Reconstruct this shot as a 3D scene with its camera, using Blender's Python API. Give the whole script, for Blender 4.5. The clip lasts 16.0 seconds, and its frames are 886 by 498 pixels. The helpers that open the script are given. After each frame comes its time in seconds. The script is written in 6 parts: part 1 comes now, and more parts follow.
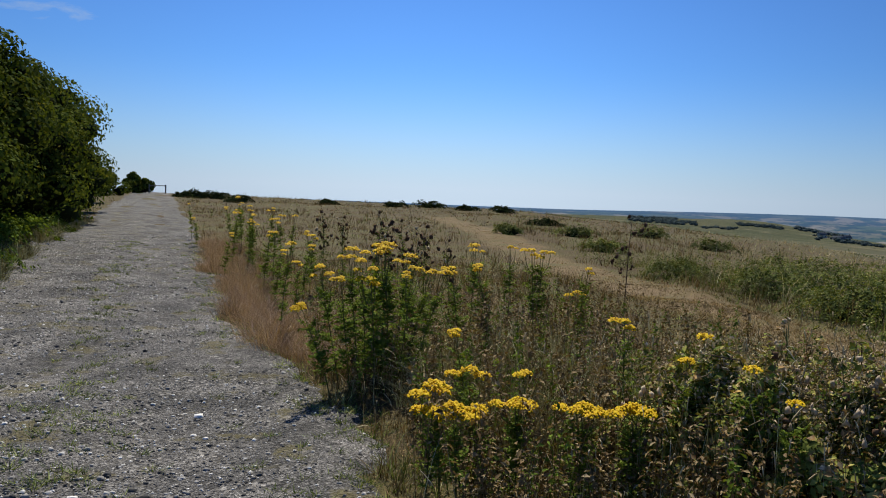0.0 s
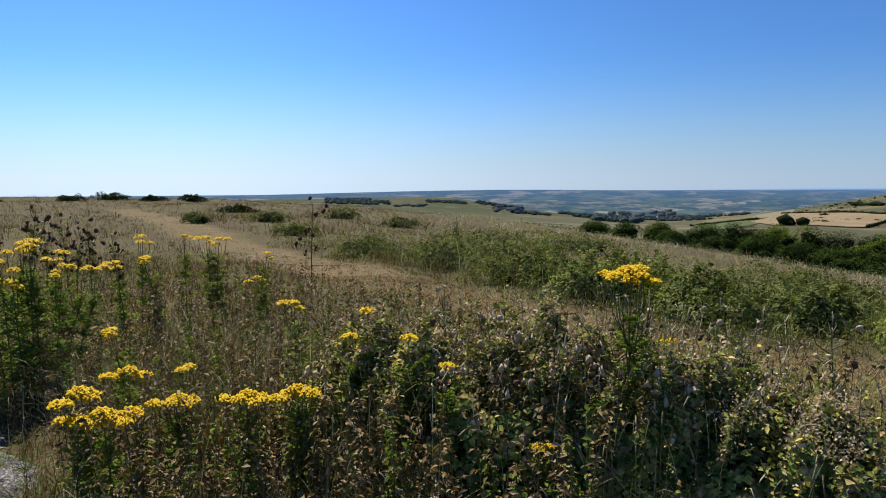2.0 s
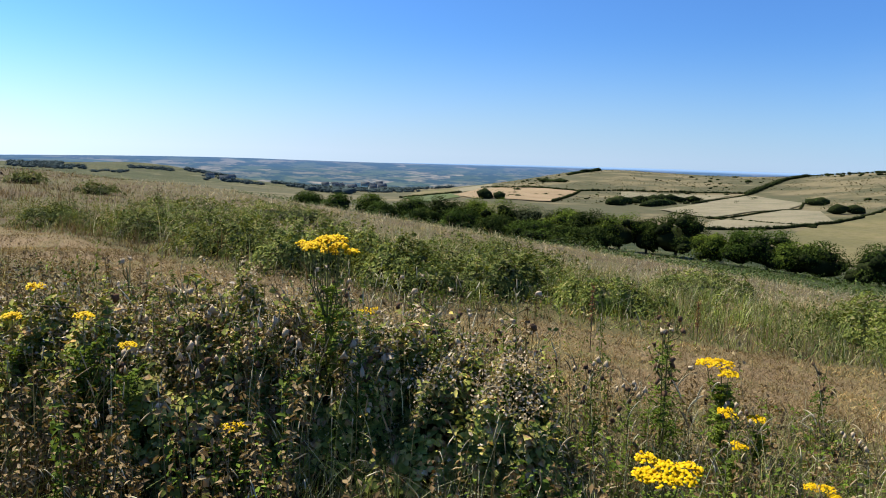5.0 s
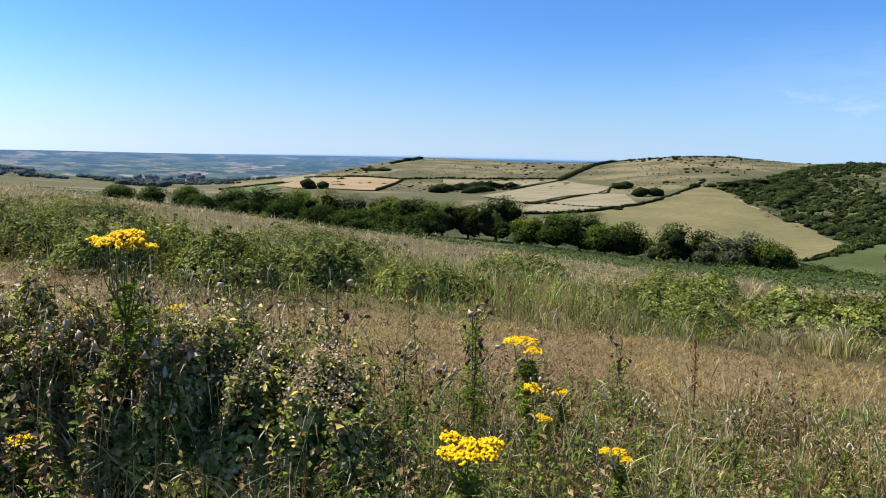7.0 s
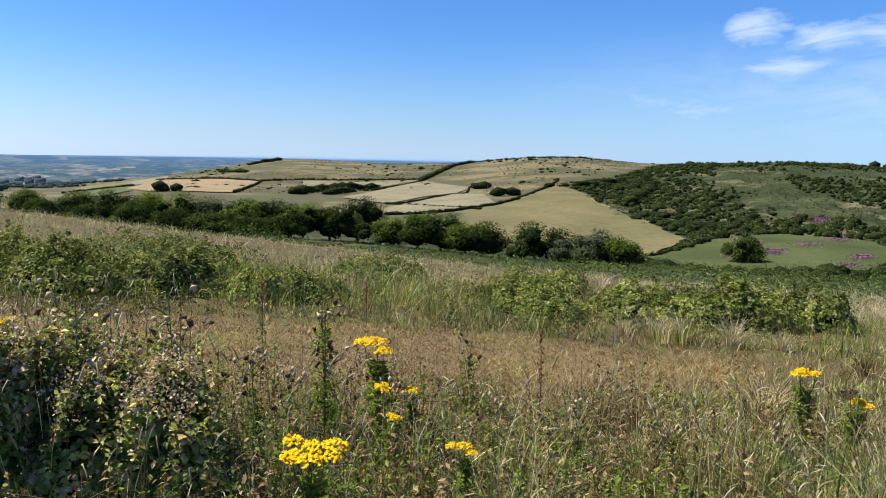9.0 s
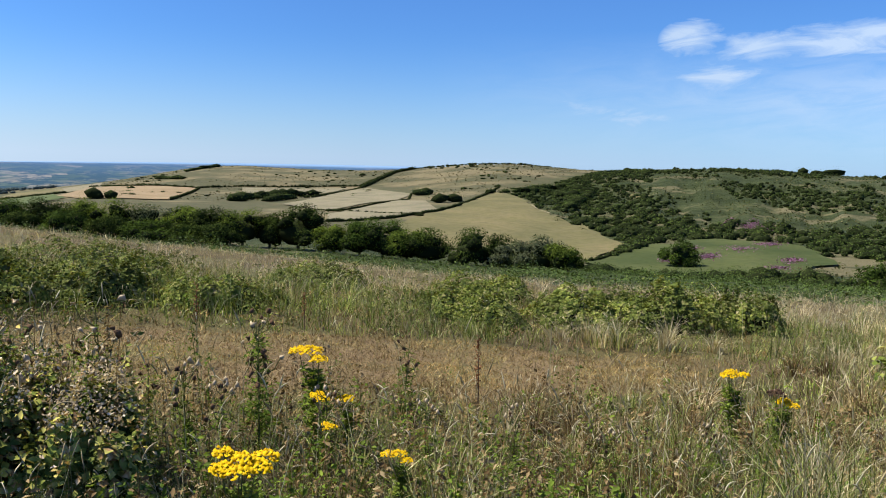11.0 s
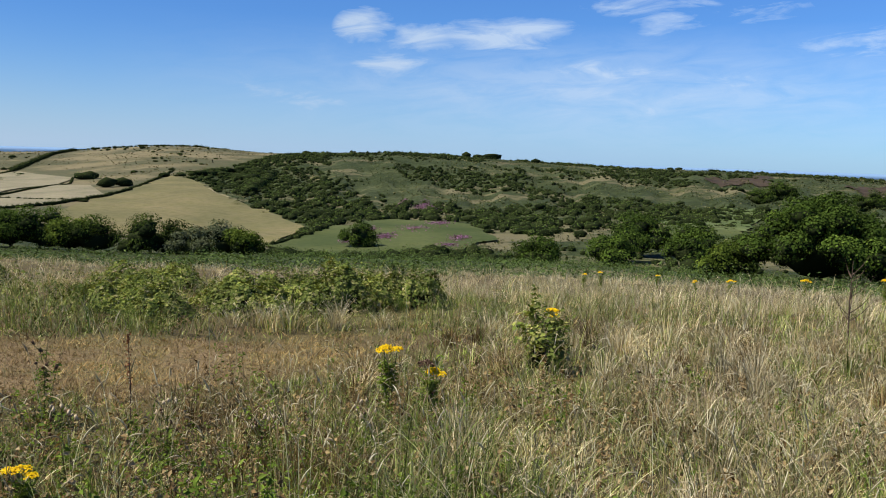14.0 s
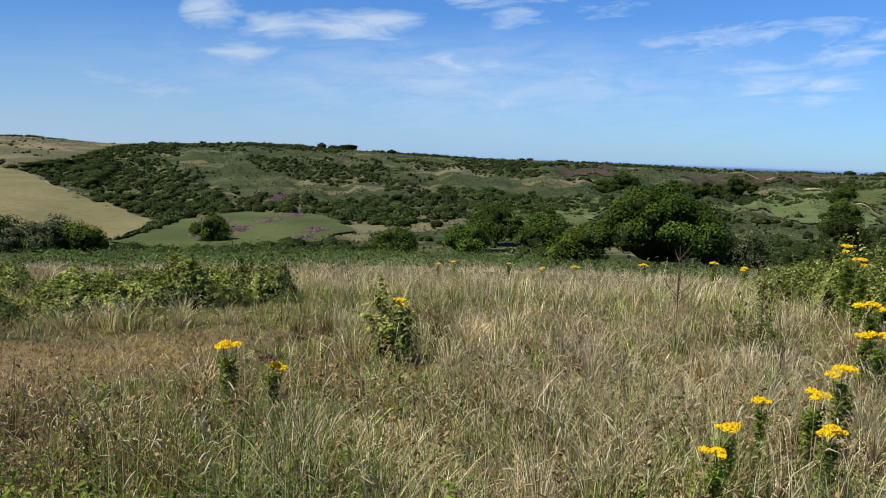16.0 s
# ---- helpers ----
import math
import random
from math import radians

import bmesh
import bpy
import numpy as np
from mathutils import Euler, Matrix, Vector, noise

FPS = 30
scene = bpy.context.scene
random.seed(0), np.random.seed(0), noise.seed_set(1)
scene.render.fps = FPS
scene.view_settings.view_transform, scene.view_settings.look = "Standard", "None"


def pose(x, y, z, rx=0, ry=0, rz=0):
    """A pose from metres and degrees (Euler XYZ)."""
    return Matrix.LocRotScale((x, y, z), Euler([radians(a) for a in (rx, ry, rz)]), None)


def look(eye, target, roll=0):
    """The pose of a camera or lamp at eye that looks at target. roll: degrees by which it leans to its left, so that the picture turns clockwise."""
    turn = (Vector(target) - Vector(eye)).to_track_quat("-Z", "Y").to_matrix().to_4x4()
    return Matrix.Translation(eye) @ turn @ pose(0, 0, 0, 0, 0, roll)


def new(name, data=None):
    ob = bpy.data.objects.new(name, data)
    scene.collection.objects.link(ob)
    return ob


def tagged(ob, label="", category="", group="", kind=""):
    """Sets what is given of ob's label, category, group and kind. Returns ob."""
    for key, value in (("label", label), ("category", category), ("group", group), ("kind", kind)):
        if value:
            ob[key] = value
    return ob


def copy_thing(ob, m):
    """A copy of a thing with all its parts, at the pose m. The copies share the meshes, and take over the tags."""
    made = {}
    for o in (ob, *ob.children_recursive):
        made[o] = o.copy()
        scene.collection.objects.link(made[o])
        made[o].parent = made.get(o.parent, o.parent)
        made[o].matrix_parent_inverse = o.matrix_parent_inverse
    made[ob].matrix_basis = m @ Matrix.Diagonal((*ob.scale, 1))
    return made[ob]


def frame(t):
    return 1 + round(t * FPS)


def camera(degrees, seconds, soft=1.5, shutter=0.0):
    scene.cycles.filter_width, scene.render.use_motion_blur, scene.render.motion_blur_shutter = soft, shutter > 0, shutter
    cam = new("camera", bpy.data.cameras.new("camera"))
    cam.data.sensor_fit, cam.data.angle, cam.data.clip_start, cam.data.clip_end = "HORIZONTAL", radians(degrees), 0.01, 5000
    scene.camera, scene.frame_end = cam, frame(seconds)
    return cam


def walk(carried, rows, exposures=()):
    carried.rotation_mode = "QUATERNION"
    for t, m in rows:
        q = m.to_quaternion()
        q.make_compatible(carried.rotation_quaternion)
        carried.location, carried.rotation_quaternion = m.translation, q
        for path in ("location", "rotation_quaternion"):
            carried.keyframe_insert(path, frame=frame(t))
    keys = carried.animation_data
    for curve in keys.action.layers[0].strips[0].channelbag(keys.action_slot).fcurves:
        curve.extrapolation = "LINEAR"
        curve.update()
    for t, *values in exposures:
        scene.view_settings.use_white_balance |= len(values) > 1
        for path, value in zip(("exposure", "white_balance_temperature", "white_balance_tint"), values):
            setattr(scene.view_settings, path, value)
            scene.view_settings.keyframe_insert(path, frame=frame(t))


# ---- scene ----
cam = camera(56.25, 16.0, soft=1.0)
# seconds, place, yaw, pitch, roll
ROWS = [
    (0.0, -0.000, 0.000, 1.700, -0.00, -4.14, 2.25),
    (0.5, 0.047, 0.049, 1.691, -6.04, -4.13, 2.13),
    (1.0, 0.112, 0.069, 1.685, -10.65, -4.47, 1.37),
    (1.5, 0.200, 0.082, 1.682, -15.97, -4.74, 0.37),
    (2.0, 0.244, 0.055, 1.682, -20.61, -4.83, -0.07),
    (2.5, 0.241, 0.062, 1.681, -24.99, -4.83, 0.48),
    (3.0, 0.273, 0.100, 1.675, -28.60, -5.01, 0.82),
    (3.5, 0.302, 0.101, 1.672, -32.10, -5.33, 0.85),
    (3.7, 0.313, 0.105, 1.671, -33.74, -5.40, 0.88),
    (5.8, 0.420, 0.142, 1.662, -44.90, -7.33, 2.10),
    (6.0, 0.425, 0.138, 1.660, -46.57, -7.37, 1.88),
    (6.5, 0.442, 0.078, 1.667, -50.05, -7.09, 1.33),
    (7.0, 0.454, 0.069, 1.665, -52.41, -6.94, 1.43),
    (7.5, 0.458, 0.053, 1.667, -54.13, -6.89, 1.36),
    (8.0, 0.472, 0.012, 1.668, -57.08, -6.75, 1.02),
    (8.5, 0.473, 0.002, 1.671, -59.84, -6.69, 1.37),
    (9.0, 0.478, -0.015, 1.672, -61.97, -6.65, 1.39),
    (9.2, 0.480, -0.020, 1.672, -63.28, -6.63, 1.22),
    (11.3, 0.499, -0.055, 1.675, -66.34, -6.12, 1.42),
    (11.5, 0.501, -0.058, 1.675, -66.95, -6.14, 1.46),
    (12.0, 0.511, -0.060, 1.676, -72.16, -6.17, 2.26),
    (12.5, 0.520, -0.089, 1.678, -76.19, -6.19, 2.27),
    (13.0, 0.542, -0.134, 1.678, -80.34, -6.19, 2.13),
    (13.5, 0.584, -0.173, 1.675, -84.49, -6.34, 1.98),
    (14.0, 0.587, -0.212, 1.680, -87.83, -6.63, 1.92),
    (14.5, 0.578, -0.245, 1.680, -90.37, -6.88, 1.88),
    (15.0, 0.567, -0.258, 1.685, -93.10, -6.91, 2.22),
    (15.5, 0.567, -0.293, 1.689, -95.59, -6.92, 2.13),
    (16.0, 0.573, -0.331, 1.684, -97.71, -6.92, 1.99),
]
walk(cam, [(t, pose(x, y, z, 90 + pitch, 0, yaw) @ pose(0, 0, 0, 0, 0, roll)) for t, x, y, z, yaw, pitch, roll in ROWS],
     [(0.0, 0.30), (1.5, 0.53), (3.5, 0.82), (7.0, 1.12), (12.5, 0.89), (16.0, 0.75)])

# ---- sky, sun ----
SUN_AZ, SUN_EL = -8.0, 54.0   # bearing clockwise from +y, height
world = bpy.data.worlds.new("sky")
scene.world = world
world.use_nodes = True
wn, wl = world.node_tree.nodes, world.node_tree.links
wn.clear()
w_out, w_bg, w_sky = wn.new("ShaderNodeOutputWorld"), wn.new("ShaderNodeBackground"), wn.new("ShaderNodeTexSky")
w_sky.sky_type, w_sky.sun_disc = "NISHITA", False
w_sky.sun_elevation, w_sky.sun_rotation = radians(SUN_EL), radians(SUN_AZ)
w_sky.altitude, w_sky.air_density, w_sky.dust_density, w_sky.ozone_density = 200, 1.0, 0.2, 3.0
w_bg.inputs["Strength"].default_value = 0.072
w_tc, w_sep = wn.new("ShaderNodeTexCoord"), wn.new("ShaderNodeSeparateXYZ")
wl.new(w_tc.outputs["Generated"], w_sep.inputs[0])


def wmath(op, a, b, clamp=False):
    node = wn.new("ShaderNodeMath")
    node.operation, node.use_clamp = op, clamp
    for k, v in ((0, a), (1, b)):
        if isinstance(v, (int, float)):
            node.inputs[k].default_value = v
        else:
            wl.new(v, node.inputs[k])
    return node.outputs[0]


sx, sy, sz = w_sep.outputs
bearing = wmath("ARCTAN2", sx, sy)
up = wmath("MAXIMUM", sz, 0.0)
w_comb = wn.new("ShaderNodeCombineXYZ")
wl.new(wmath("MULTIPLY", bearing, 15.0), w_comb.inputs[0])
wl.new(wmath("ADD", wmath("MULTIPLY", up, 62.0), wmath("MULTIPLY", bearing, -4.0)), w_comb.inputs[1])
w_noise = wn.new("ShaderNodeTexNoise")
for key, v in (("Scale", 0.85), ("Detail", 9.0), ("Roughness", 0.62), ("Distortion", 0.6)):
    w_noise.inputs[key].default_value = v
wl.new(w_comb.outputs[0], w_noise.inputs["Vector"])
# wisps of cloud: bearing, height, half width, half depth (degrees), slant, weight
WISPS = ((82.1, 8.1, 2.0, 1.15, 0.0, 1.0), (86.0, 7.5, 3.0, 1.0, 0.05, 0.7), (91.5, 8.0, 5.0, 1.1, 0.03, 0.95), (84.3, 5.6, 3.6, 1.2, -0.08, 0.6), (78.4, 3.3, 5.5, 0.7, -0.1, 0.4),
         (101.5, 10.2, 4.5, 0.8, 0.06, 0.5), (102.5, 8.9, 2.6, 0.8, 0.1, 0.5), (108.3, 9.5, 2.4, 0.6, 0.1, 0.45), (114.5, 7.5, 5.2, 0.8, 0.12, 0.55), (119.3, 4.8, 5.0, 1.6, -0.1, 0.5),
         (123.0, 7.2, 4.0, 1.6, 0.0, 0.45), (98.0, 5.7, 7.0, 0.8, -0.08, 0.45), (106.0, 5.2, 5.0, 0.7, -0.05, 0.45), (97.0, 3.6, 14.0, 1.0, -0.05, 0.38), (-26.0, 9.9, 3.5, 0.5, 0.0, 0.25))
shapes = None
for az, el, wide, deep, slant, weight in WISPS:
    du = wmath("MULTIPLY", wmath("SUBTRACT", bearing, radians(az)), 1 / radians(wide * 1.15))
    dv = wmath("SUBTRACT", wmath("MULTIPLY", wmath("SUBTRACT", up, math.sin(radians(el))), 1 / radians(deep * 1.25)), wmath("MULTIPLY", du, slant * wide / deep))
    far_off = wmath("ADD", wmath("MULTIPLY", du, du), wmath("MULTIPLY", dv, dv))
    one = wmath("MULTIPLY", wmath("SUBTRACT", 1.0, far_off, True), weight)
    shapes = one if shapes is None else wmath("MAXIMUM", shapes, one)
streak = wmath("MULTIPLY", wmath("SUBTRACT", w_noise.outputs["Fac"], 0.31), 3.3, True)
gap = wmath("ABSOLUTE", wmath("SUBTRACT", bearing, 1.72), 0.0)
south = wmath("SUBTRACT", 1.0, wmath("MULTIPLY", gap, 1.7), True)
belt = wmath("SUBTRACT", 1.0, wmath("MULTIPLY", wmath("ABSOLUTE", wmath("SUBTRACT", up, 0.075), 0.0), 13.0), True)
thin_veil = wmath("MULTIPLY", wmath("MULTIPLY", south, belt), wmath("ADD", wmath("MULTIPLY", streak, 0.50), 0.18))
torn = wmath("MULTIPLY", wmath("ADD", wmath("MULTIPLY", shapes, 0.9), wmath("MULTIPLY", wmath("SUBTRACT", w_noise.outputs["Fac"], 0.57), 2.2)), 1.4, True)
torn = wmath("MINIMUM", torn, wmath("MULTIPLY", shapes, 2.2))
veil = wmath("MAXIMUM", wmath("MULTIPLY", torn, 0.85), thin_veil)
w_mix = wn.new("ShaderNodeMixRGB")
w_mix.inputs[2].default_value = (6.5, 8.1, 10.4, 1)
wl.new(veil, w_mix.inputs[0])
w_cool = wn.new("ShaderNodeMixRGB")   # the film's cool white balance in the sky
w_cool.blend_type = "MULTIPLY"
w_cool.inputs[0].default_value, w_cool.inputs[2].default_value = 1.0, (0.515, 0.915, 1.53, 1)
wl.new(w_sky.outputs[0], w_cool.inputs[1])
w_haze = wn.new("ShaderNodeMixRGB")   # pale haze low over the land
w_tint = wn.new("ShaderNodeMixRGB")   # whiter towards the sun, bluer over the sea
w_tint.inputs[1].default_value, w_tint.inputs[2].default_value = (5.9, 8.3, 13.0, 1), (7.7, 9.05, 10.9, 1)
wl.new(wmath("ADD", wmath("MULTIPLY", sy, 0.9), 0.1, True), w_tint.inputs[0])
wl.new(w_tint.outputs[0], w_haze.inputs[2])
low_sky = wmath("SUBTRACT", 1.0, wmath("MULTIPLY", up, 6.5), True)
sunny = wmath("ADD", wmath("MULTIPLY", sy, 0.45), 0.42, True)
wl.new(wmath("MULTIPLY", wmath("MULTIPLY", low_sky, low_sky), wmath("MULTIPLY", sunny, 0.95)), w_haze.inputs[0])
wl.new(w_cool.outputs[0], w_haze.inputs[1])
wl.new(w_haze.outputs[0], w_mix.inputs[1])
wl.new(w_mix.outputs[0], w_bg.inputs["Color"])
tilt_sky = wmath("MAXIMUM", wmath("POWER", wmath("MAXIMUM", sy, 0.0), 10.0), wmath("MULTIPLY", wmath("SUBTRACT", 0.5, sy), 0.55))
wl.new(wmath("ADD", wmath("MULTIPLY", tilt_sky, 0.0225), 0.0430), w_bg.inputs["Strength"])   # brighter towards the sun and over the sea
wl.new(w_bg.outputs[0], w_out.inputs[0])

sun = new("sun", bpy.data.lights.new("sun", "SUN"))
sun.data.energy, sun.data.angle, sun.data.color = 5.0, radians(0.53), (1.0, 0.945, 0.82)
s_az, s_el = radians(SUN_AZ), radians(SUN_EL)
SUNWARD = Vector((math.sin(s_az) * math.cos(s_el), math.cos(s_az) * math.cos(s_el), math.sin(s_el)))
sun.matrix_world = look(SUNWARD * 60, (0, 0, 0))


# ---- materials ----
class Mat:
    """A node material with the few nodes that all of these surfaces need."""

    def __init__(self, name, rough=0.8, spec=0.3):
        self.m = bpy.data.materials.new(name)
        self.m.use_nodes = True
        self.n, self.l = self.m.node_tree.nodes, self.m.node_tree.links
        self.b = self.n["Principled BSDF"]
        self.out = self.n["Material Output"]
        self.b.inputs["Roughness"].default_value = rough
        self.b.inputs["Specular IOR Level"].default_value = spec
        self.pos = self.n.new("ShaderNodeNewGeometry")

    def noise(self, scale, detail=4.0, rough=0.55, stretch=None):
        t = self.n.new("ShaderNodeTexNoise")
        t.inputs["Scale"].default_value, t.inputs["Detail"].default_value, t.inputs["Roughness"].default_value = scale, detail, rough
        src = self.pos.outputs["Position"]
        if stretch:
            m = self.n.new("ShaderNodeMapping")
            m.inputs["Scale"].default_value = stretch
            self.l.new(src, m.inputs[0])
            src = m.outputs[0]
        self.l.new(src, t.inputs["Vector"])
        return t.outputs["Fac"]

    def ramp(self, fac, stops):
        r = self.n.new("ShaderNodeValToRGB")
        e = r.color_ramp.elements
        while len(e) < len(stops):
            e.new(0.5)
        for el, (p, c) in zip(e, stops):
            el.position, el.color = p, (*c, 1)
        self.l.new(fac, r.inputs[0])
        return r.outputs[0]

    def mix(self, fac, a, b, mode="MIX"):
        x = self.n.new("ShaderNodeMixRGB")
        x.blend_type = mode
        for k, v in ((0, fac), (1, a), (2, b)):
            if isinstance(v, (int, float)):
                x.inputs[k].default_value = v
            elif isinstance(v, tuple):
                x.inputs[k].default_value = (*v, 1)
            else:
                self.l.new(v, x.inputs[k])
        return x.outputs[0]

    def attr(self, name, channel):
        a, s = self.n.new("ShaderNodeAttribute"), self.n.new("ShaderNodeSeparateColor")
        a.attribute_name = name
        self.l.new(a.outputs["Color"], s.inputs[0])
        return s.outputs[channel]

    def color(self, c):
        self.l.new(c, self.b.inputs["Base Color"])
        return self

    def bump(self, fac, strength, dist):
        b = self.n.new("ShaderNodeBump")
        b.inputs["Strength"].default_value, b.inputs["Distance"].default_value = strength, dist
        self.l.new(fac, b.inputs["Height"])
        self.l.new(b.outputs[0], self.b.inputs["Normal"])
        return self

    def thin(self, c, share):
        """Let some light through, as leaves and blades do."""
        t, x = self.n.new("ShaderNodeBsdfTranslucent"), self.n.new("ShaderNodeMixShader")
        self.l.new(self.mix(1.0, c, (1.25, 1.15, 0.5), "MULTIPLY"), t.inputs[0])   # light through a leaf comes out yellower
        x.inputs[0].default_value = share
        self.l.new(self.b.outputs[0], x.inputs[1])
        self.l.new(t.outputs[0], x.inputs[2])
        self.l.new(x.outputs[0], self.out.inputs[0])
        return self


def leafy(name, stops, share=0.3, rough=0.6, spec=0.12, patch=0.0, clump=0.0, kin=0.0):
    """Leaves or blades: each its own shade, with slow drifts over the ground."""
    m = Mat(name, rough, spec * 0.5)
    own = m.pos.outputs["Random Per Island"]
    if kin:   # leaves of one spray are much alike
        own = m.mix(0.55, own, m.ramp(m.noise(kin, 2.0, 0.5), [(0.3, (0, 0, 0)), (0.7, (1, 1, 1))]))
    c = m.ramp(own, stops)
    if patch:   # greener drifts
        c = m.mix(m.ramp(m.noise(patch, 3.0), [(0.38, (0, 0, 0)), (0.62, (0.55, 0.55, 0.55))]), c, m.mix(1.0, c, (0.88, 0.97, 0.72), "MULTIPLY"))
    if clump:   # whole plants lighter or darker than their neighbours
        c = m.mix(1.0, c, m.ramp(m.noise(clump, 2.0, 0.5), [(0.32, (0.55, 0.57, 0.58)), (0.5, (0.92, 0.92, 0.92)), (0.66, (1.5, 1.45, 1.3))]), "MULTIPLY")
    return m.color(c).thin(c, share).m


def rocky(name, stops, rough=0.9):
    m = Mat(name, rough, 0.2)
    c = m.ramp(m.pos.outputs["Random Per Island"], stops)
    return m.color(c).m


straw = leafy("dry grass", [(0.0, (0.057, 0.0438, 0.0186)), (0.22, (0.1639, 0.1322, 0.0612)), (0.45, (0.285, 0.2412, 0.1208)), (0.62, (0.2138, 0.2066, 0.0809)), (0.8, (0.3707, 0.3347, 0.1942)), (1.0, (0.4988, 0.4833, 0.3363))], 0.07, 0.55, 0.12, 0.5, 1.5)
green_grass = leafy("green grass", [(0.0, (0.0295, 0.0515, 0.0102)), (0.35, (0.0956, 0.1395, 0.0259)), (0.65, (0.1824, 0.2307, 0.0537)), (0.85, (0.3126, 0.3381, 0.1111)), (1.0, (0.4862, 0.5153, 0.2408))], 0.17, 0.5, 0.12, 0.7, 1.1)
pale_grass = leafy("pale field grass", [(0.0, (0.2089, 0.1597, 0.0956)), (0.4, (0.4273, 0.3392, 0.2183)), (0.75, (0.5697, 0.474, 0.3379)), (1.0, (0.6837, 0.6187, 0.4886))], 0.15, 0.6, 0.1, 0.5, 1.1)
hay_mat = leafy("hay tufts", [(0.0, (0.1376, 0.0882, 0.0552)), (0.4, (0.2838, 0.189, 0.1242)), (0.75, (0.4128, 0.2898, 0.207)), (1.0, (0.5332, 0.4116, 0.322))], 0.2, 0.8, 0.05)
bent_grass = leafy("bent grass", [(0.0, (0.0483, 0.0292, 0.0121)), (0.4, (0.1329, 0.0875, 0.0376)), (0.75, (0.2336, 0.162, 0.0773)), (1.0, (0.3545, 0.2754, 0.1479))], 0.12, 0.7, 0.06, 0.0, 1.3)
turf_grass = leafy("trodden grass", [(0.0, (0.1182, 0.0766, 0.0396)), (0.35, (0.2602, 0.167, 0.0853)), (0.65, (0.3667, 0.2459, 0.1301)), (0.85, (0.2248, 0.1918, 0.0645)), (1.0, (0.5204, 0.3782, 0.2186))], 0.08, 0.6, 0.1, 0.6, 0.9)
seed_mat = leafy("seed heads", [(0.0, (0.228, 0.1701, 0.0902)), (0.5, (0.3496, 0.2916, 0.1722)), (1.0, (0.4864, 0.4455, 0.3116))], 0.15)
bramble_mat = leafy("bramble leaves", [(0.0, (0.0261, 0.0398, 0.01)), (0.32, (0.0979, 0.1301, 0.0281)), (0.55, (0.2283, 0.2418, 0.0546)), (0.68, (0.3912, 0.3443, 0.1075)), (0.76, (0.3261, 0.1836, 0.0794)), (0.86, (0.4403, 0.3366, 0.1984)), (1.0, (0.7175, 0.6121, 0.4956))], 0.09, 0.75, 0.06, 0.0, 3.5, kin=9)
herb_mat = leafy("herb leaves", [(0.0, (0.035, 0.06, 0.009)), (0.5, (0.095, 0.145, 0.022)), (1.0, (0.19, 0.24, 0.045))], 0.22, 0.8, 0.05, 0.0, 2.5, kin=8)
ragwort_leaf = leafy("ragwort leaves", [(0.0, (0.05, 0.085, 0.012)), (0.5, (0.125, 0.18, 0.028)), (1.0, (0.23, 0.28, 0.055))], 0.27, 0.8, 0.05, kin=8)
stem_mat = leafy("stems", [(0.0, (0.07, 0.085, 0.03)), (1.0, (0.11, 0.11, 0.04))], 0.05)
dead_stem = leafy("dead stems", [(0.0, (0.05, 0.035, 0.024)), (1.0, (0.10, 0.07, 0.05))], 0.05)
yellow = leafy("ragwort flowers", [(0.0, (0.42, 0.245, 0.002)), (0.5, (0.58, 0.38, 0.003)), (1.0, (0.67, 0.48, 0.006))], 0.12, 0.6)
brown_head = leafy("seeding heads", [(0.0, (0.030, 0.017, 0.011)), (0.6, (0.075, 0.048, 0.032)), (1.0, (0.22, 0.17, 0.125))], 0.1, 0.9, 0.03)
fluff_mat = leafy("bramble seed fluff", [(0.0, (0.2964, 0.2199, 0.1395)), (0.5, (0.4545, 0.3665, 0.248)), (1.0, (0.6521, 0.559, 0.4185))], 0.2, 0.9, 0.02)
down_mat = leafy("thistle down", [(0.0, (0.285, 0.223, 0.1458)), (1.0, (0.5463, 0.4461, 0.311))], 0.2)
seed_herb = leafy("dry herbs", [(0.0, (0.0681, 0.0405, 0.0156)), (0.5, (0.1702, 0.1134, 0.0483)), (0.8, (0.2554, 0.1823, 0.0857)), (1.0, (0.3235, 0.2511, 0.1402))], 0.14)
fuzz_mat = leafy("bent panicles", [(0.0, (0.1976, 0.1499, 0.1107)), (0.6, (0.3192, 0.2673, 0.205)), (1.0, (0.456, 0.4293, 0.3526))], 0.2)
dock_mat = leafy("dock seed", [(0.0, (0.12, 0.045, 0.02)), (1.0, (0.24, 0.10, 0.045))], 0.1)
tree_mat = leafy("tree leaves", [(0.0, (0.018, 0.0318, 0.0066)), (0.5, (0.042, 0.07, 0.0123)), (0.85, (0.072, 0.1102, 0.019)), (1.0, (0.11, 0.1431, 0.0304))], 0.12, 0.8, 0.03, 0.0, 0.12, kin=0.7)
dark_tree = leafy("dark tree leaves", [(0.0, (0.010, 0.018, 0.004)), (0.5, (0.026, 0.042, 0.009)), (1.0, (0.066, 0.09, 0.018))], 0.1, 0.8, 0.03, 0.0, 0.15, kin=0.7)
light_tree = leafy("light tree leaves", [(0.0, (0.0308, 0.0493, 0.0085)), (0.5, (0.0748, 0.1098, 0.0162)), (1.0, (0.1485, 0.1848, 0.0323))], 0.15, 0.8, 0.03, 0.0, 0.15, kin=0.7)
grey_tree = leafy("willow leaves", [(0.0, (0.034, 0.044, 0.022)), (0.5, (0.072, 0.086, 0.044)), (1.0, (0.13, 0.14, 0.085))], 0.12, 0.8, 0.03, 0.0, 0.2, kin=0.7)
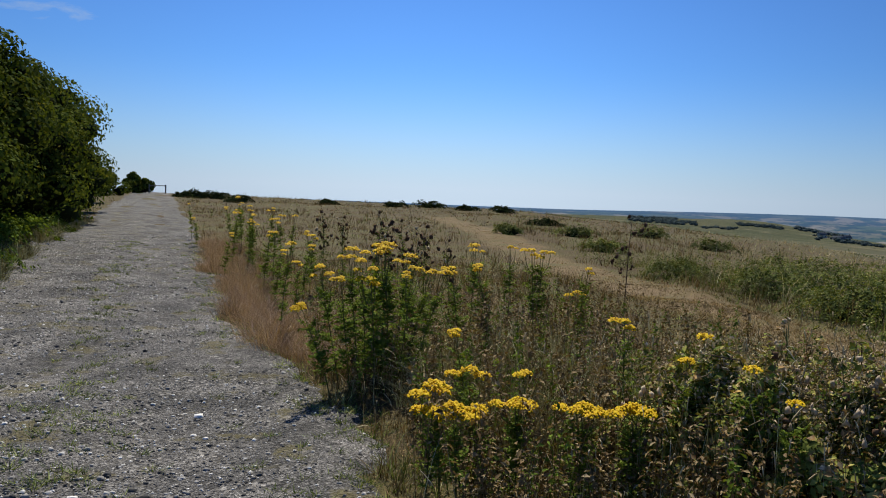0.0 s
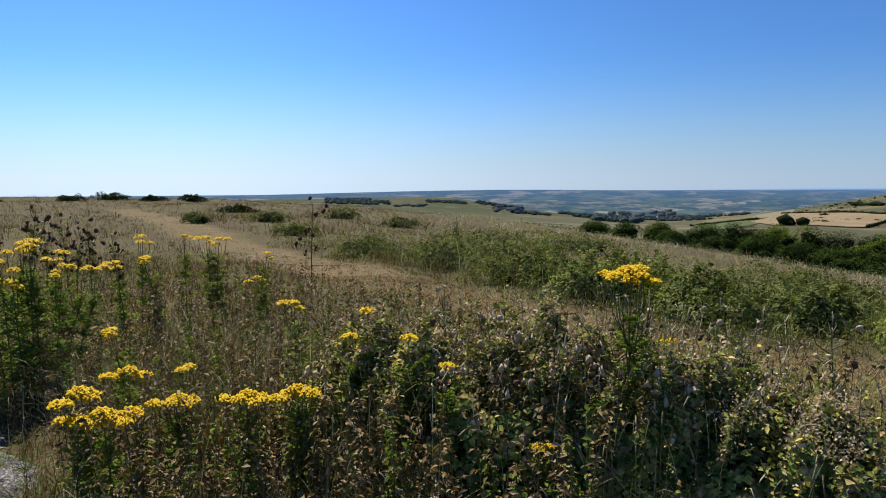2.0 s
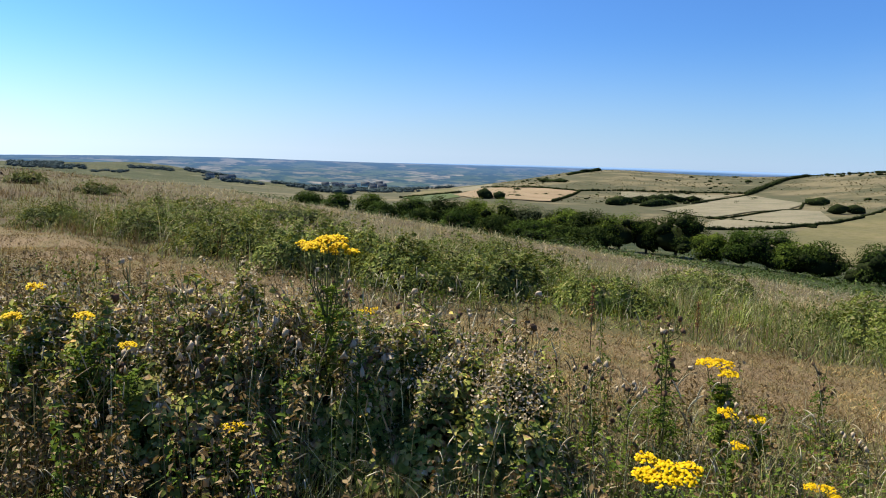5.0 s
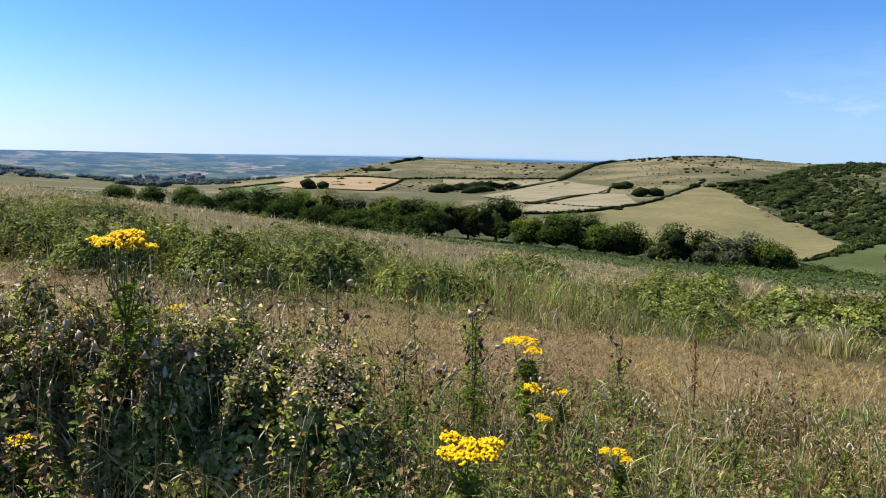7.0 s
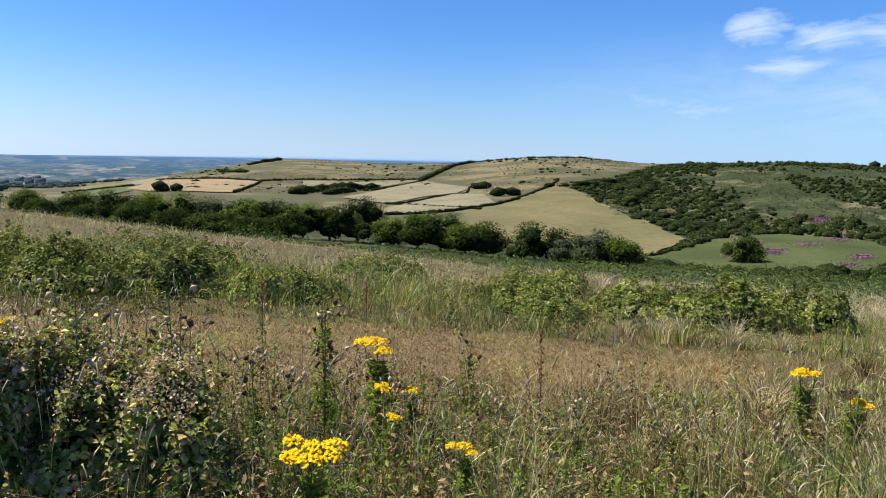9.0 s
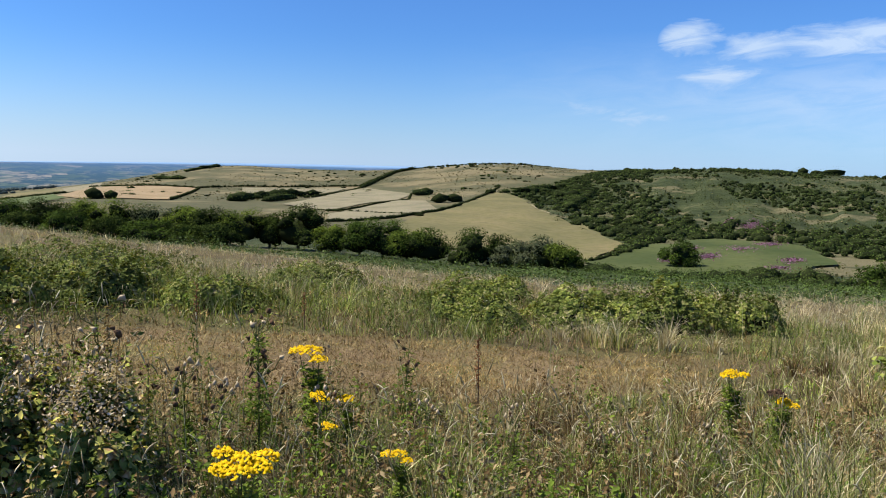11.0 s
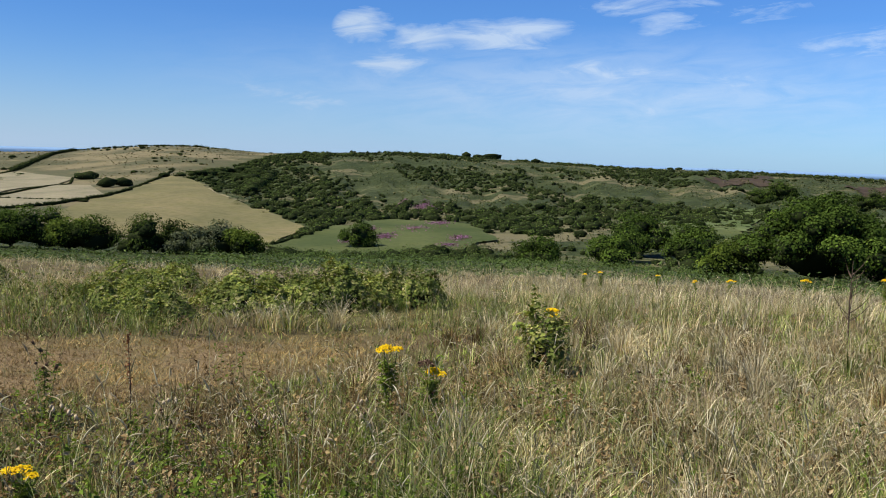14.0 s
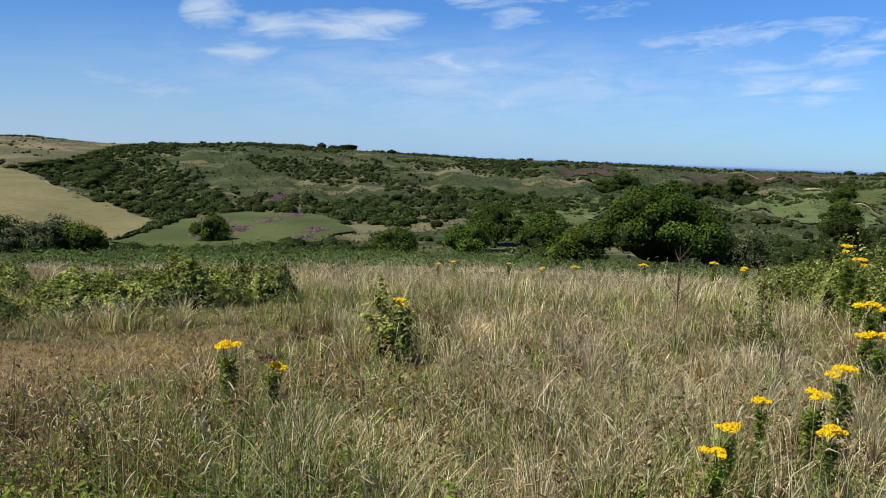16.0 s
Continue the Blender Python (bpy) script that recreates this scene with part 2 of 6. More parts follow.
thistle_head = leafy("thistle heads", [(0.0, (0.0432, 0.026, 0.0156)), (0.55, (0.1008, 0.062, 0.039)), (0.8, (0.18, 0.124, 0.0832)), (1.0, (0.3312, 0.2542, 0.1872))], 0.1, 0.9, 0.0)
hedge_mat = leafy("hawthorn leaves", [(0.0, (0.0276, 0.047, 0.009)), (0.5, (0.0713, 0.0986, 0.0162)), (0.8, (0.1265, 0.1456, 0.027)), (1.0, (0.23, 0.2016, 0.036))], 0.25, 0.8, 0.03, 0.0, 0.6, kin=2)
scrub_mat = leafy("scrub leaves", [(0.0, (0.0235, 0.0392, 0.0096)), (0.5, (0.047, 0.0748, 0.0177)), (0.9, (0.0874, 0.1212, 0.029)), (1.0, (0.1429, 0.1692, 0.058))], 0.08, 0.85, 0.08, 0.0, 0.06, kin=0.25)
heath_growth = leafy("low growth", [(0.0, (0.024, 0.034, 0.011)), (0.45, (0.048, 0.06, 0.02)), (0.75, (0.085, 0.088, 0.036)), (1.0, (0.16, 0.145, 0.075))], 0.08, 0.8, 0.1, 0.0, 0.035)
down_growth = leafy("rough down grass", [(0.0, (0.0656, 0.0624, 0.028)), (0.6, (0.1079, 0.0936, 0.046)), (1.0, (0.075, 0.08, 0.033))], 0.08, 0.8, 0.1, 0.0, 0.03)
bracken_mat = leafy("bracken", [(0.0, (0.0229, 0.0373, 0.0081)), (0.3, (0.0674, 0.0956, 0.0203)), (0.6, (0.14, 0.1655, 0.0386)), (0.75, (0.2125, 0.2215, 0.071)), (0.85, (0.2488, 0.2215, 0.1015)), (1.0, (0.3938, 0.3846, 0.2232))], 0.18, 0.7, 0.08, 0.0, 1.2, kin=7)
fern_mat = leafy("valley bracken", [(0.0, (0.0306, 0.051, 0.0133)), (0.6, (0.0612, 0.0952, 0.0252)), (1.0, (0.104, 0.136, 0.0398))], 0.15, 0.6, 0.1, 0.0, 0.3, kin=1)
# bluish haze of distance put into the leaf colour of the far trees
hazed_wood = leafy("haze-tinted woods", [(0.0, (0.034, 0.052, 0.054)), (1.0, (0.062, 0.082, 0.08))], 0.05, 0.9, 0.02)
hedge_dark = leafy("field hedge leaves", [(0.0, (0.016, 0.025, 0.008)), (0.7, (0.034, 0.046, 0.013)), (1.0, (0.055, 0.065, 0.022))], 0.08, 0.9, 0.02)
# near-black green: the shade inside foliage, put into a colour
shade_mat = leafy("inner shade", [(0.0, (0.0084, 0.0123, 0.0048)), (1.0, (0.021, 0.0273, 0.0096))], 0.0, 0.95, 0.02)
bark = Mat("bark", 0.9, 0.15)
bark = bark.color(bark.ramp(bark.noise(9.0, 6.0, 0.6, (1, 1, 0.2)), [(0.3, (0.035, 0.028, 0.02)), (0.7, (0.12, 0.10, 0.075))])).m
stone_mat = rocky("flint stones", [(0.0, (0.0345, 0.0333, 0.0322)), (0.4, (0.1035, 0.0989, 0.092)), (0.75, (0.253, 0.2415, 0.2242)), (0.92, (0.483, 0.4715, 0.4485)), (1.0, (0.759, 0.736, 0.69))])
timber = Mat("weathered timber", 0.85, 0.2)
timber = timber.color(timber.ramp(timber.noise(14.0, 4.0, 0.6, (1, 1, 0.15)), [(0.3, (0.09, 0.08, 0.07)), (0.7, (0.22, 0.20, 0.17))])).m

# open ground: thatch and soil, turf where trodden, green cover on the slopes
g = Mat("ground", 0.95, 0.1)
thatch = g.ramp(g.noise(34.0, 10.0, 0.75), [(0.40, (0.014, 0.010, 0.005)), (0.49, (0.06, 0.043, 0.02)), (0.60, (0.155, 0.112, 0.056))])
moss = g.ramp(g.noise(30.0, 10.0, 0.75), [(0.40, (0.02, 0.022, 0.008)), (0.49, (0.068, 0.067, 0.023)), (0.59, (0.17, 0.15, 0.06))])
near = g.mix(g.ramp(g.noise(0.4, 4.0), [(0.42, (0, 0, 0)), (0.62, (0.8, 0.8, 0.8))]), thatch, moss)
trod = g.ramp(g.noise(24.0, 10.0, 0.78), [(0.40, (0.062, 0.043, 0.023)), (0.5, (0.145, 0.101, 0.052)), (0.6, (0.23, 0.165, 0.088))])
trod = g.mix(g.ramp(g.noise(0.9, 6.0, 0.65), [(0.45, (0, 0, 0)), (0.62, (0.7, 0.7, 0.7))]), trod, moss)
near = g.mix(g.attr("cover", 1), near, trod)
dry = g.mix(g.ramp(g.noise(0.016, 8.0, 0.62), [(0.42, (0, 0, 0)), (0.53, (1, 1, 1))]), (0.142, 0.118, 0.064), (0.058, 0.059, 0.028))
dry = g.mix(g.ramp(g.noise(0.12, 6.0, 0.6), [(0.45, (0, 0, 0)), (0.7, (0.7, 0.7, 0.7))]), dry, (0.09, 0.075, 0.04))
near = g.mix(g.attr("cover", 2), near, dry)
lush = g.ramp(g.noise(0.03, 12.0, 0.68, (1.0, 0.55, 1.0)), [(0.30, (0.016, 0.024, 0.008)), (0.45, (0.031, 0.041, 0.014)), (0.55, (0.048, 0.058, 0.022)), (0.63, (0.072, 0.078, 0.034)), (0.70, (0.12, 0.11, 0.058))])
lush = g.mix(g.ramp(g.noise(0.2, 8.0, 0.7), [(0.49, (0, 0, 0)), (0.55, (0.8, 0.8, 0.8))]), lush, (0.021, 0.031, 0.010))
tan = g.ramp(g.noise(0.02, 9.0, 0.66, (1.0, 0.7, 1.0)), [(0.55, (0, 0, 0)), (0.62, (0.8, 0.8, 0.8))])
lush = g.mix(tan, lush, (0.145, 0.125, 0.07))
g.color(g.mix(g.attr("cover", 0), near, lush))
rug = g.n.new("ShaderNodeMath")   # low growth on the green slopes stands up to a metre high
rug.operation = "MULTIPLY"
g.l.new(g.noise(0.28, 6.0, 0.7), rug.inputs[0])
g.l.new(g.attr("cover", 0), rug.inputs[1])
both = g.n.new("ShaderNodeMath")
both.operation = "MULTIPLY_ADD"
both.inputs[1].default_value = 0.03
g.l.new(g.noise(22.0, 6.0, 0.7), both.inputs[0])
rug2 = g.n.new("ShaderNodeMath")
rug2.operation = "MULTIPLY"
rug2.inputs[1].default_value = 2.5
g.l.new(rug.outputs[0], rug2.inputs[0])
g.l.new(rug2.outputs[0], both.inputs[2])
ground_mat = g.bump(both.outputs[0], 0.8, 1.0).m

t = Mat("gravel", 0.92, 0.2)
warp = t.n.new("ShaderNodeTexNoise")
warp.inputs["Scale"].default_value, warp.inputs["Detail"].default_value = 11.0, 3.0
t.l.new(t.pos.outputs["Position"], warp.inputs["Vector"])
shift = t.n.new("ShaderNodeVectorMath")
shift.operation = "MULTIPLY_ADD"
shift.inputs[1].default_value = (0.035, 0.035, 0.035)
t.l.new(warp.outputs["Color"], shift.inputs[0])
t.l.new(t.pos.outputs["Position"], shift.inputs[2])


def pebbles(scale):
    cell = t.n.new("ShaderNodeTexVoronoi")
    cell.inputs["Scale"].default_value = scale
    t.l.new(shift.outputs[0], cell.inputs["Vector"])
    return cell.outputs["Color"], cell.outputs["Distance"]


grit, grit_d = pebbles(105.0)
lump, lump_d = pebbles(38.0)
grit = t.ramp(grit, [(0.15, (0.024, 0.024, 0.024)), (0.45, (0.115, 0.111, 0.107)), (0.7, (0.215, 0.208, 0.20)), (0.9, (0.42, 0.41, 0.395))])
lump = t.ramp(lump, [(0.15, (0.010, 0.010, 0.010)), (0.42, (0.055, 0.052, 0.048)), (0.7, (0.18, 0.172, 0.16)), (0.88, (0.50, 0.48, 0.45))])
c = t.mix(t.ramp(t.noise(5.0, 8.0, 0.7), [(0.46, (0, 0, 0)), (0.60, (0.85, 0.85, 0.85))]), grit, lump)
# finer dust where wheels roll, darker rough stones elsewhere
c = t.mix(t.ramp(t.noise(0.7, 6.0, 0.65), [(0.50, (0, 0, 0)), (0.66, (0.25, 0.25, 0.25))]), c, t.ramp(t.noise(60.0, 4.0, 0.7), [(0.35, (0.08, 0.073, 0.064)), (0.65, (0.22, 0.205, 0.185))]))
c = t.mix(1.0, c, t.ramp(t.noise(1.3, 7.0, 0.7), [(0.36, (0.36, 0.355, 0.35)), (0.5, (0.70, 0.685, 0.67)), (0.64, (1.10, 1.07, 1.03))]), "MULTIPLY")
# moss and short grass on the crown of the track
c = t.mix(t.ramp(t.noise(1.6, 9.0, 0.72), [(0.55, (0, 0, 0)), (0.62, (0.75, 0.75, 0.75))]), c, t.ramp(t.noise(70.0, 5.0, 0.7), [(0.35, (0.06, 0.05, 0.018)), (0.65, (0.17, 0.145, 0.06))]))
t.color(c)
gravel_mat = t.bump(t.mix(0.5, grit_d, lump_d), 1.0, 0.02).m


def field_mat(name, a, b, scale=0.05, stretch=None):
    m = Mat(name, 0.95, 0.1)
    col = m.ramp(m.noise(scale, 12.0, 0.68, stretch), [(0.38, a), (0.62, b)])
    col = m.mix(m.ramp(m.noise(scale * 4, 7.0, 0.7), [(0.46, (0, 0, 0)), (0.60, (0.6, 0.6, 0.6))]), col, m.mix(1.0, col, (0.70, 0.80, 0.62), "MULTIPLY"))
    m.color(m.mix(m.ramp(m.noise(scale * 14, 5.0, 0.7), [(0.42, (0, 0, 0)), (0.66, (0.8, 0.8, 0.8))]), col, m.mix(1.0, col, (0.66, 0.72, 0.58), "MULTIPLY")))
    return m.m


stubble = field_mat("stubble", (0.1556, 0.1351, 0.0912), (0.2216, 0.1874, 0.1295))
ripe = field_mat("ripe corn", (0.2102, 0.1477, 0.09), (0.2628, 0.1879, 0.1185))
pasture = field_mat("dry pasture", (0.092, 0.087, 0.038), (0.172, 0.138, 0.070), 0.02)
grass_field = field_mat("green pasture", (0.0612, 0.082, 0.0288), (0.0972, 0.1148, 0.0464), 0.03)
meadow_mat = field_mat("meadow", (0.036, 0.0499, 0.0141), (0.0753, 0.0842, 0.0297), 0.03)
purple = leafy("purple flowers", [(0.0, (0.088, 0.0595, 0.068)), (0.5, (0.16, 0.0805, 0.1403)), (1.0, (0.24, 0.119, 0.204))], 0.15)
dark_heath = field_mat("dark heath", (0.034, 0.024, 0.018), (0.065, 0.045, 0.032), 0.06)
pale_path = field_mat("chalk path", (0.20, 0.165, 0.10), (0.34, 0.29, 0.20), 0.2)
soil = field_mat("bare soil", (0.10, 0.07, 0.042), (0.21, 0.16, 0.10), 6.0)

# far country: small fields and woods at many miles, with haze put into the colour
f = Mat("far country", 1.0, 0.0)
cell = f.n.new("ShaderNodeTexVoronoi")
cell.inputs["Scale"].default_value = 0.011
dist = f.n.new("ShaderNodeVectorMath")
dist.operation = "LENGTH"
f.l.new(f.pos.outputs["Position"], dist.inputs[0])
fsep, fcomb = f.n.new("ShaderNodeSeparateXYZ"), f.n.new("ShaderNodeCombineXYZ")
f.l.new(f.pos.outputs["Position"], fsep.inputs[0])


def fmath(op, a, b):
    node = f.n.new("ShaderNodeMath")
    node.operation = op
    for k, q in ((0, a), (1, b)):
        if isinstance(q, (int, float)):
            node.inputs[k].default_value = q
        else:
            f.l.new(q, node.inputs[k])
    return node.outputs[0]


f.l.new(fmath("MULTIPLY", fmath("ARCTAN2", fsep.outputs[0], fsep.outputs[1]), 36.0), fcomb.inputs[0])
f.l.new(fmath("MULTIPLY", fmath("LOGARITHM", dist.outputs["Value"], 2.718), 10.0), fcomb.inputs[1])
cell.inputs["Scale"].default_value = 1.0
f.l.new(fcomb.outputs[0], cell.inputs["Vector"])
wood_noise = f.n.new("ShaderNodeTexNoise")
for key, q in (("Scale", 0.9), ("Detail", 9.0), ("Roughness", 0.72)):
    wood_noise.inputs[key].default_value = q
f.l.new(fcomb.outputs[0], wood_noise.inputs["Vector"])
patch = f.ramp(cell.outputs["Color"], [(0.0, (0.034, 0.058, 0.048)), (0.4, (0.062, 0.088, 0.068)), (0.6, (0.105, 0.108, 0.088)), (0.8, (0.20, 0.178, 0.145)), (1.0, (0.062, 0.088, 0.068))])
woods = f.ramp(wood_noise.outputs["Fac"], [(0.47, (0, 0, 0)), (0.54, (0.95, 0.95, 0.95))])
patch = f.mix(woods, patch, (0.022, 0.046, 0.058))
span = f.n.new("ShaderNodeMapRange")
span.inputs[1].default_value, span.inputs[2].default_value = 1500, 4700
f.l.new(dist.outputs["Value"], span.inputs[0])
# blue haze blended into the base colour, stronger with distance
hazed_col = f.mix(f.ramp(span.outputs[0], [(0.0, (0.12, 0.12, 0.12)), (0.4, (0.34, 0.34, 0.34)), (0.70, (0.58, 0.58, 0.58)), (1.0, (0.88, 0.88, 0.88))]), patch, (0.055, 0.108, 0.21))
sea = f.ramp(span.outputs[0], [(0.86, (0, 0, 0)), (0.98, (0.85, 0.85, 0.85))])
far_mat = f.color(f.mix(sea, hazed_col, (0.165, 0.265, 0.41))).m



# ---- making meshes ----
def mesh_of(name, verts, tris):
    """A mesh from arrays of points and triangles."""
    verts, tris = np.asarray(verts, np.float32).reshape(-1, 3), np.asarray(tris, np.int32).reshape(-1, 3)
    me = bpy.data.meshes.new(name)
    me.vertices.add(len(verts))
    me.vertices.foreach_set("co", verts.ravel())
    me.loops.add(tris.size)
    me.loops.foreach_set("vertex_index", tris.ravel())
    me.polygons.add(len(tris))
    me.polygons.foreach_set("loop_start", np.arange(0, tris.size, 3, dtype=np.int32))
    me.update(calc_edges=True)
    me.validate()
    return me


class Soup:
    """Gathers pieces into one mesh."""

    def __init__(self):
        self.v, self.f, self.n = [], [], 0

    def add(self, verts, tris):
        verts = np.asarray(verts, float).reshape(-1, 3)
        self.v.append(verts), self.f.append(np.asarray(tris, int).reshape(-1, 3) + self.n)
        self.n += len(verts)
        return self

    def mesh(self, name):
        return mesh_of(name, np.concatenate(self.v), np.concatenate(self.f))


def part(name, soup, material, parent=None, label="", smooth=False):
    """One mesh object, under a thing or a part."""
    me = soup.mesh(name) if isinstance(soup, Soup) else soup
    me.materials.append(material)
    if smooth:
        me.polygons.foreach_set("use_smooth", np.ones(len(me.polygons), bool))
    ob = new(name, me)
    ob.parent = parent
    return tagged(ob, label)


def unit(v):
    return v / np.maximum(np.linalg.norm(v, axis=-1, keepdims=True), 1e-9)


def cards(soup, c, n, size, rng, aspect=0.55, fold=0.25):
    """Leaves: folded diamonds at points c, facing about n."""
    k = len(c)
    n = unit(n)
    tan = unit(np.cross(n, rng.normal(size=(k, 3))))
    side = np.cross(n, tan)
    s = np.broadcast_to(size, (k,))[:, None]
    p = np.stack([c - tan * s * 0.5, c + side * s * aspect * 0.5 + n * s * fold * 0.5, c + tan * s * 0.5, c - side * s * aspect * 0.5 + n * s * fold * 0.5], 1)
    i = np.arange(k)[:, None] * 4
    soup.add(p.reshape(-1, 3), np.concatenate([i + [0, 1, 2], i + [0, 2, 3]], 1).reshape(-1, 3))
    return soup


def tube(soup, pts, radii, sides=5):
    """A tapering stem through pts."""
    pts = np.asarray(pts, float)
    d = unit(np.gradient(pts, axis=0))
    ref = np.where(np.abs(d[:, 2:3]) > 0.8, [[1.0, 0, 0]], [[0, 0, 1.0]])
    a = unit(np.cross(d, ref))
    b = np.cross(d, a)
    ang = np.linspace(0, 2 * np.pi, sides, endpoint=False)
    rr = np.broadcast_to(radii, (len(pts),))[:, None, None]
    v = pts[:, None] + rr * (a[:, None] * np.cos(ang)[:, None] + b[:, None] * np.sin(ang)[:, None])
    f = []
    for i in range(len(pts) - 1):
        for j in range(sides):
            p, q = i * sides + j, i * sides + (j + 1) % sides
            f += [(p, q, p + sides), (q, q + sides, p + sides)]
    soup.add(v.reshape(-1, 3), f)
    return soup


def ico(level):
    bm = bmesh.new()
    bmesh.ops.create_icosphere(bm, subdivisions=level, radius=1.0)
    v = np.array([p.co[:] for p in bm.verts])
    t = np.array([[p.index for p in q.verts] for q in bm.faces])
    bm.free()
    return v, t


ICO1, ICO2, ICO3 = ico(1), ico(2), ico(3)


def lumps(soup, centres, radii, rng, base=ICO2, rough=0.28):
    """Uneven bushy masses, each with lobes and hollows."""
    v, t = base
    for c, r in zip(centres, radii):
        lobes = unit(rng.normal(size=(7, 3)))
        swell = np.clip(v @ lobes.T, 0, 1) ** 4 @ rng.uniform(0.05, 0.5, 7)
        k = 0.72 + swell * 0.6 + rng.normal(0, rough * 0.28, len(v))
        soup.add(np.asarray(c) + v * np.asarray(r) * k[:, None], t)
    return soup


def shrubs(soup, centres, radii, rng, leaves=70, leaf=0.35, inner=None):
    """Shrubs seen from afar: many leafy sprays round a hidden inner mass."""
    lumps(inner or soup, centres, [0.8 * np.asarray(r) for r in radii], rng, ICO1, 0.25)
    for c, r in zip(centres, radii):
        k = int(np.clip(leaves * (np.mean(r) / 1.6) ** 1.5, 10, leaves * 4))
        d = unit(rng.normal(size=(k, 3)))
        d[:, 2] = np.abs(d[:, 2]) * 1.1 - 0.15
        lobe = 1 + 0.22 * np.sin(3.1 * d[:, :1] * 2 + c[0]) * np.sin(4.0 * d[:, 1:2] + c[1])
        p = np.asarray(c) + d * np.asarray(r) * lobe * rng.uniform(0.78, 1.08, (k, 1))
        cards(soup, p, d + [0, 0, 0.3] + rng.normal(0, 0.2, d.shape), leaf * np.clip(np.mean(r), 0.8, 2.2) * rng.uniform(0.5, 1.2, k), rng, 0.85)
    return soup


def blades(soup, x, y, z, h, w, rng, segs=3, bend=0.45, seed_share=0.0, seeds=None, turn=None):
    """Grass blades: narrow bent strips that taper to a tip."""
    k = len(x)
    lean = np.minimum(rng.gamma(2.0, bend / 2, k), 1.0 + 0.3 * rng.random(k))
    turn = rng.uniform(0, 2 * np.pi, k) if turn is None else turn
    d = np.stack([np.cos(turn), np.sin(turn), np.zeros(k)], 1)
    face = rng.uniform(0, 2 * np.pi, k)
    s = np.stack([np.cos(face), np.sin(face), np.zeros(k)], 1) * (w * 0.5)[:, None]
    root = np.stack([x, y, z], 1)
    rows = []
    for q in np.linspace(0, 1, segs + 1)[:-1]:
        mid = root + d * (h * lean * q**2)[:, None] + np.array([0, 0, 1]) * (h * q * (1 - 0.25 * lean * q))[:, None]
        rows += [mid - s * (1 - 0.6 * q), mid + s * (1 - 0.6 * q)]
    tip = root + d * (h * lean)[:, None] + np.array([0, 0, 1]) * (h * (1 - 0.25 * np.minimum(lean, 2)))[:, None]
    rows.append(tip)
    v = np.stack(rows, 1)
    m = v.shape[1]
    f = []
    for i in range(segs - 1):
        f += [(2 * i, 2 * i + 1, 2 * i + 2), (2 * i + 1, 2 * i + 3, 2 * i + 2)]
    f.append((2 * segs - 2, 2 * segs - 1, 2 * segs))
    idx = (np.arange(k)[:, None, None] * m + np.array(f)[None]).reshape(-1, 3)
    soup.add(v.reshape(-1, 3), idx)
    if seeds is not None and seed_share > 0:
        pick = rng.random(k) < seed_share
        ear(seeds, tip[pick], unit(tip[pick] - rows[-3][pick]), h[pick] * rng.uniform(0.10, 0.2, pick.sum()), rng)
    return soup


def ear(soup, tip, d, length, rng):
    """Ears of grass: slim spindles, drooping a little, at the tips of stalks."""
    k = len(tip)
    if not k:
        return soup
    a = unit(np.cross(d, rng.normal(size=(k, 3))))
    b = np.cross(d, a)
    L, wd = rng.uniform(0.06, 0.15, k)[:, None], rng.uniform(0.0015, 0.0032, k)[:, None]
    droop = np.array([0, 0, -1.0]) * L * rng.uniform(0.0, 1.0, (k, 1))
    rows = []
    for q, w in ((0.3, 0.7), (0.75, 0.6)):
        c = tip + d * L * q + droop * q * q
        rows += [c + a * wd * w * 2, c + (-0.5 * a + 0.87 * b) * wd * w * 2, c + (-0.5 * a - 0.87 * b) * wd * w * 2]
    v = np.stack([tip - d * L * 0.1] + rows + [tip + d * L + droop], 1)
    f = np.array([(0, 2, 1), (0, 3, 2), (0, 1, 3), (1, 2, 4), (2, 5, 4), (2, 3, 5), (3, 6, 5), (3, 1, 6), (1, 4, 6), (7, 4, 5), (7, 5, 6), (7, 6, 4)])
    soup.add(v.reshape(-1, 3), (np.arange(k)[:, None, None] * 8 + f[None]).reshape(-1, 3))
    return soup



def fuzz(soup, tip, wide, each, size, rng):
    """Airy sprays of tiny seeds round the tips of stalks."""
    p = np.repeat(tip, each, 0) + rng.normal(0, 1, (len(tip) * each, 3)) * [wide, wide, wide * 1.6]
    return cards(soup, p, rng.normal(size=p.shape), size * rng.uniform(0.6, 1.4, len(p)), rng, 0.6, 0.1)

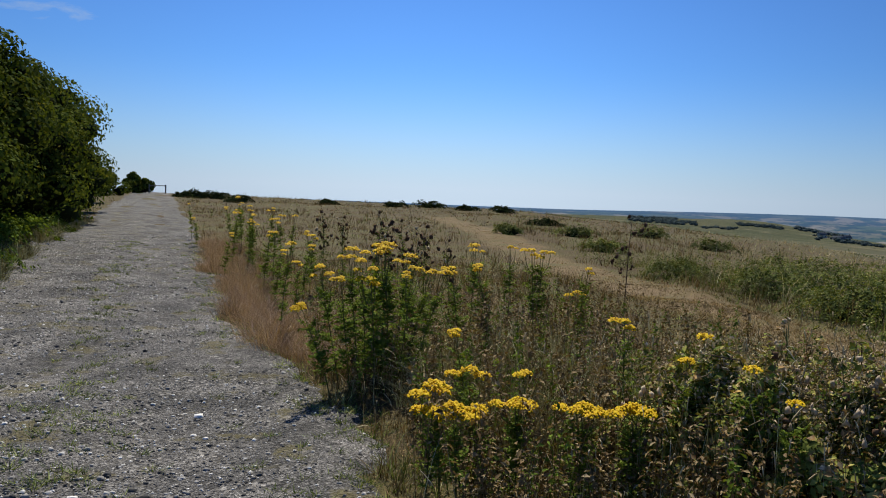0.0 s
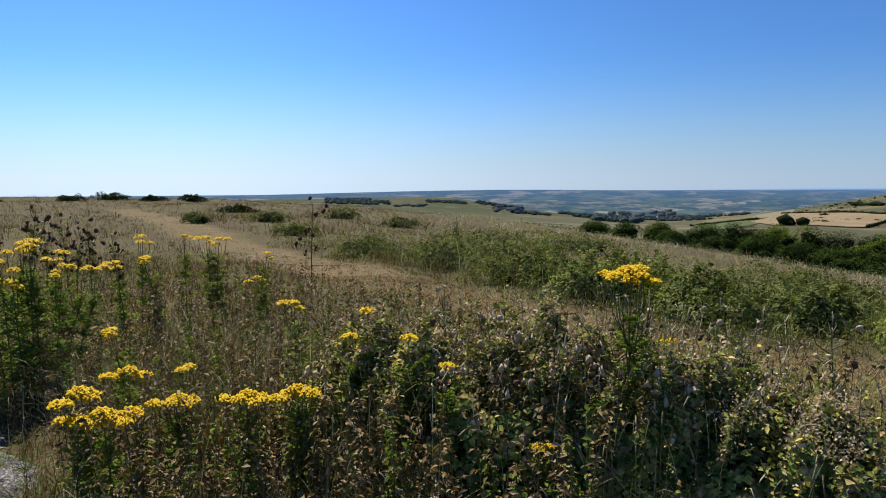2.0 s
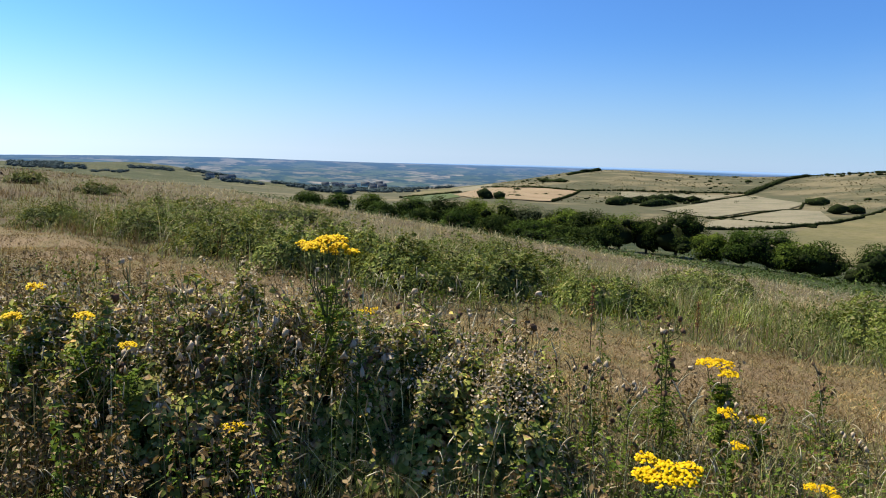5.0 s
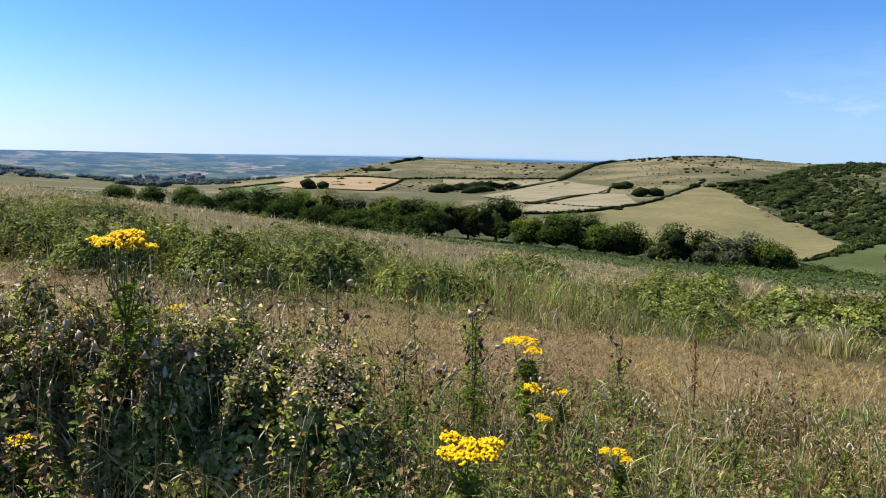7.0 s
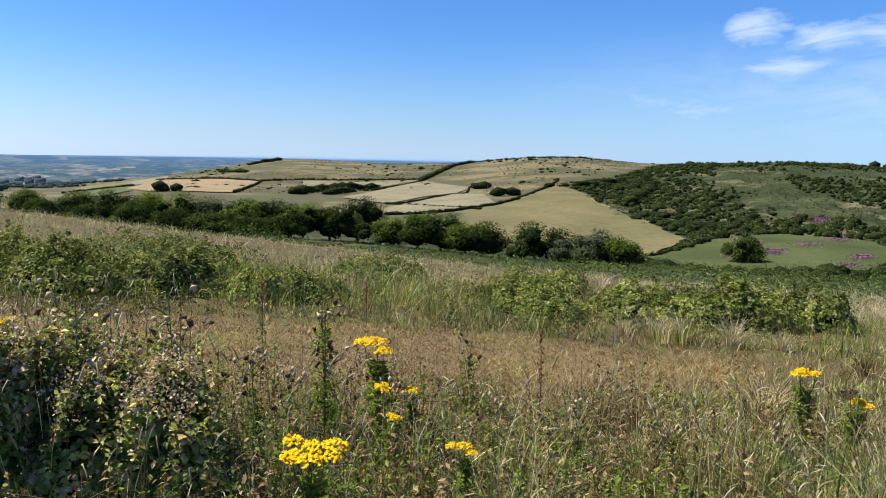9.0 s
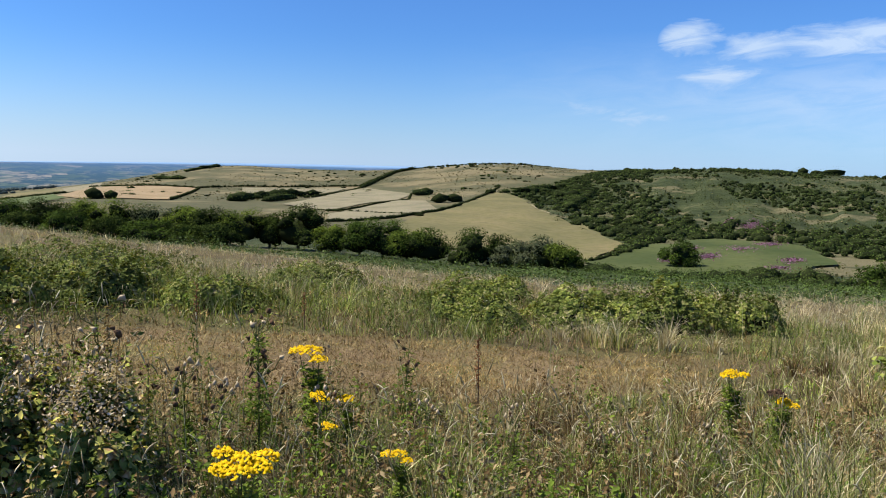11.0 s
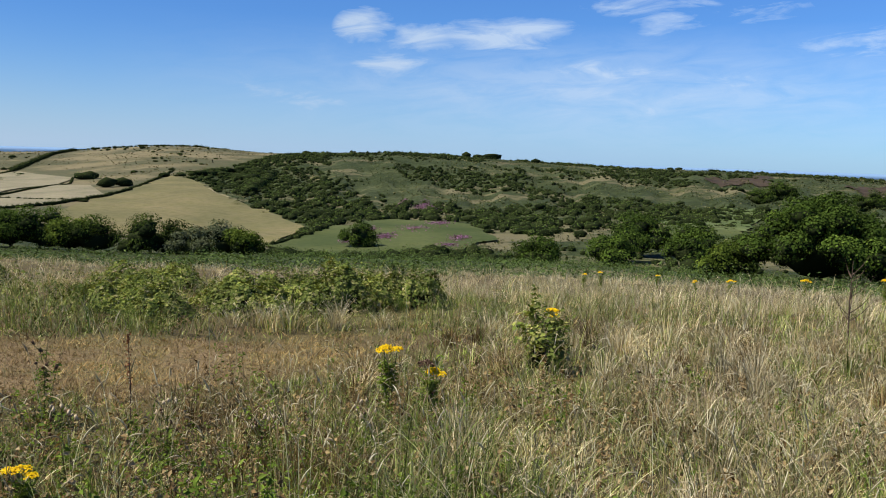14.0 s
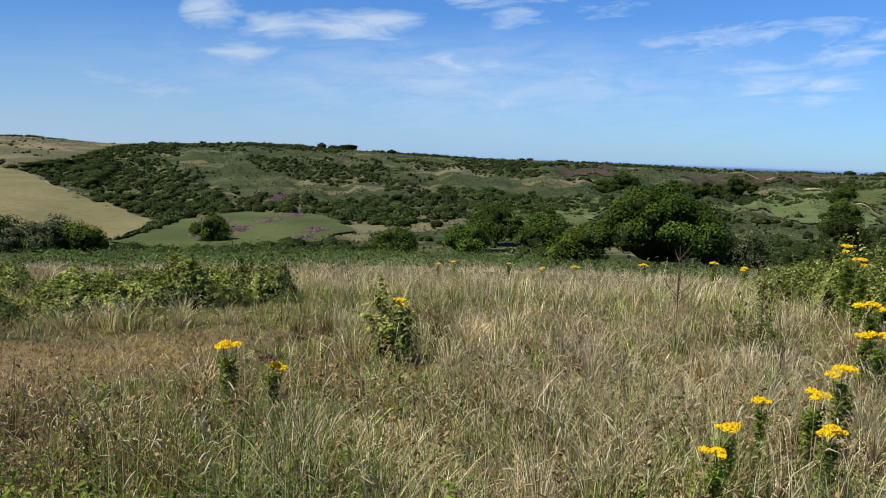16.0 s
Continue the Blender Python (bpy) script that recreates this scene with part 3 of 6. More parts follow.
# --- the lie of the land: rings round the viewpoint, (bearing, distance, angle above the eye's level) ---
EYE = 1.7
RINGS = [
    ((-180, 12, -8.0), (-60, 12, -8.1), (20, 12, -8.4), (45, 12, -9.6), (70, 12, -11.0), (90, 12, -11.4), (120, 12, -10.4), (150, 12, -9.0), (180, 12, -8.0)),
    ((-180, 90, -2.0), (-40, 120, -0.95), (-25, 120, -1.0), (-10, 110, -1.1), (5, 100, -1.4), (15, 80, -2.1), (25, 62, -3.0), (35, 50, -4.5), (45, 42, -5.8), (55, 36, -7.0),
     (65, 33, -8.0), (75, 30, -8.6), (85, 28, -9.0), (95, 28, -8.9), (105, 28, -8.5), (115, 28, -8.2), (130, 28, -7.8), (150, 40, -6.0), (180, 90, -2.0)),
    ((-180, 300, -2.5), (-25, 300, -1.5), (5, 300, -2.0), (15, 250, -2.4), (25, 220, -3.2), (35, 200, -4.3), (45, 180, -5.3), (55, 150, -6.2), (65, 125, -7.1), (75, 110, -7.4),
     (85, 100, -7.5), (95, 95, -7.4), (105, 90, -7.5), (115, 90, -7.5), (130, 90, -6.6), (180, 300, -2.5)),
    ((-180, 500, -2.5), (5, 500, -2.2), (25, 450, -2.9), (35, 420, -3.5), (45, 380, -3.7), (55, 330, -4.4), (65, 300, -5.1), (75, 280, -6.3), (82, 260, -6.5), (90, 260, -6.2),
     (105, 260, -5.8), (115, 260, -5.6), (130, 260, -5.2), (180, 500, -2.5)),
    ((-180, 800, -2.0), (5, 800, -2.0), (25, 750, -2.4), (35, 750, -3.0), (45, 700, -2.5), (55, 650, -2.7), (65, 600, -2.5), (70, 570, -2.25), (75, 500, -3.1), (85, 480, -3.3),
     (95, 480, -3.1), (105, 480, -2.9), (115, 480, -2.8), (130, 480, -2.4), (180, 800, -2.0)),
    ((-180, 1300, -1.2), (0, 1400, -1.6), (10, 1400, -1.35), (16, 1400, -1.35), (21, 1400, -1.15), (25, 1350, -1.95), (30, 1300, -2.5), (35, 1300, -2.7), (40, 1250, -2.4), (45, 1200, -1.75),
     (48, 1200, -1.05), (51, 1200, -0.62), (55, 1200, -0.8), (60, 1150, -0.85), (63, 1100, -0.75), (66, 1100, -0.4), (69.5, 1100, -0.1), (73, 1050, -0.25), (76, 1000, -0.5),
     (79, 900, -0.3), (83, 900, -0.12), (88, 900, -0.15), (92, 900, -0.36), (98, 850, -0.62), (105, 850, -0.62), (116, 850, -0.8), (126, 850, -0.76), (150, 1000, -0.8), (180, 1300, -1.2)),
    ((-180, 1700, -2.2), (25, 1800, -2.3), (35, 1800, -2.25), (45, 1700, -2.4), (90, 1300, -1.6), (126, 1300, -1.6), (180, 1700, -2.2)),
    ((-180, 3000, -1.3), (0, 3000, -1.3), (180, 3000, -1.3)),
    ((-180, 3900, -0.9), (5, 3900, -1.15), (10, 3900, -1.1), (15, 3900, -0.98), (21, 3900, -0.74), (27, 3900, -0.79), (31, 3900, -0.76), (36, 3900, -0.85), (180, 3900, -0.9)),
    ((-180, 4900, -0.6), (0, 4900, -1.1), (28, 4900, -1.0), (34, 4900, -0.8), (44, 4900, -0.62), (56, 4900, -0.5), (90, 4900, -0.45), (140, 4900, -0.45), (180, 4900, -0.6)),
]


def step(a, b, v):
    q = np.clip((v - a) / (b - a), 0, 1)
    return q * q * (3 - 2 * q)


def bumps(x, y):
    """Small unevenness of the ground, in metres."""
    return (0.035 * np.sin(1.9 * x + 0.7 * y) * np.cos(1.3 * y - 0.6 * x + 1.0) + 0.05 * np.sin(0.61 * x - 0.5 * y + 2.0) * np.sin(0.47 * y + 0.33 * x)
            + 0.12 * np.sin(0.17 * x + 0.4) * np.sin(0.21 * y - 0.11 * x))


def ring(knots, az):
    """Distance and height of one ring at bearings az, rounded off between its knots."""
    ks = np.array(knots, float)
    shifts = (-2.0, -1.0, 0.0, 1.0, 2.0) if len(ks) > 9 else (-6.0, -3.0, 0.0, 3.0, 6.0)
    r = sum(np.interp(az + d, ks[:, 0], ks[:, 1], period=360) for d in shifts) / 5
    el = sum(np.interp(az + d, ks[:, 0], ks[:, 2], period=360) for d in shifts) / 5
    return r, EYE + r * np.tan(np.radians(el))


def height(x, y):
    """The ground's height at x, y (numpy arrays)."""
    x, y = np.broadcast_arrays(np.asarray(x, float), np.asarray(y, float))
    shape = x.shape
    x, y = x.ravel(), y.ravel()
    az, rad = np.degrees(np.arctan2(x, y)), np.maximum(np.hypot(x, y), 0.3)
    rs, zs = [np.full(x.shape, 0.2), np.full(x.shape, 3.0)], [np.zeros(x.shape), np.zeros(x.shape)]
    for knots in RINGS:
        r, z = ring(knots, az)
        rs.append(r), zs.append(z)
    u, zs = np.log(np.array(rs)), np.array(zs)
    h = np.diff(u, axis=0)
    s = np.diff(zs, axis=0) / h
    d = np.zeros_like(zs)
    w1, w2 = 2 * h[1:] + h[:-1], h[1:] + 2 * h[:-1]
    same = s[1:] * s[:-1] > 0
    with np.errstate(divide="ignore", invalid="ignore"):
        d[1:-1] = np.where(same, (w1 + w2) / (w1 / np.where(same, s[:-1], 1) + w2 / np.where(same, s[1:], 1)), 0)
    d[-1] = s[-1]
    v = np.clip(np.log(rad), u[0], u[-1] + 0.05)
    k = np.clip((v[None] >= u).sum(0) - 1, 0, len(u) - 2)
    i = np.arange(len(v))
    hh = h[k, i]
    q = (v - u[k, i]) / hh
    z = ((2 * q**3 - 3 * q**2 + 1) * zs[k, i] + (q**3 - 2 * q**2 + q) * hh * d[k, i] + (3 * q**2 - 2 * q**3) * zs[k + 1, i] + (q**3 - q**2) * hh * d[k + 1, i])
    z = z + bumps(x, y) * np.clip(rad / 8, 0.15, 1)
    # shallow gullies down the far hillside
    fade = step(71, 79, az) * step(330, 430, rad) * step(850, 640, rad) * step(150, 130, az)
    z = z + fade * (1.1 * np.sin(0.9 * az + rad * 0.011) + 1.2 * np.sin(2.1 * az - rad * 0.019 + 1.0 + np.sin(0.01 * rad)) + 0.8 * np.sin(4.3 * az + rad * 0.043))
    return z.reshape(shape)


TRACK_Y = (-30, -6, 0, 3, 4.6, 6.6, 11, 23, 83, 125)
TRACK_R = (7.0, 2.6, 1.15, 0.45, -0.1, -0.72, -2.75, -6.7, -27.1, -42.0)
TRACK_L = (3.0, -1.2, -2.7, -3.75, -4.3, -5.0, -6.5, -10.9, -32.0, -46.5)
# far edge of the trodden strip through the grass
STRIP = np.array([(1.0, 60), (3.2, 38), (4.0, 27), (4.75, 19.5), (5.24, 15), (5.45, 11.5), (5.6, 9.5), (6.2, 7.9), (7.0, 6.9), (7.95, 5.6), (8.8, 4.5), (9.9, 3.1), (10.9, 2.0), (12.8, 0.6)], float)


def wobble(x, y, k, seed):
    """A smooth patchy field between about -1 and 1."""
    return (np.sin(k * (x * 0.9 + y * 0.43) + seed) + np.sin(k * (y * 1.07 - x * 0.38) * 1.3 + seed * 2.1) + np.sin(k * (x * 0.55 - y * 0.8) * 1.9 + seed * 0.7)) / 2.2


def track_in(x, y):
    """How far inside the gravel track's edges a place lies (metres, negative outside)."""
    edge = 0.22 * wobble(x, y, 1.4, 1.0) + 0.13 * wobble(x, y, 4.5, 3.0) + 0.07 * wobble(x, y, 13.0, 2.0)
    return np.minimum(np.interp(y, TRACK_Y, TRACK_R) - x, x - np.interp(y, TRACK_Y, TRACK_L)) + edge


def off_strip(x, y):
    """Distance beyond the trodden strip's far edge, on the valley side (negative on the track's side)."""
    best, side = np.full(np.shape(x), 1e9), np.ones(np.shape(x))
    for a, b in zip(STRIP[:-1], STRIP[1:]):
        d = b - a
        q = np.clip(((x - a[0]) * d[0] + (y - a[1]) * d[1]) / (d @ d), 0, 1)
        r = np.hypot(x - a[0] - q * d[0], y - a[1] - q * d[1])
        near_it = r < best
        best, side = np.where(near_it, r, best), np.where(near_it, np.sign(d[0] * (y - a[1]) - d[1] * (x - a[0])), side)
    return best * side


def beaten(x, y):
    """1 on the trodden strip through the grass, 0 away from it."""
    az = np.degrees(np.arctan2(x, y))
    off = off_strip(x, y) + 0.22 * wobble(x, y, 1.6, 4.0) + 0.12 * wobble(x, y, 4.1, 1.0)
    wide = np.interp(az, (5, 25, 40, 50, 88), (2.6, 2.0, 2.4, 3.4, 3.0))
    return step(92, 74, az) * np.clip(-off / 0.35, 0, 1) * np.clip((off + wide) / 0.7, 0, 1)


def scrub_line(r):
    """Bearing at which the green south side begins, by distance."""
    return np.interp(r, (230, 319, 375, 434, 490, 562, 602, 700, 900), (76.0, 78.4, 76.0, 73.3, 72.1, 71.0, 69.8, 73.5, 76.8))


def land_grid(az, rads, drop=0.0):
    a, r = np.meshgrid(np.radians(az), rads)
    x, y = (r * np.sin(a)).ravel(), (r * np.cos(a)).ravel()
    v = np.stack([x, y, height(x, y) - drop], 1)
    m, k = len(az), len(rads)
    i, j = np.meshgrid(np.arange(k - 1), np.arange(m - 1), indexing="ij")
    p = (i * m + j).ravel()
    return v, np.concatenate([np.stack([p, p + 1, p + m], 1), np.stack([p + 1, p + m + 1, p + m], 1)])


# ---- the land ----
v, tri = land_grid(np.r_[np.linspace(-180, -45, 30)[:-1], np.linspace(-45, 140, 330), np.linspace(140, 180, 10)[1:]], np.r_[0.0, np.geomspace(0.6, 4900, 180)])
me = mesh_of("ground", v, tri)
gx, gy = v[:, 0], v[:, 1]
gaz, grr = np.degrees(np.arctan2(gx, gy)), np.hypot(gx, gy)
cover = np.zeros((len(v), 4), np.float32)
past_edge = step(0, 1, (grr - np.interp(gaz, (-180, 5, 25, 45, 65, 85, 130, 180), (130, 130, 80, 52, 42, 38, 36, 80))) / 14)
south_side = step(-0.6, 0.6, gaz - scrub_line(grr) + 0.5 * wobble(gx, gy, 0.03, 2.0)) * step(140, 120, gaz)
valley = past_edge * step(20, 30, gaz) * step(140, 125, gaz)
cover[:, 0] = np.clip(np.where(grr > 235, south_side, valley), 0, 1)
cover[:, 0] += 0.75 * step(38, 30, gaz) * step(500, 800, grr) * step(-60, -20, gaz)
cover[:, 1] = beaten(gx, gy)
cover[:, 2] = step(90, 220, grr)
cover[:, 3] = 1
layer = me.color_attributes.new("cover", "FLOAT_COLOR", "POINT")
layer.data.foreach_set("color", cover.ravel())
ground = tagged(part("ground", me, ground_mat), "dry grassy hillside falling to a valley", "ground", kind="structure")

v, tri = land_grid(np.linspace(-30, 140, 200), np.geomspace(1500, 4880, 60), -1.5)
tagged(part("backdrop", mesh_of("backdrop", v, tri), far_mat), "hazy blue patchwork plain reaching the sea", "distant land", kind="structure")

ys = np.concatenate([np.linspace(-30, 2, 40), np.linspace(2.2, 20, 120), np.linspace(20.5, 125, 120)])
us = np.linspace(0, 1, 30)
yy, uu = np.meshgrid(ys, us, indexing="ij")
left, right = np.interp(yy, TRACK_Y, TRACK_L) - 0.2, np.interp(yy, TRACK_Y, TRACK_R) + 0.2
xx = left + (right - left) * uu


def track_top(x, y):
    """Height of the gravel surface."""
    lo, hi = np.interp(y, TRACK_Y, TRACK_L) - 0.2, np.interp(y, TRACK_Y, TRACK_R) + 0.2
    u = (x - lo) / (hi - lo)
    ruts = -0.03 * (np.exp(-((u - 0.27) / 0.09) ** 2) + np.exp(-((u - 0.70) / 0.09) ** 2))
    return height(x, y) + 0.042 - 0.07 * np.clip(1 - track_in(x, y) / 0.15, 0, 1.2) + ruts + 0.008 * wobble(x, y, 7.0, 1.0)


zz = track_top(xx, yy)
m = len(us)
i, j = np.meshgrid(np.arange(len(ys) - 1), np.arange(m - 1), indexing="ij")
p = (i * m + j).ravel()
tri = np.concatenate([np.stack([p, p + 1, p + m], 1), np.stack([p + 1, p + m + 1, p + m], 1)])
tagged(part("track", mesh_of("track", np.stack([xx, yy, zz], -1), tri), gravel_mat), "grey flinty gravel track with faint wheel ruts", "track", kind="structure")


def inside(poly, x, y):
    hit = np.zeros(np.shape(x), bool)
    for (ax, ay), (bx, by) in zip(poly, poly[1:] + poly[:1]):
        cross = ((ay > y) != (by > y)) & (x < (bx - ax) * (y - ay) / ((by - ay) or 1e-9) + ax)
        hit ^= cross
    return hit


FIELDS = []


def draped(name, label, poly, material, category="field", lift=0.6, step_m=7.0, group="", ragged=0.0):
    """A field laid on the land."""
    FIELDS.append(poly)
    if ragged:   # uneven edges
        wild, edge_pts = np.random.default_rng(int(abs(poly[0][0] * 7 + poly[0][1]))), []
        for (ax, ay), (bx, by) in zip(poly, poly[1:] + poly[:1]):
            n = max(1, int(math.hypot(bx - ax, by - ay) / 9))
            for k in range(n):
                edge_pts.append((ax + (bx - ax) * k / n + wild.normal(0, ragged), ay + (by - ay) * k / n + wild.normal(0, ragged)))
        poly = edge_pts
    bm = bmesh.new()
    bm.faces.new([bm.verts.new((x, y, 0)) for x, y in poly])
    xs, ys2 = [q[0] for q in poly], [q[1] for q in poly]
    for axis, lo, hi in ((0, min(xs), max(xs)), (1, min(ys2), max(ys2))):
        for k in np.arange(lo + step_m, hi, step_m):
            co, no = [0, 0, 0], [0, 0, 0]
            co[axis], no[axis] = k, 1
            bmesh.ops.bisect_plane(bm, geom=bm.verts[:] + bm.edges[:] + bm.faces[:], plane_co=co, plane_no=no)
    bmesh.ops.triangulate(bm, faces=bm.faces[:])
    hz = height([q.co.x for q in bm.verts], [q.co.y for q in bm.verts])
    for q, z in zip(bm.verts, hz):
        q.co.z = z + lift
    bm.normal_update()
    if sum(q.normal.z for q in bm.faces) < 0:
        bmesh.ops.reverse_faces(bm, faces=bm.faces[:])
    me = bpy.data.meshes.new(name)
    bm.to_mesh(me)
    bm.free()
    return tagged(part(name, me, material), label, category, group, "structure")


SLOPE = "pale stubble field between dark hedges on the far slope"
draped("field", "ripe orange-tan corn field on the far slope", [(422, 486), (615, 665), (569, 488), (413, 375), (369, 405)], ripe)
draped("field", SLOPE, [(597, 461), (628, 372), (592, 362), (544, 354), (550, 425)], stubble)
draped("field", SLOPE, [(422, 297), (611, 364), (634, 357), (570, 280), (492, 252), (450, 253), (372, 232)], stubble)
draped("field", SLOPE, [(340, 212), (483, 249), (479, 226), (404, 184), (335, 175), (291, 182)], stubble)
draped("field", "narrow pale cut field at the slope's shoulder", [(627, 728), (783, 823), (595, 625), (496, 564)], stubble)
draped("field", "narrow pale cut field at the slope's shoulder", [(363, 475), (551, 687), (698, 798), (548, 622), (466, 552)], pasture)
draped("field", "small green pasture below the cut fields", [(344, 449), (460, 534), (384, 434), (271, 340)], grass_field, ragged=1.6)
SPUR = [(305, 157), (359, 169), (426, 183), (478, 194), (564, 210), (532, 182), (466, 150), (416, 124), (364, 90), (313, 63), (256, 63), (238, 80), (215, 105)]
draped("field", "dry tan pasture on a rounded spur", SPUR, pasture, ragged=1.5)
MEADOW = [(248, 60), (313, 54), (345, 37), (341, 18), (337, 4), (279, -7), (239, 5), (215, 35)]
draped("field", "green meadow with patches of purple flowers", MEADOW, meadow_mat, ragged=3.5)
draped("field", "pale green pasture among dark scrub", [(342, -76), (424, -121), (430, -150), (309, -101)], grass_field, ragged=1.6)
draped("field", "dark green bracken slope among scrub", [(335, -75), (336, -99), (303, -96), (228, -66), (296, -69)], meadow_mat, ragged=1.6)
draped("field", "pale green pasture among dark scrub", [(356, -167), (436, -239), (486, -294), (450, -290), (349, -248), (272, -189), (294, -192), (296, -178), (373, -205)], grass_field, ragged=1.6)
draped("heath", "dark brown heather moor on the hilltop", [(595, -255), (664, -330), (613, -404), (543, -328), (545, -298), (535, -245)], dark_heath, "heath", ragged=4.0)
draped("heath", "dark brown heather moor on the hilltop", [(644, -175), (729, -252), (629, -227), (594, -173)], dark_heath, "heath", ragged=4.0)
draped("field", "dark green field along the hilltop", [(505, -327), (597, -427), (365, -263), (428, -287)], meadow_mat, ragged=1.6)
for a, b, c in (((686, -330), (664, -336), (574, -321)), ((506, -306), (462, -292), (347, -246)), ((468, 152), (445, 140), (420, 126))):
    w = 0.002 * math.hypot(*a)
    draped("footpath", "pale worn chalk path over the hill", [(a[0], a[1] - w), b, (c[0], c[1] - w), (c[0] + w, c[1] + w), (b[0] + w, b[1] + w), (a[0] + w, a[1] + w)], pale_path, "path", 0.9)
rng = np.random.default_rng(3)
# purple willowherb in loose drifts
drifts = Soup()
for x, y, rx, ry, n in ((277, 30, 10, 3.5, 260), (420, 27, 26, 5, 420), (274, 5, 10, 4, 200), (328, 14, 9, 5, 200), (250, 8, 8, 4, 120), (300, 38, 10, 3, 150), (262, 40, 7, 3, 90), (306, 22, 16, 9, 120), (395, 20, 20, 6, 160), (440, 40, 16, 4, 120)):
    n = n * 2
    a, q = rng.uniform(0, 2 * np.pi, n), np.abs(rng.normal(0, 0.6, n))
    px, py = x + np.cos(a) * q * rx, y + np.sin(a) * q * ry
    cards(drifts, np.stack([px, py, height(px, py) + rng.uniform(0.65, 0.95, n)], 1), np.array([0, 0, 1.0]) + rng.normal(0, 0.4, (n, 3)), rng.uniform(0.3, 0.9, n), rng, 0.7)
tagged(part("willowherb", drifts, purple), "drifts of purple-pink willowherb in the meadow", "flowers", kind="stuff")
for az, r, wide, deep in ((87, 600, 0.9, 12), (79, 590, 0.8, 18)):
    many = []
    for k in range(16):
        j = rng.uniform(0.55, 1.15)
        qa, qr = radians(az + wide * math.cos(k * 0.3927) * j), r + deep * math.sin(k * 0.3927) * j
        many.append((qr * math.sin(qa), qr * math.cos(qa)))
    draped("clearing", "dry tan grass clearing in hillside scrub", many, pasture, "clearing", 0.25, 6.0, "clearings on the hill", 2.2)


# ---- trees and shrubs ----
def tree(name, label, place, tall, wide, rng, leaves=3000, leaf=0.3, material=None, category="tree", low=0.12, flat=1.0, core=0.66, taper=0.2):
    """Trunk with limbs under a crown of many leaves in uneven clumps."""
    x, y = place
    root = new(name)
    root.location = (x, y, float(height(x, y)) - 0.1)
    tagged(root, label, category)
    wood = Soup()
    base = low * tall
    top = np.array([rng.normal(0, 0.05) * wide, rng.normal(0, 0.05) * wide, tall * 0.72])
    tube(wood, [(0, 0, 0), (0.02 * wide, 0, base + 0.12 * tall), top * [0.6, 0.6, 0.7], top], np.array([0.045, 0.035, 0.022, 0.006]) * tall, 7)
    n_cl = int(np.clip(leaves / 240, 16, 64))
    d = unit(rng.normal(size=(n_cl, 3)))
    d[:, 2] = np.where(d[:, 2] < -0.6, -d[:, 2], d[:, 2])
    mid = np.array([0, 0, base + (tall - base) * 0.42])
    size = np.array([wide / 2, wide / 2 * flat, (tall - base) * 0.56])
    cl = d * size * rng.uniform(0.55, 0.84, (n_cl, 1))
    cl[:, :2] *= 1.0 + taper * (0.25 - np.clip(cl[:, 2:] / size[2], -0.3, 1))
    cl = mid + cl
    for c in cl[: min(n_cl, 14)]:
        s = np.array([0, 0, base + 0.1 * tall])
        tube(wood, [s, (s + c) / 2 + [0, 0, 0.05 * tall], c], np.array([0.018, 0.012, 0.004]) * tall, 5)
    part("trunk", wood, bark, root)
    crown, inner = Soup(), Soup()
    # dark lumps behind the leaves stand in for the crown's inner shade
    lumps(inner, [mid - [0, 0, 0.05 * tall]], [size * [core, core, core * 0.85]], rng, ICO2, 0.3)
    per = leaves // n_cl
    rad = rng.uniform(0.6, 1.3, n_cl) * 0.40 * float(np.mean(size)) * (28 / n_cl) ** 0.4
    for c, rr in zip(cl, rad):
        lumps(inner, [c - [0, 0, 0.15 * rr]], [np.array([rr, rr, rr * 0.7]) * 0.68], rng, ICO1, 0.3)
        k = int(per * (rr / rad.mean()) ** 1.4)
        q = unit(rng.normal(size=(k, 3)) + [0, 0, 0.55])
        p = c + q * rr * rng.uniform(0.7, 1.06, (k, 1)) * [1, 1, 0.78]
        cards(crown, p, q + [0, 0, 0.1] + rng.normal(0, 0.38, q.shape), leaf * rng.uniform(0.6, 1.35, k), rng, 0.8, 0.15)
    part("inner_growth", inner, shade_mat, part("crown", crown, material or tree_mat, root))
    return root


rng = np.random.default_rng(11)
# tall hedge of hawthorn beside the track
for x, y, tall, wide, nl in ((-9.0, 13.0, 4.7, 4.2, 24000), (-10.7, 17.5, 5.4, 4.6, 30000), (-12.3, 22.0, 5.7, 4.8, 26000), (-14.0, 26.5, 5.5, 4.6, 11000), (-15.4, 31.0, 6.1, 5.0, 9000), (-16.8, 35.5, 6.3, 5.0, 7000), (-18.3, 39.5, 5.2, 4.4, 5000),
                             (-24.6, 56.0, 2.6, 3.6, 4000), (-33.0, 80.0, 2.6, 3.6, 3000), (-39.4, 104.7, 2.9, 2.0, 2000), (-38.5, 106.6, 1.9, 2.1, 1800)):
    tree("hedge_tree", "dense green hawthorn bush beside the gravel track", (x, y), tall, wide, rng, nl, 0.055 + 0.0024 * y, hedge_mat, "bush", 0.0)
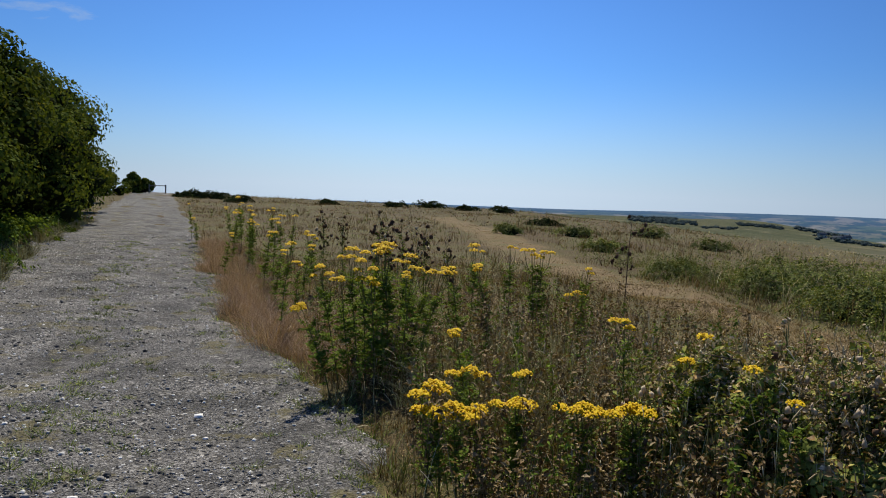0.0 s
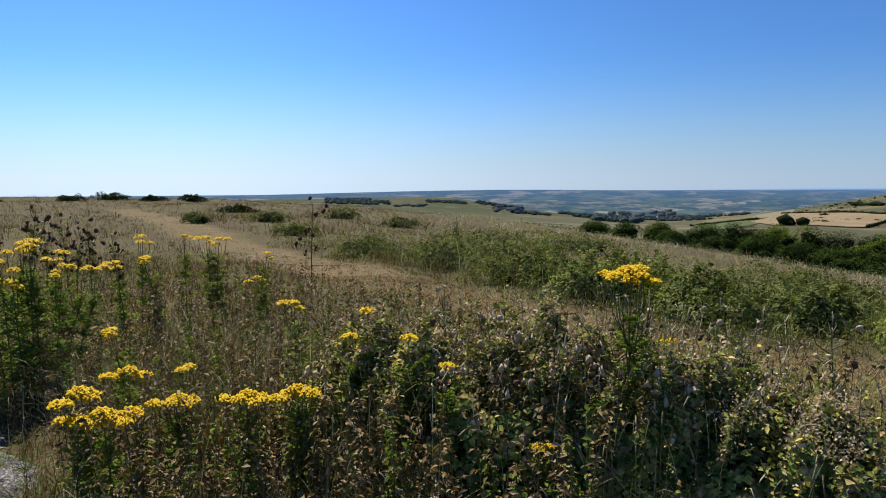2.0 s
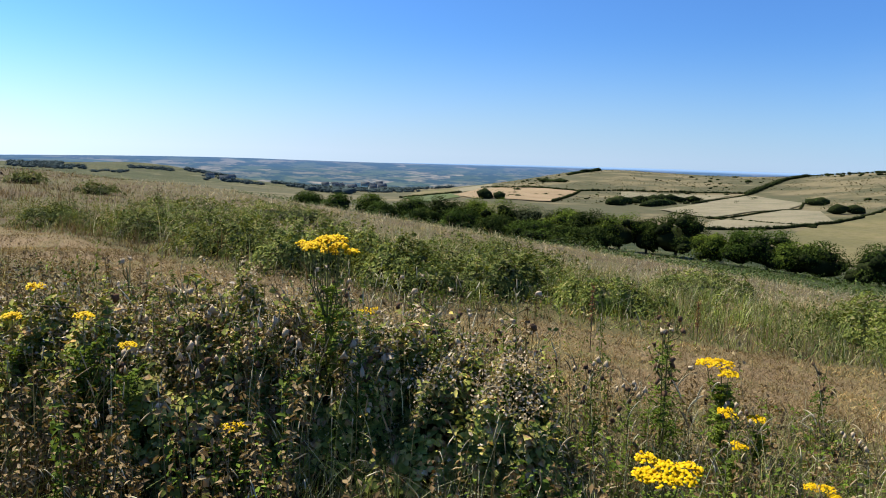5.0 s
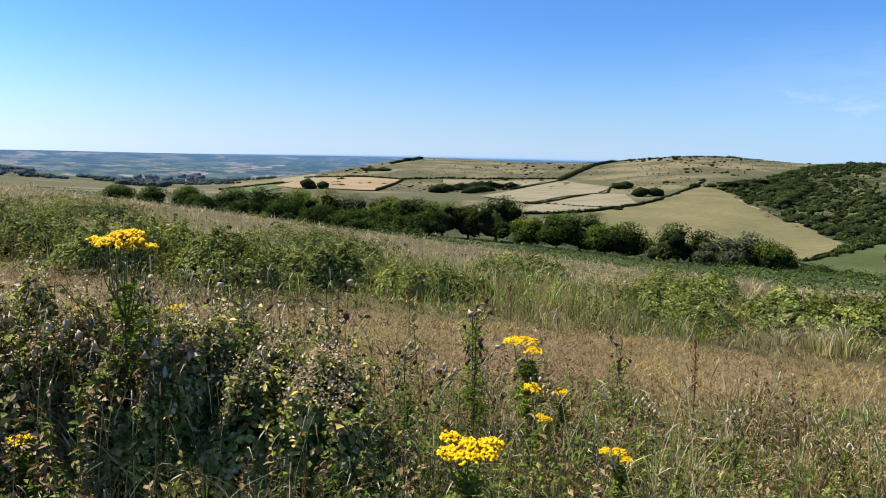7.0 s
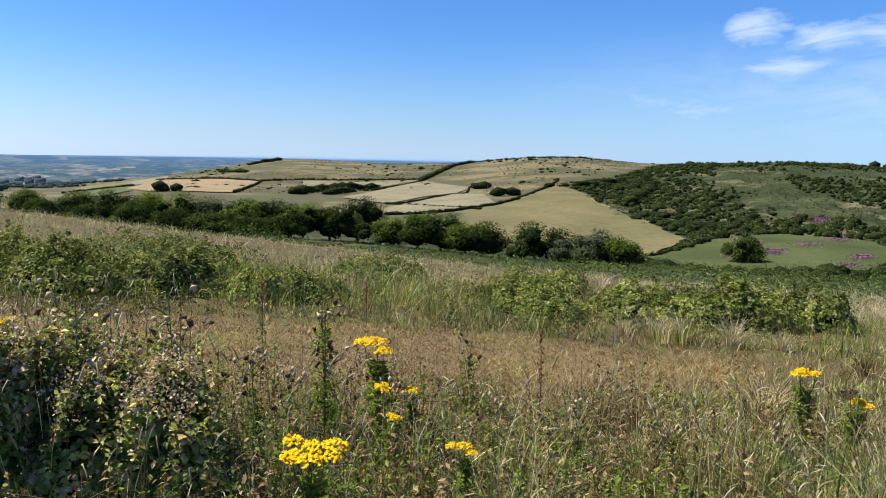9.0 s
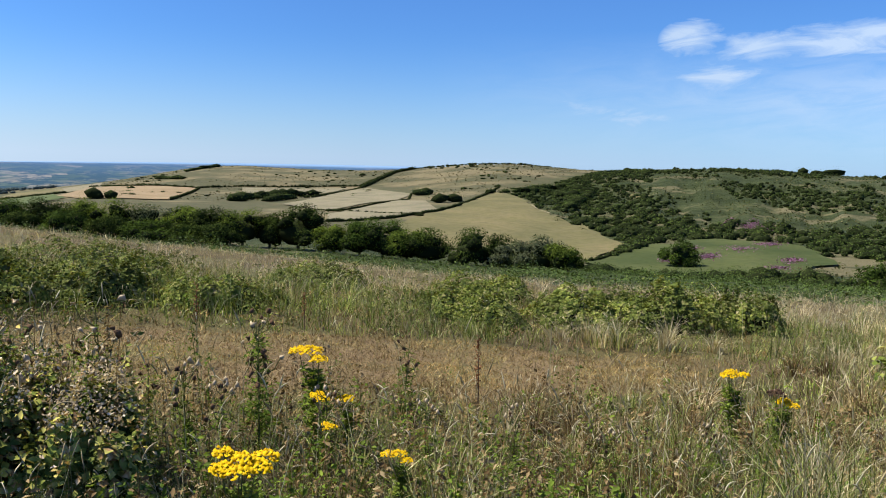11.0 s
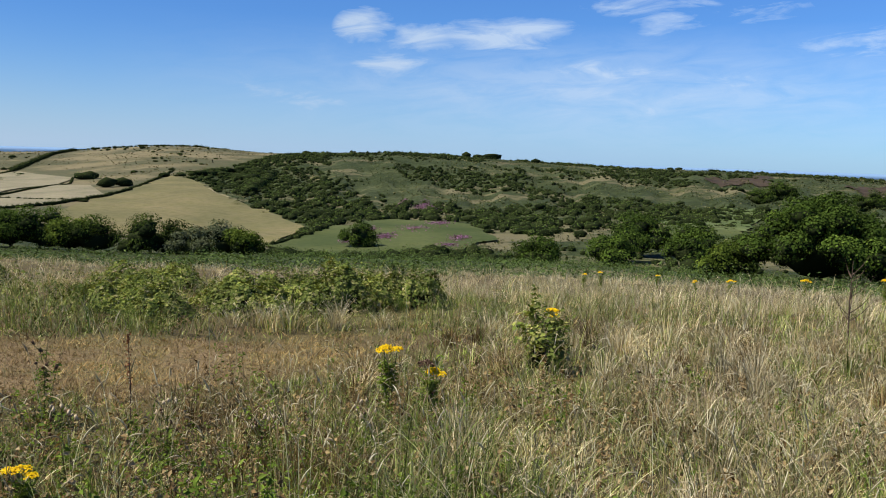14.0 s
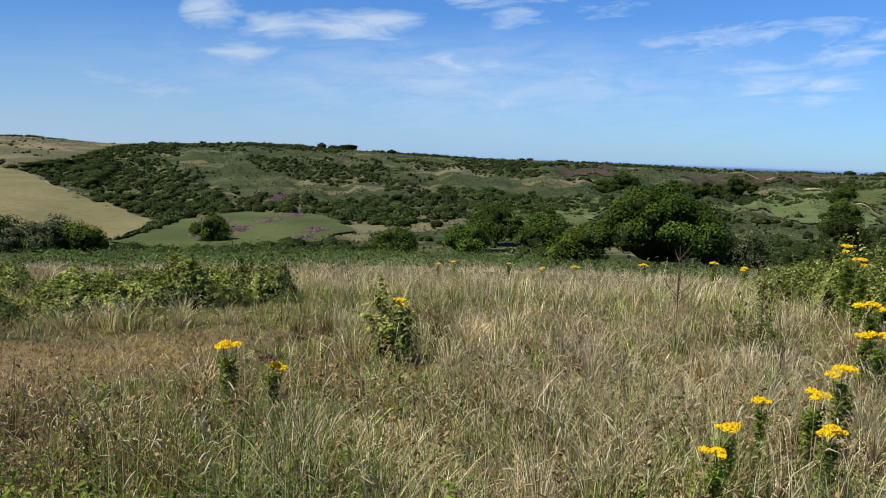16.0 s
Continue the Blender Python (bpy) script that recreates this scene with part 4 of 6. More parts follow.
# trees along the foot of the near slope
TONES = {"d": dark_tree, "m": tree_mat, "l": light_tree, "g": grey_tree}
VALLEY = {"d": "rounded very dark green tree in a valley hedgerow", "m": "rounded dark green broadleaf tree in a valley hedgerow", "l": "bright yellow-green bushy tree in a valley hedgerow", "g": "grey-green willow bush in a valley hedgerow"}
for az, r, tall, wide, hue in ((31, 205, 3.0, 8, "m"), (33.2, 200, 3.8, 9, "m"), (35.5, 196, 4.6, 9, "l"), (38, 190, 5.5, 10, "m"), (40.5, 184, 6.1, 11, "d"), (42.6, 178, 6.4, 9, "l"), (44.6, 172, 6.7, 11, "l"), (46.7, 166, 7.0, 10, "g"), (48.7, 160, 7.0, 10, "l"),
                          (50.4, 153, 6.5, 9, "d"), (52.4, 150, 6.9, 9.5, "l"), (54.2, 150, 6.4, 7, "d"), (56.1, 148, 8.2, 11, "d"), (58.6, 139, 4.9, 6.5, "l"), (60.3, 137, 5.7, 7.5, "m"), (61.9, 136, 6.5, 9.5, "m"), (63.6, 130, 5.2, 6.5, "l"), (65.0, 128, 5.2, 9, "d"), (68.4, 122, 5.5, 10.4, "d"),
                          (71, 118, 3.7, 6.5, "g"), (72.8, 117, 3.9, 7.5, "g"), (74.4, 115, 3.5, 6.5, "l"), (36, 165, 2.8, 8, "m"), (39, 160, 3.2, 8, "d"), (41.5, 155, 3.4, 9, "m"), (44, 150, 3.6, 8, "d"), (46.5, 145, 3.6, 9, "m"), (49, 140, 3.2, 8, "d"), (51, 137, 3.6, 8, "d")):
    a = radians(az)
    tree("tree", VALLEY[hue], (r * math.sin(a), r * math.cos(a)), tall, wide, rng, 4400, 0.25, TONES[hue], low=0.0)
a = radians(112.4)
tree("tree", "broad dark green sycamore standing alone below the field", (96 * math.sin(a), 96 * math.cos(a)), 9.9, 14.8, rng, 30000, 0.26, tree_mat, low=0.0, core=0.66, taper=0.4)
for az, r, tall, wide, hue, words in ((107.0, 96, 3.8, 6.0, "l", "bright green bush beside a broad sycamore"), (117.2, 98, 4.8, 7.5, "g", "grey-green willow bush beside a broad sycamore"), (123.4, 118, 8.6, 6.0, "d", "slim dark green tree below the field")):
    a = radians(az)
    tree("tree", words, (r * math.sin(a), r * math.cos(a)), tall, wide, rng, 5000, 0.22, TONES[hue], low=0.0)
for x, y, tall, wide in ((227, -46, 12, 16), (207, -36, 9, 14), (218, -58, 10, 13), (196, -50, 8, 12), (186, -30, 7, 12), (178, -14, 6, 11), (248, 35, 8, 11), (253, -167, 13, 12), (200, -92, 8, 12), (353, -231, 10, 11), (439, -291, 9, 10), (480, -244, 12, 24), (447, -209, 10, 18), (521, -189, 11, 20), (498, -167, 9, 16)):
    tree("tree", "dark green bushy tree on the valley side", (x, y), tall, wide, rng, 3000, 0.48, tree_mat, low=0.0)


def hedge(label, pts, tall, wide, material=None, category="hedge"):
    """A field hedge of shrubs set close along a line."""
    soup, cs, rs = Soup(), [], []
    for (ax, ay), (bx, by) in zip(pts[:-1], pts[1:]):
        n = max(2, int(math.hypot(bx - ax, by - ay) / (wide * 0.55)))
        for k in range(n):
            q = (k + rng.uniform(0.2, 0.8)) / n
            s = rng.uniform(0.65, 1.25)
            cs.append([ax + (bx - ax) * q, ay + (by - ay) * q, 0.3 * tall * s]), rs.append((wide * 0.62 * s, wide * 0.62 * s, tall * 0.62 * s))
    for c, z in zip(cs, height([c[0] for c in cs], [c[1] for c in cs])):
        c[2] += z
    # dark mass inside the hedge, coloured as the shade between its leaves
    inner = Soup()
    ob = part("hedge", shrubs(soup, cs, rs, rng, 22, 0.3, inner), material or scrub_mat)
    part("inner_growth", inner, shade_mat, ob)
    return tagged(ob, label, category)


HEDGE = "dark clipped hedge dividing fields on the far slope"
for pts, tall, wide in (([(368, 230), (390, 230), (450, 246), (499, 248), (575, 284)], 2.0, 3.5), ([(291, 182), (335, 175), (376, 177), (433, 186), (485, 197), (567, 216), (610, 225)], 3.0, 4.5), ([(519, 338), (573, 350), (636, 362)], 3.0, 5.0),
                        ([(413, 375), (490, 430), (570, 486)], 3.5, 5.0), ([(622, 670), (575, 492), (612, 470), (645, 415), (660, 372)], 4.0, 6.0), ([(250, 62), (280, 59), (316, 55)], 3.2, 4.5), ([(344, 452), (460, 538), (500, 566)], 3.0, 5.0),
                        ([(638, 364), (744, 403), (862, 447), (960, 470)], 6.0, 13.0), ([(357, 170), (372, 233)], 2.5, 4.0)):
    hedge(HEDGE, pts, tall * 0.62, wide * 0.5, hedge_dark)
WOOD = "dark wooded strip between fields on the far slope"
for pts, tall, wide in (([(440, 345), (471, 362), (514, 366), (548, 352)], 7.0, 15.0), ([(455, 330), (500, 345)], 6.0, 12.0), ([(377, 406), (389, 393)], 9.0, 15.0), ([(551, 268), (563, 262)], 7.0, 16.0), ([(467, 213), (480, 205)], 7.0, 14.0),
                        ([(711, 666), (673, 595)], 5.0, 12.0), ([(794, 697), (880, 720)], 5.0, 13.0), ([(560, 214), (590, 180), (560, 150), (480, 132)], 5.0, 12.0), ([(600, 200), (640, 180), (600, 150), (520, 140)], 5.0, 13.0)):
    hedge(WOOD, pts, tall, wide, category="wood")
far_trees = Soup()


def wood_patch(az0, az1, r0, r1, n, size):
    """A wood or copse of close trees over a stretch of land."""
    soup, cs, rs = far_trees, [], []
    for _ in range(n):
        az, r, s = radians(rng.uniform(az0, az1)), rng.uniform(r0, r1), size * rng.uniform(0.6, 1.3)
        cs.append([r * math.sin(az), r * math.cos(az), s * 0.3]), rs.append((s * 1.3, s * 1.3, s * 0.8))
    for c, z in zip(cs, height([c[0] for c in cs], [c[1] for c in cs])):
        c[2] += z
    shrubs(soup, cs, rs, rng, 9, 0.55)


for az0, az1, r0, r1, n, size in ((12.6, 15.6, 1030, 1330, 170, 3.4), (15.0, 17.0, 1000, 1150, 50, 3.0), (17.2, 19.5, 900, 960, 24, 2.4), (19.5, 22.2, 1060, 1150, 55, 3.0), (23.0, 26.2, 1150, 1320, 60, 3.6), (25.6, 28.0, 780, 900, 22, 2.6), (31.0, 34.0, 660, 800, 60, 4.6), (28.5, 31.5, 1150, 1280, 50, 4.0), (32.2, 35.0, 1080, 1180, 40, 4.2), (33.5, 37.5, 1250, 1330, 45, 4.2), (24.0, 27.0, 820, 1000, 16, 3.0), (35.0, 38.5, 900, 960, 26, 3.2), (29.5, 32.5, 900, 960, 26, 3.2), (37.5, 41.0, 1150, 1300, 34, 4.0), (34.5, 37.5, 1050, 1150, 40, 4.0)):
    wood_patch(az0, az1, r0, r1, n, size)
tagged(part("woods", far_trees, hazed_wood, smooth=True), "far woods on the downs, tinted blue-grey with haze", "wood", kind="stuff")



def house(name, place, long, deep, tall, turn, rng):
    """A far house: walls with gables under a pitched roof, a chimney, two rows of windows."""
    x, y = place
    root = new(name)
    root.matrix_world = pose(x, y, float(height(x, y)) - 0.3, 0, 0, turn)
    tagged(root, "distant pale rendered house with a grey pitched roof", "house", "houses of the far village")
    a, b, r = long / 2, deep / 2, tall + deep * 0.42
    part("wall", Soup().add([(-a, -b, 0), (a, -b, 0), (a, b, 0), (-a, b, 0), (-a, -b, tall), (a, -b, tall), (a, b, tall), (-a, b, tall), (-a, 0, r), (a, 0, r)],
                            [(0, 1, 5), (0, 5, 4), (2, 3, 7), (2, 7, 6), (1, 2, 6), (1, 6, 5), (5, 6, 9), (3, 0, 4), (3, 4, 7), (7, 4, 8)]), render_mat, root)
    slab = Soup()
    for sgn in (-1, 1):
        e = [(-a - 0.4, sgn * (b + 0.5), tall - 0.3), (a + 0.4, sgn * (b + 0.5), tall - 0.3), (a + 0.4, 0, r + 0.15), (-a - 0.4, 0, r + 0.15)]
        slab.add(e + [(p, q, w + 0.25) for p, q, w in e], [(0, 1, 2), (0, 2, 3), (4, 6, 5), (4, 7, 6), (0, 5, 1), (0, 4, 5), (1, 6, 2), (1, 5, 6), (3, 4, 0), (3, 7, 4)])
    part("roof", slab, slate_mat, root)
    part("chimney", tube(Soup(), [(a * 0.7, 0, r - 0.6), (a * 0.7, 0, r + 1.3)], 0.5, 4), slate_mat, root)
    for k in range(max(2, int(long / 3.2))):
        for z in (1.0, 3.4) if tall > 4.5 else (1.0,):
            u = -a + (k + 0.5) * long / max(2, int(long / 3.2))
            part("window", Soup().add([(u - 0.5, -b - 0.03, z), (u + 0.5, -b - 0.03, z), (u + 0.5, -b - 0.03, z + 1.2), (u - 0.5, -b - 0.03, z + 1.2)], [(0, 1, 2), (0, 2, 3)]), pane_mat, root)
    return root


render_mat = field_mat("pale render", (0.36, 0.35, 0.33), (0.50, 0.49, 0.46), 2.0)
slate_mat = field_mat("slate roof", (0.10, 0.11, 0.13), (0.17, 0.17, 0.18), 2.0)
pane_mat = Mat("window glass", 0.15, 0.5)
pane_mat = pane_mat.color(pane_mat.ramp(pane_mat.noise(2.0), [(0.3, (0.02, 0.025, 0.03)), (0.7, (0.05, 0.06, 0.07))])).m
for x, y, long, deep, tall in ((398, 872, 9, 5, 3.4), (384, 805, 11, 5, 2.8), (440, 905, 8, 5, 3.4), (745, 1137, 12, 8, 5.4), (661, 982, 14, 8, 5.2), (940, 1350, 16, 9, 5.6), (700, 986, 11, 8, 5.2), (1010, 1400, 14, 9, 5.6), (697, 1078, 12, 8, 5.4), (804, 1107, 15, 9, 5.4), (760, 1210, 12, 8, 5.4), (880, 1240, 13, 8, 5.4), (830, 1290, 12, 8, 5.4)):
    house("house", (x, y), long, deep, tall, rng.uniform(-50, 40), rng)

# scrub on the slopes across the valley
scrub = Soup()
cs, rs = [], []
while len(cs) < 8800:
    az, r = rng.uniform(69, 134), math.sqrt(rng.uniform(190**2, 880**2))
    x, y = r * math.sin(radians(az)), r * math.cos(radians(az))
    low = r < 430
    if az < float(scrub_line(r)) + 0.2:
        continue
    dens = (0.9 if az < 80 and r > 300 else 0.16) + 0.95 * float(wobble(np.array(x), np.array(y), 0.028, 5.0)) + 0.45 * float(wobble(np.array(x), np.array(y), 0.09, 2.0)) + (0.5 if low else 0.05)
    if az > 104 and r > 250:
        dens -= 0.25
    if rng.random() > dens or inside(MEADOW, x, y) or inside(SPUR, x, y):
        continue
    s = min(rng.gamma(2.6, 0.46), 2.2) * (1.2 if low else 0.95) + 0.45
    cs.append([x, y, s * 0.25]), rs.append((s * rng.uniform(0.9, 1.7), s * rng.uniform(0.9, 1.7), s * rng.uniform(0.7, 1.05)))
for _ in range(420):   # thorn and gorse dots on the tan downs
    az, r = rng.uniform(44, 76), rng.uniform(600, 1120)
    x, y = r * math.sin(radians(az)), r * math.cos(radians(az))
    if float(wobble(np.array(x), np.array(y), 0.02, 1.0)) < 0.0:
        continue
    s = 0.75 * rng.gamma(3.0, 0.5) + 0.4
    cs.append([x, y, s * 0.2]), rs.append((s * rng.uniform(1.0, 2.2), s * rng.uniform(1.0, 2.2), s * 0.7))
for k in range(34):   # thorns along the skyline
    az = rng.choice([rng.uniform(77, 92), rng.uniform(92, 126)])
    r, s = rng.uniform(870, 900) if az < 92 else rng.uniform(835, 850), rng.gamma(3, 0.6) + 0.6
    cs.append([r * math.sin(radians(az)), r * math.cos(radians(az)), s * 0.3]), rs.append((s * 2.0, s * 2.0, s * 0.9))
for c, z in zip(cs, height([c[0] for c in cs], [c[1] for c in cs])):
    c[2] += z
# dark cores painted as the shade within the shrubs
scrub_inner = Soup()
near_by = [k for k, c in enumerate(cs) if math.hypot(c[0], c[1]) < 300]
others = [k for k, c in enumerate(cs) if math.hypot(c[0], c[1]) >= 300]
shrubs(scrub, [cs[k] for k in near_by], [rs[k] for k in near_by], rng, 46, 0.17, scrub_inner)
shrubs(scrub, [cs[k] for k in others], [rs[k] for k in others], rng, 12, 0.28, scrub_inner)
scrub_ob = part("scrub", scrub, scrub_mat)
part("inner_growth", scrub_inner, shade_mat, scrub_ob)
tagged(scrub_ob, "dark green thorn scrub covering the far hillside", "scrub", kind="stuff")
# knee-high growth between the shrubs
n = 60000
az, r = rng.uniform(69, 134, n), np.sqrt(rng.uniform(135**2, 870**2, n))
x, y = r * np.sin(np.radians(az)), r * np.cos(np.radians(az))
keep = (wobble(x, y, 0.05, 3.0) + 0.5 * wobble(x, y, 0.17, 1.0) > -0.45) & (az > scrub_line(r) + 0.2)
for poly in (MEADOW, SPUR):
    keep &= ~inside(poly, x, y)
# and in drifts on the spur's pasture
sx1, sy1 = rng.uniform(215, 564, 30000), rng.uniform(63, 210, 30000)
some = inside(SPUR, sx1, sy1) & (wobble(sx1, sy1, 0.045, 2.0) + 0.5 * wobble(sx1, sy1, 0.14, 1.0) > 0.55)
# and over the green meadow
mx, my = rng.uniform(215, 345, 9000), rng.uniform(-7, 60, 9000)
rich = inside(MEADOW, mx, my) & (wobble(mx, my, 0.12, 3.0) + 0.6 * wobble(mx, my, 0.4, 1.0) > 0.1)
x, y = np.r_[x[keep], sx1[some], mx[rich]], np.r_[y[keep], sy1[some], my[rich]]
size = np.r_[rng.uniform(0.5, 1.5, keep.sum()), rng.uniform(0.3, 0.9, some.sum()), rng.uniform(0.25, 0.6, rich.sum())]
low_growth = cards(Soup(), np.stack([x, y, height(x, y) + size * 0.35], 1), np.array([0, 0, 1.0]) + rng.normal(0, 0.55, (len(x), 3)), size, rng, 0.7)
tagged(part("low_growth", low_growth, heath_growth), "low green bracken and heath growth on the hillside", "undergrowth", kind="stuff")
n = 9000
az, r = rng.uniform(43, 77.5, n), np.sqrt(rng.uniform(560**2, 1190**2, n))
x, y = r * np.sin(np.radians(az)), r * np.cos(np.radians(az))
keep = wobble(x, y, 0.02, 4.0) + 0.6 * wobble(x, y, 0.07, 1.0) > -0.2
for poly in FIELDS:
    keep &= ~inside(poly, x, y)
x, y = x[keep], y[keep]
size = rng.uniform(0.6, 2.2, len(x))
rough_down = cards(Soup(), np.stack([x, y, height(x, y) + size * 0.25], 1), np.array([0, 0, 1.0]) + rng.normal(0, 0.4, (len(x), 3)), size, rng, 0.7)
tagged(part("rough_grass", rough_down, down_growth), "rough brown grass and low scrub on the downs", "grass", kind="stuff")
# thorn hedge on the crest of the tan down
hedge("dark thorn hedge along the crest of the tan down", [(1085 * math.sin(radians(q)), 1085 * math.cos(radians(q))) for q in (63.5, 66, 68, 70, 72, 74)], 3.0, 7.0)

# bracken between the field's edge and the valley trees
n = 84000
az, r = rng.uniform(26, 132, n), np.sqrt(rng.uniform(36**2, 135**2, n))
edge_r = np.interp(az, (26, 35, 45, 55, 65, 75, 85, 132), (95, 76, 62, 50, 44, 40, 37, 36))
x, y = r * np.sin(np.radians(az)), r * np.cos(np.radians(az))
keep = (r > edge_r * (1 + 0.08 * wobble(x, y, 0.4, 3.0))) & (wobble(x, y, 0.25, 7.0) > -0.75)
x, y = x[keep], y[keep]
top = 0.55 + 0.45 * wobble(x, y, 0.6, 2.0) + 0.3 * wobble(x, y, 1.7, 5.0)
z = height(x, y) + np.clip(top, 0.1, 1.6) * rng.uniform(0.4, 1.0, len(x))
fern = cards(Soup(), np.stack([x, y, z], 1), np.array([0, 0, 1.0]) + rng.normal(0, 0.5, (len(x), 3)), rng.uniform(0.12, 0.28, len(x)), rng, 0.55)
tagged(part("bracken", fern, fern_mat), "green bracken and bramble below the field edge", "bracken", kind="stuff")


# ---- plants of the near field ----
def ragwort(name, tall, rng, heads=4, head_r=0.06, bushy=1.0, spent=False):
    """Ragwort: furrowed stem, ragged leaves, flat yellow flower heads."""
    root = new(name)
    tagged(root, "green ragwort plant with flat yellow flower heads", "ragwort")
    stem, leaf = Soup(), Soup()
    bend = rng.normal(0, 0.05, 2) * tall
    main = lambda q: np.array([bend[0] * q**2, bend[1] * q**2, tall * 0.9 * q])
    tube(stem, [main(q) for q in (0, 0.3, 0.6, 0.85)], [0.006, 0.0055, 0.0045, 0.004])
    tips = []
    for k in range(heads):
        q = rng.uniform(0.6, 0.85)
        a, out = k * 2.4 + rng.uniform(0, 0.6), (0.0 if k == 0 else rng.uniform(0.5, 1.6) * head_r * 1.6)
        tip = np.array([math.cos(a) * out + bend[0], math.sin(a) * out + bend[1], tall * (1.0 if k == 0 else rng.uniform(0.93, 1.0))])
        s = main(q)
        limb = part("branch", tube(Soup(), [s, (s + tip) / 2 + [math.cos(a) * out * 0.25, math.sin(a) * out * 0.25, -0.01], tip], [0.0035, 0.003, 0.002], 4), stem_mat, root)
        tips.append((tip, limb))
    n = int(74 * tall * bushy)
    for q in rng.beta(2.2, 1.3, n) * 0.84 + 0.05:
        a, L = rng.uniform(0, 2 * np.pi), rng.uniform(0.06, 0.13) * (1.15 - 0.4 * q) * min(1.0, 0.45 + 0.55 * tall)
        d = np.array([math.cos(a), math.sin(a), rng.uniform(0.15, 1.2)])
        u = np.linspace(0.25, 1, 4)
        spine = main(q) + d * L * u[:, None] - np.array([0, 0, 1]) * (L * 0.22 * u**2)[:, None]
        pts = np.concatenate([spine] + [spine[:3] + sgn * np.cross(d, [0, 0, 1]) * L * 0.17 for sgn in (-1, 1)])
        cards(leaf, pts, np.tile([d[0] * -0.3, d[1] * -0.3, 1.0], (len(pts), 1)) + rng.normal(0, 0.35, (len(pts), 3)), L * 0.40, rng, 0.55)
    part("stem", stem, stem_mat, root)
    part("foliage", leaf, ragwort_leaf, root)
    for tip, limb in tips:
        fl = Soup()
        r = head_r * rng.uniform(0.7, 1.25)
        for _ in range(int(85 * (r / 0.05) ** 1.6) + 10):
            a, q = rng.uniform(0, 2 * np.pi), math.sqrt(rng.random())
            c = tip + [math.cos(a) * q * r, math.sin(a) * q * r, 0.42 * r * (1 - q * q) + 0.14 * r * math.sin(5 * a) * q + rng.normal(0, 0.004)]
            k = rng.uniform(0.006, 0.0095)
            ang = np.linspace(0, 2 * np.pi, 7)[:-1] + rng.uniform(0, 1)
            lean = rng.normal(0, 0.25, 2)
            rim = np.stack([np.cos(ang) * k, np.sin(ang) * k, -0.004 + k * (np.cos(ang) * lean[0] + np.sin(ang) * lean[1])], 1)
            fl.add(np.vstack([[c + [0, 0, 0.004]], c + rim]), [(0, i + 1, (i + 1) % 6 + 1) for i in range(6)])
        part("flower_head", fl, brown_head if spent else yellow, limb, "withered brown flower cluster" if spent else "flat cluster of yellow florets")
    return root


def thistle(name, tall, rng, dead=False, heads=9, downy=0.16):
    """Thistle gone to seed: branching stem, spiny leaves, brown heads."""
    root = new(name)
    tagged(root, "dead brown thistle stalk with dried seed heads" if dead else "grey-green thistle with brown seeding heads", "thistle")
    stem, leaf = Soup(), Soup()
    bend = rng.normal(0, 0.04, 2) * tall
    main = lambda q: np.array([bend[0] * q**2, bend[1] * q**2, tall * 0.94 * q])
    tube(stem, [main(q) for q in (0, 0.25, 0.5, 0.75, 1)], np.array([1, 0.9, 0.8, 0.6, 0.4]) * (0.009 if dead else 0.006))
    tips = []
    for k in range(heads):
        q = rng.uniform(0.35 if dead else 0.5, 0.95)
        a, out = k * 2.4, rng.uniform(0.03, 0.12) * (0.8 + 0.3 * tall) * (1.7 if dead else 1.0)
        tip = main(q) + [math.cos(a) * out, math.sin(a) * out, rng.uniform(0.05, 0.14)]
        tip[2] = min(tip[2], tall)
        limb = part("branch", tube(Soup(), [main(q), main(q) + (tip - main(q)) * [0.7, 0.7, 0.4], tip], [0.0035, 0.003, 0.002], 4), dead_stem if dead else stem_mat, root)
        tips.append((tip, limb))
    for q in rng.uniform(0.05, 0.9, int((16 if dead else 120) * tall)):
        a, L = rng.uniform(0, 2 * np.pi), rng.uniform(0.05, 0.12) * (1.3 - 0.7 * q)
        d = np.array([math.cos(a), math.sin(a), rng.uniform(-0.3, 0.6)])
        u = np.linspace(0.2, 1, 4)
        spine = main(q) + d * L * u[:, None] - np.array([0, 0, 1]) * (L * 0.3 * u**2)[:, None]
        cards(leaf, spine, np.tile([0, 0, 1.0], (4, 1)) + rng.normal(0, 0.4, (4, 3)), L * 0.42, rng, 0.4)
    part("stem", stem, dead_stem if dead else stem_mat, root)
    part("foliage", leaf, dead_stem if dead else herb_mat, root)
    for tip, limb in tips:
        hd = Soup()
        k = rng.uniform(0.012, 0.019) * (1.8 if dead else 1.0 + 0.45 * (tall > 1.0))
        lumps(hd, [tip], [(k, k, k * 1.35)], rng, ICO1, 1.7)
        part("seed_head", hd, down_mat if rng.random() < downy and not dead else brown_head if dead else thistle_head, limb)
    return root


def dock(name, tall, rng):
    """Dock stalk with rusty seed."""
    root = new(name)
    tagged(root, "rusty brown dock stalk gone to seed", "dock")
    stem, seed = Soup(), Soup()
    tube(stem, [(0, 0, 0), (0.01, 0, tall * 0.5), (0.03, 0.01, tall)], [0.005, 0.004, 0.002])
    q = rng.uniform(0.45, 1.0, 130)
    p = np.stack([0.03 * q, 0.01 * q, tall * q], 1) + rng.normal(0, 0.012, (130, 3))
    cards(seed, p, rng.normal(size=(130, 3)), 0.016, rng, 0.8)
    part("stem", stem, dead_stem, root)
    tagged(part("seed", seed, dock_mat, root), kind="stuff")
    return root


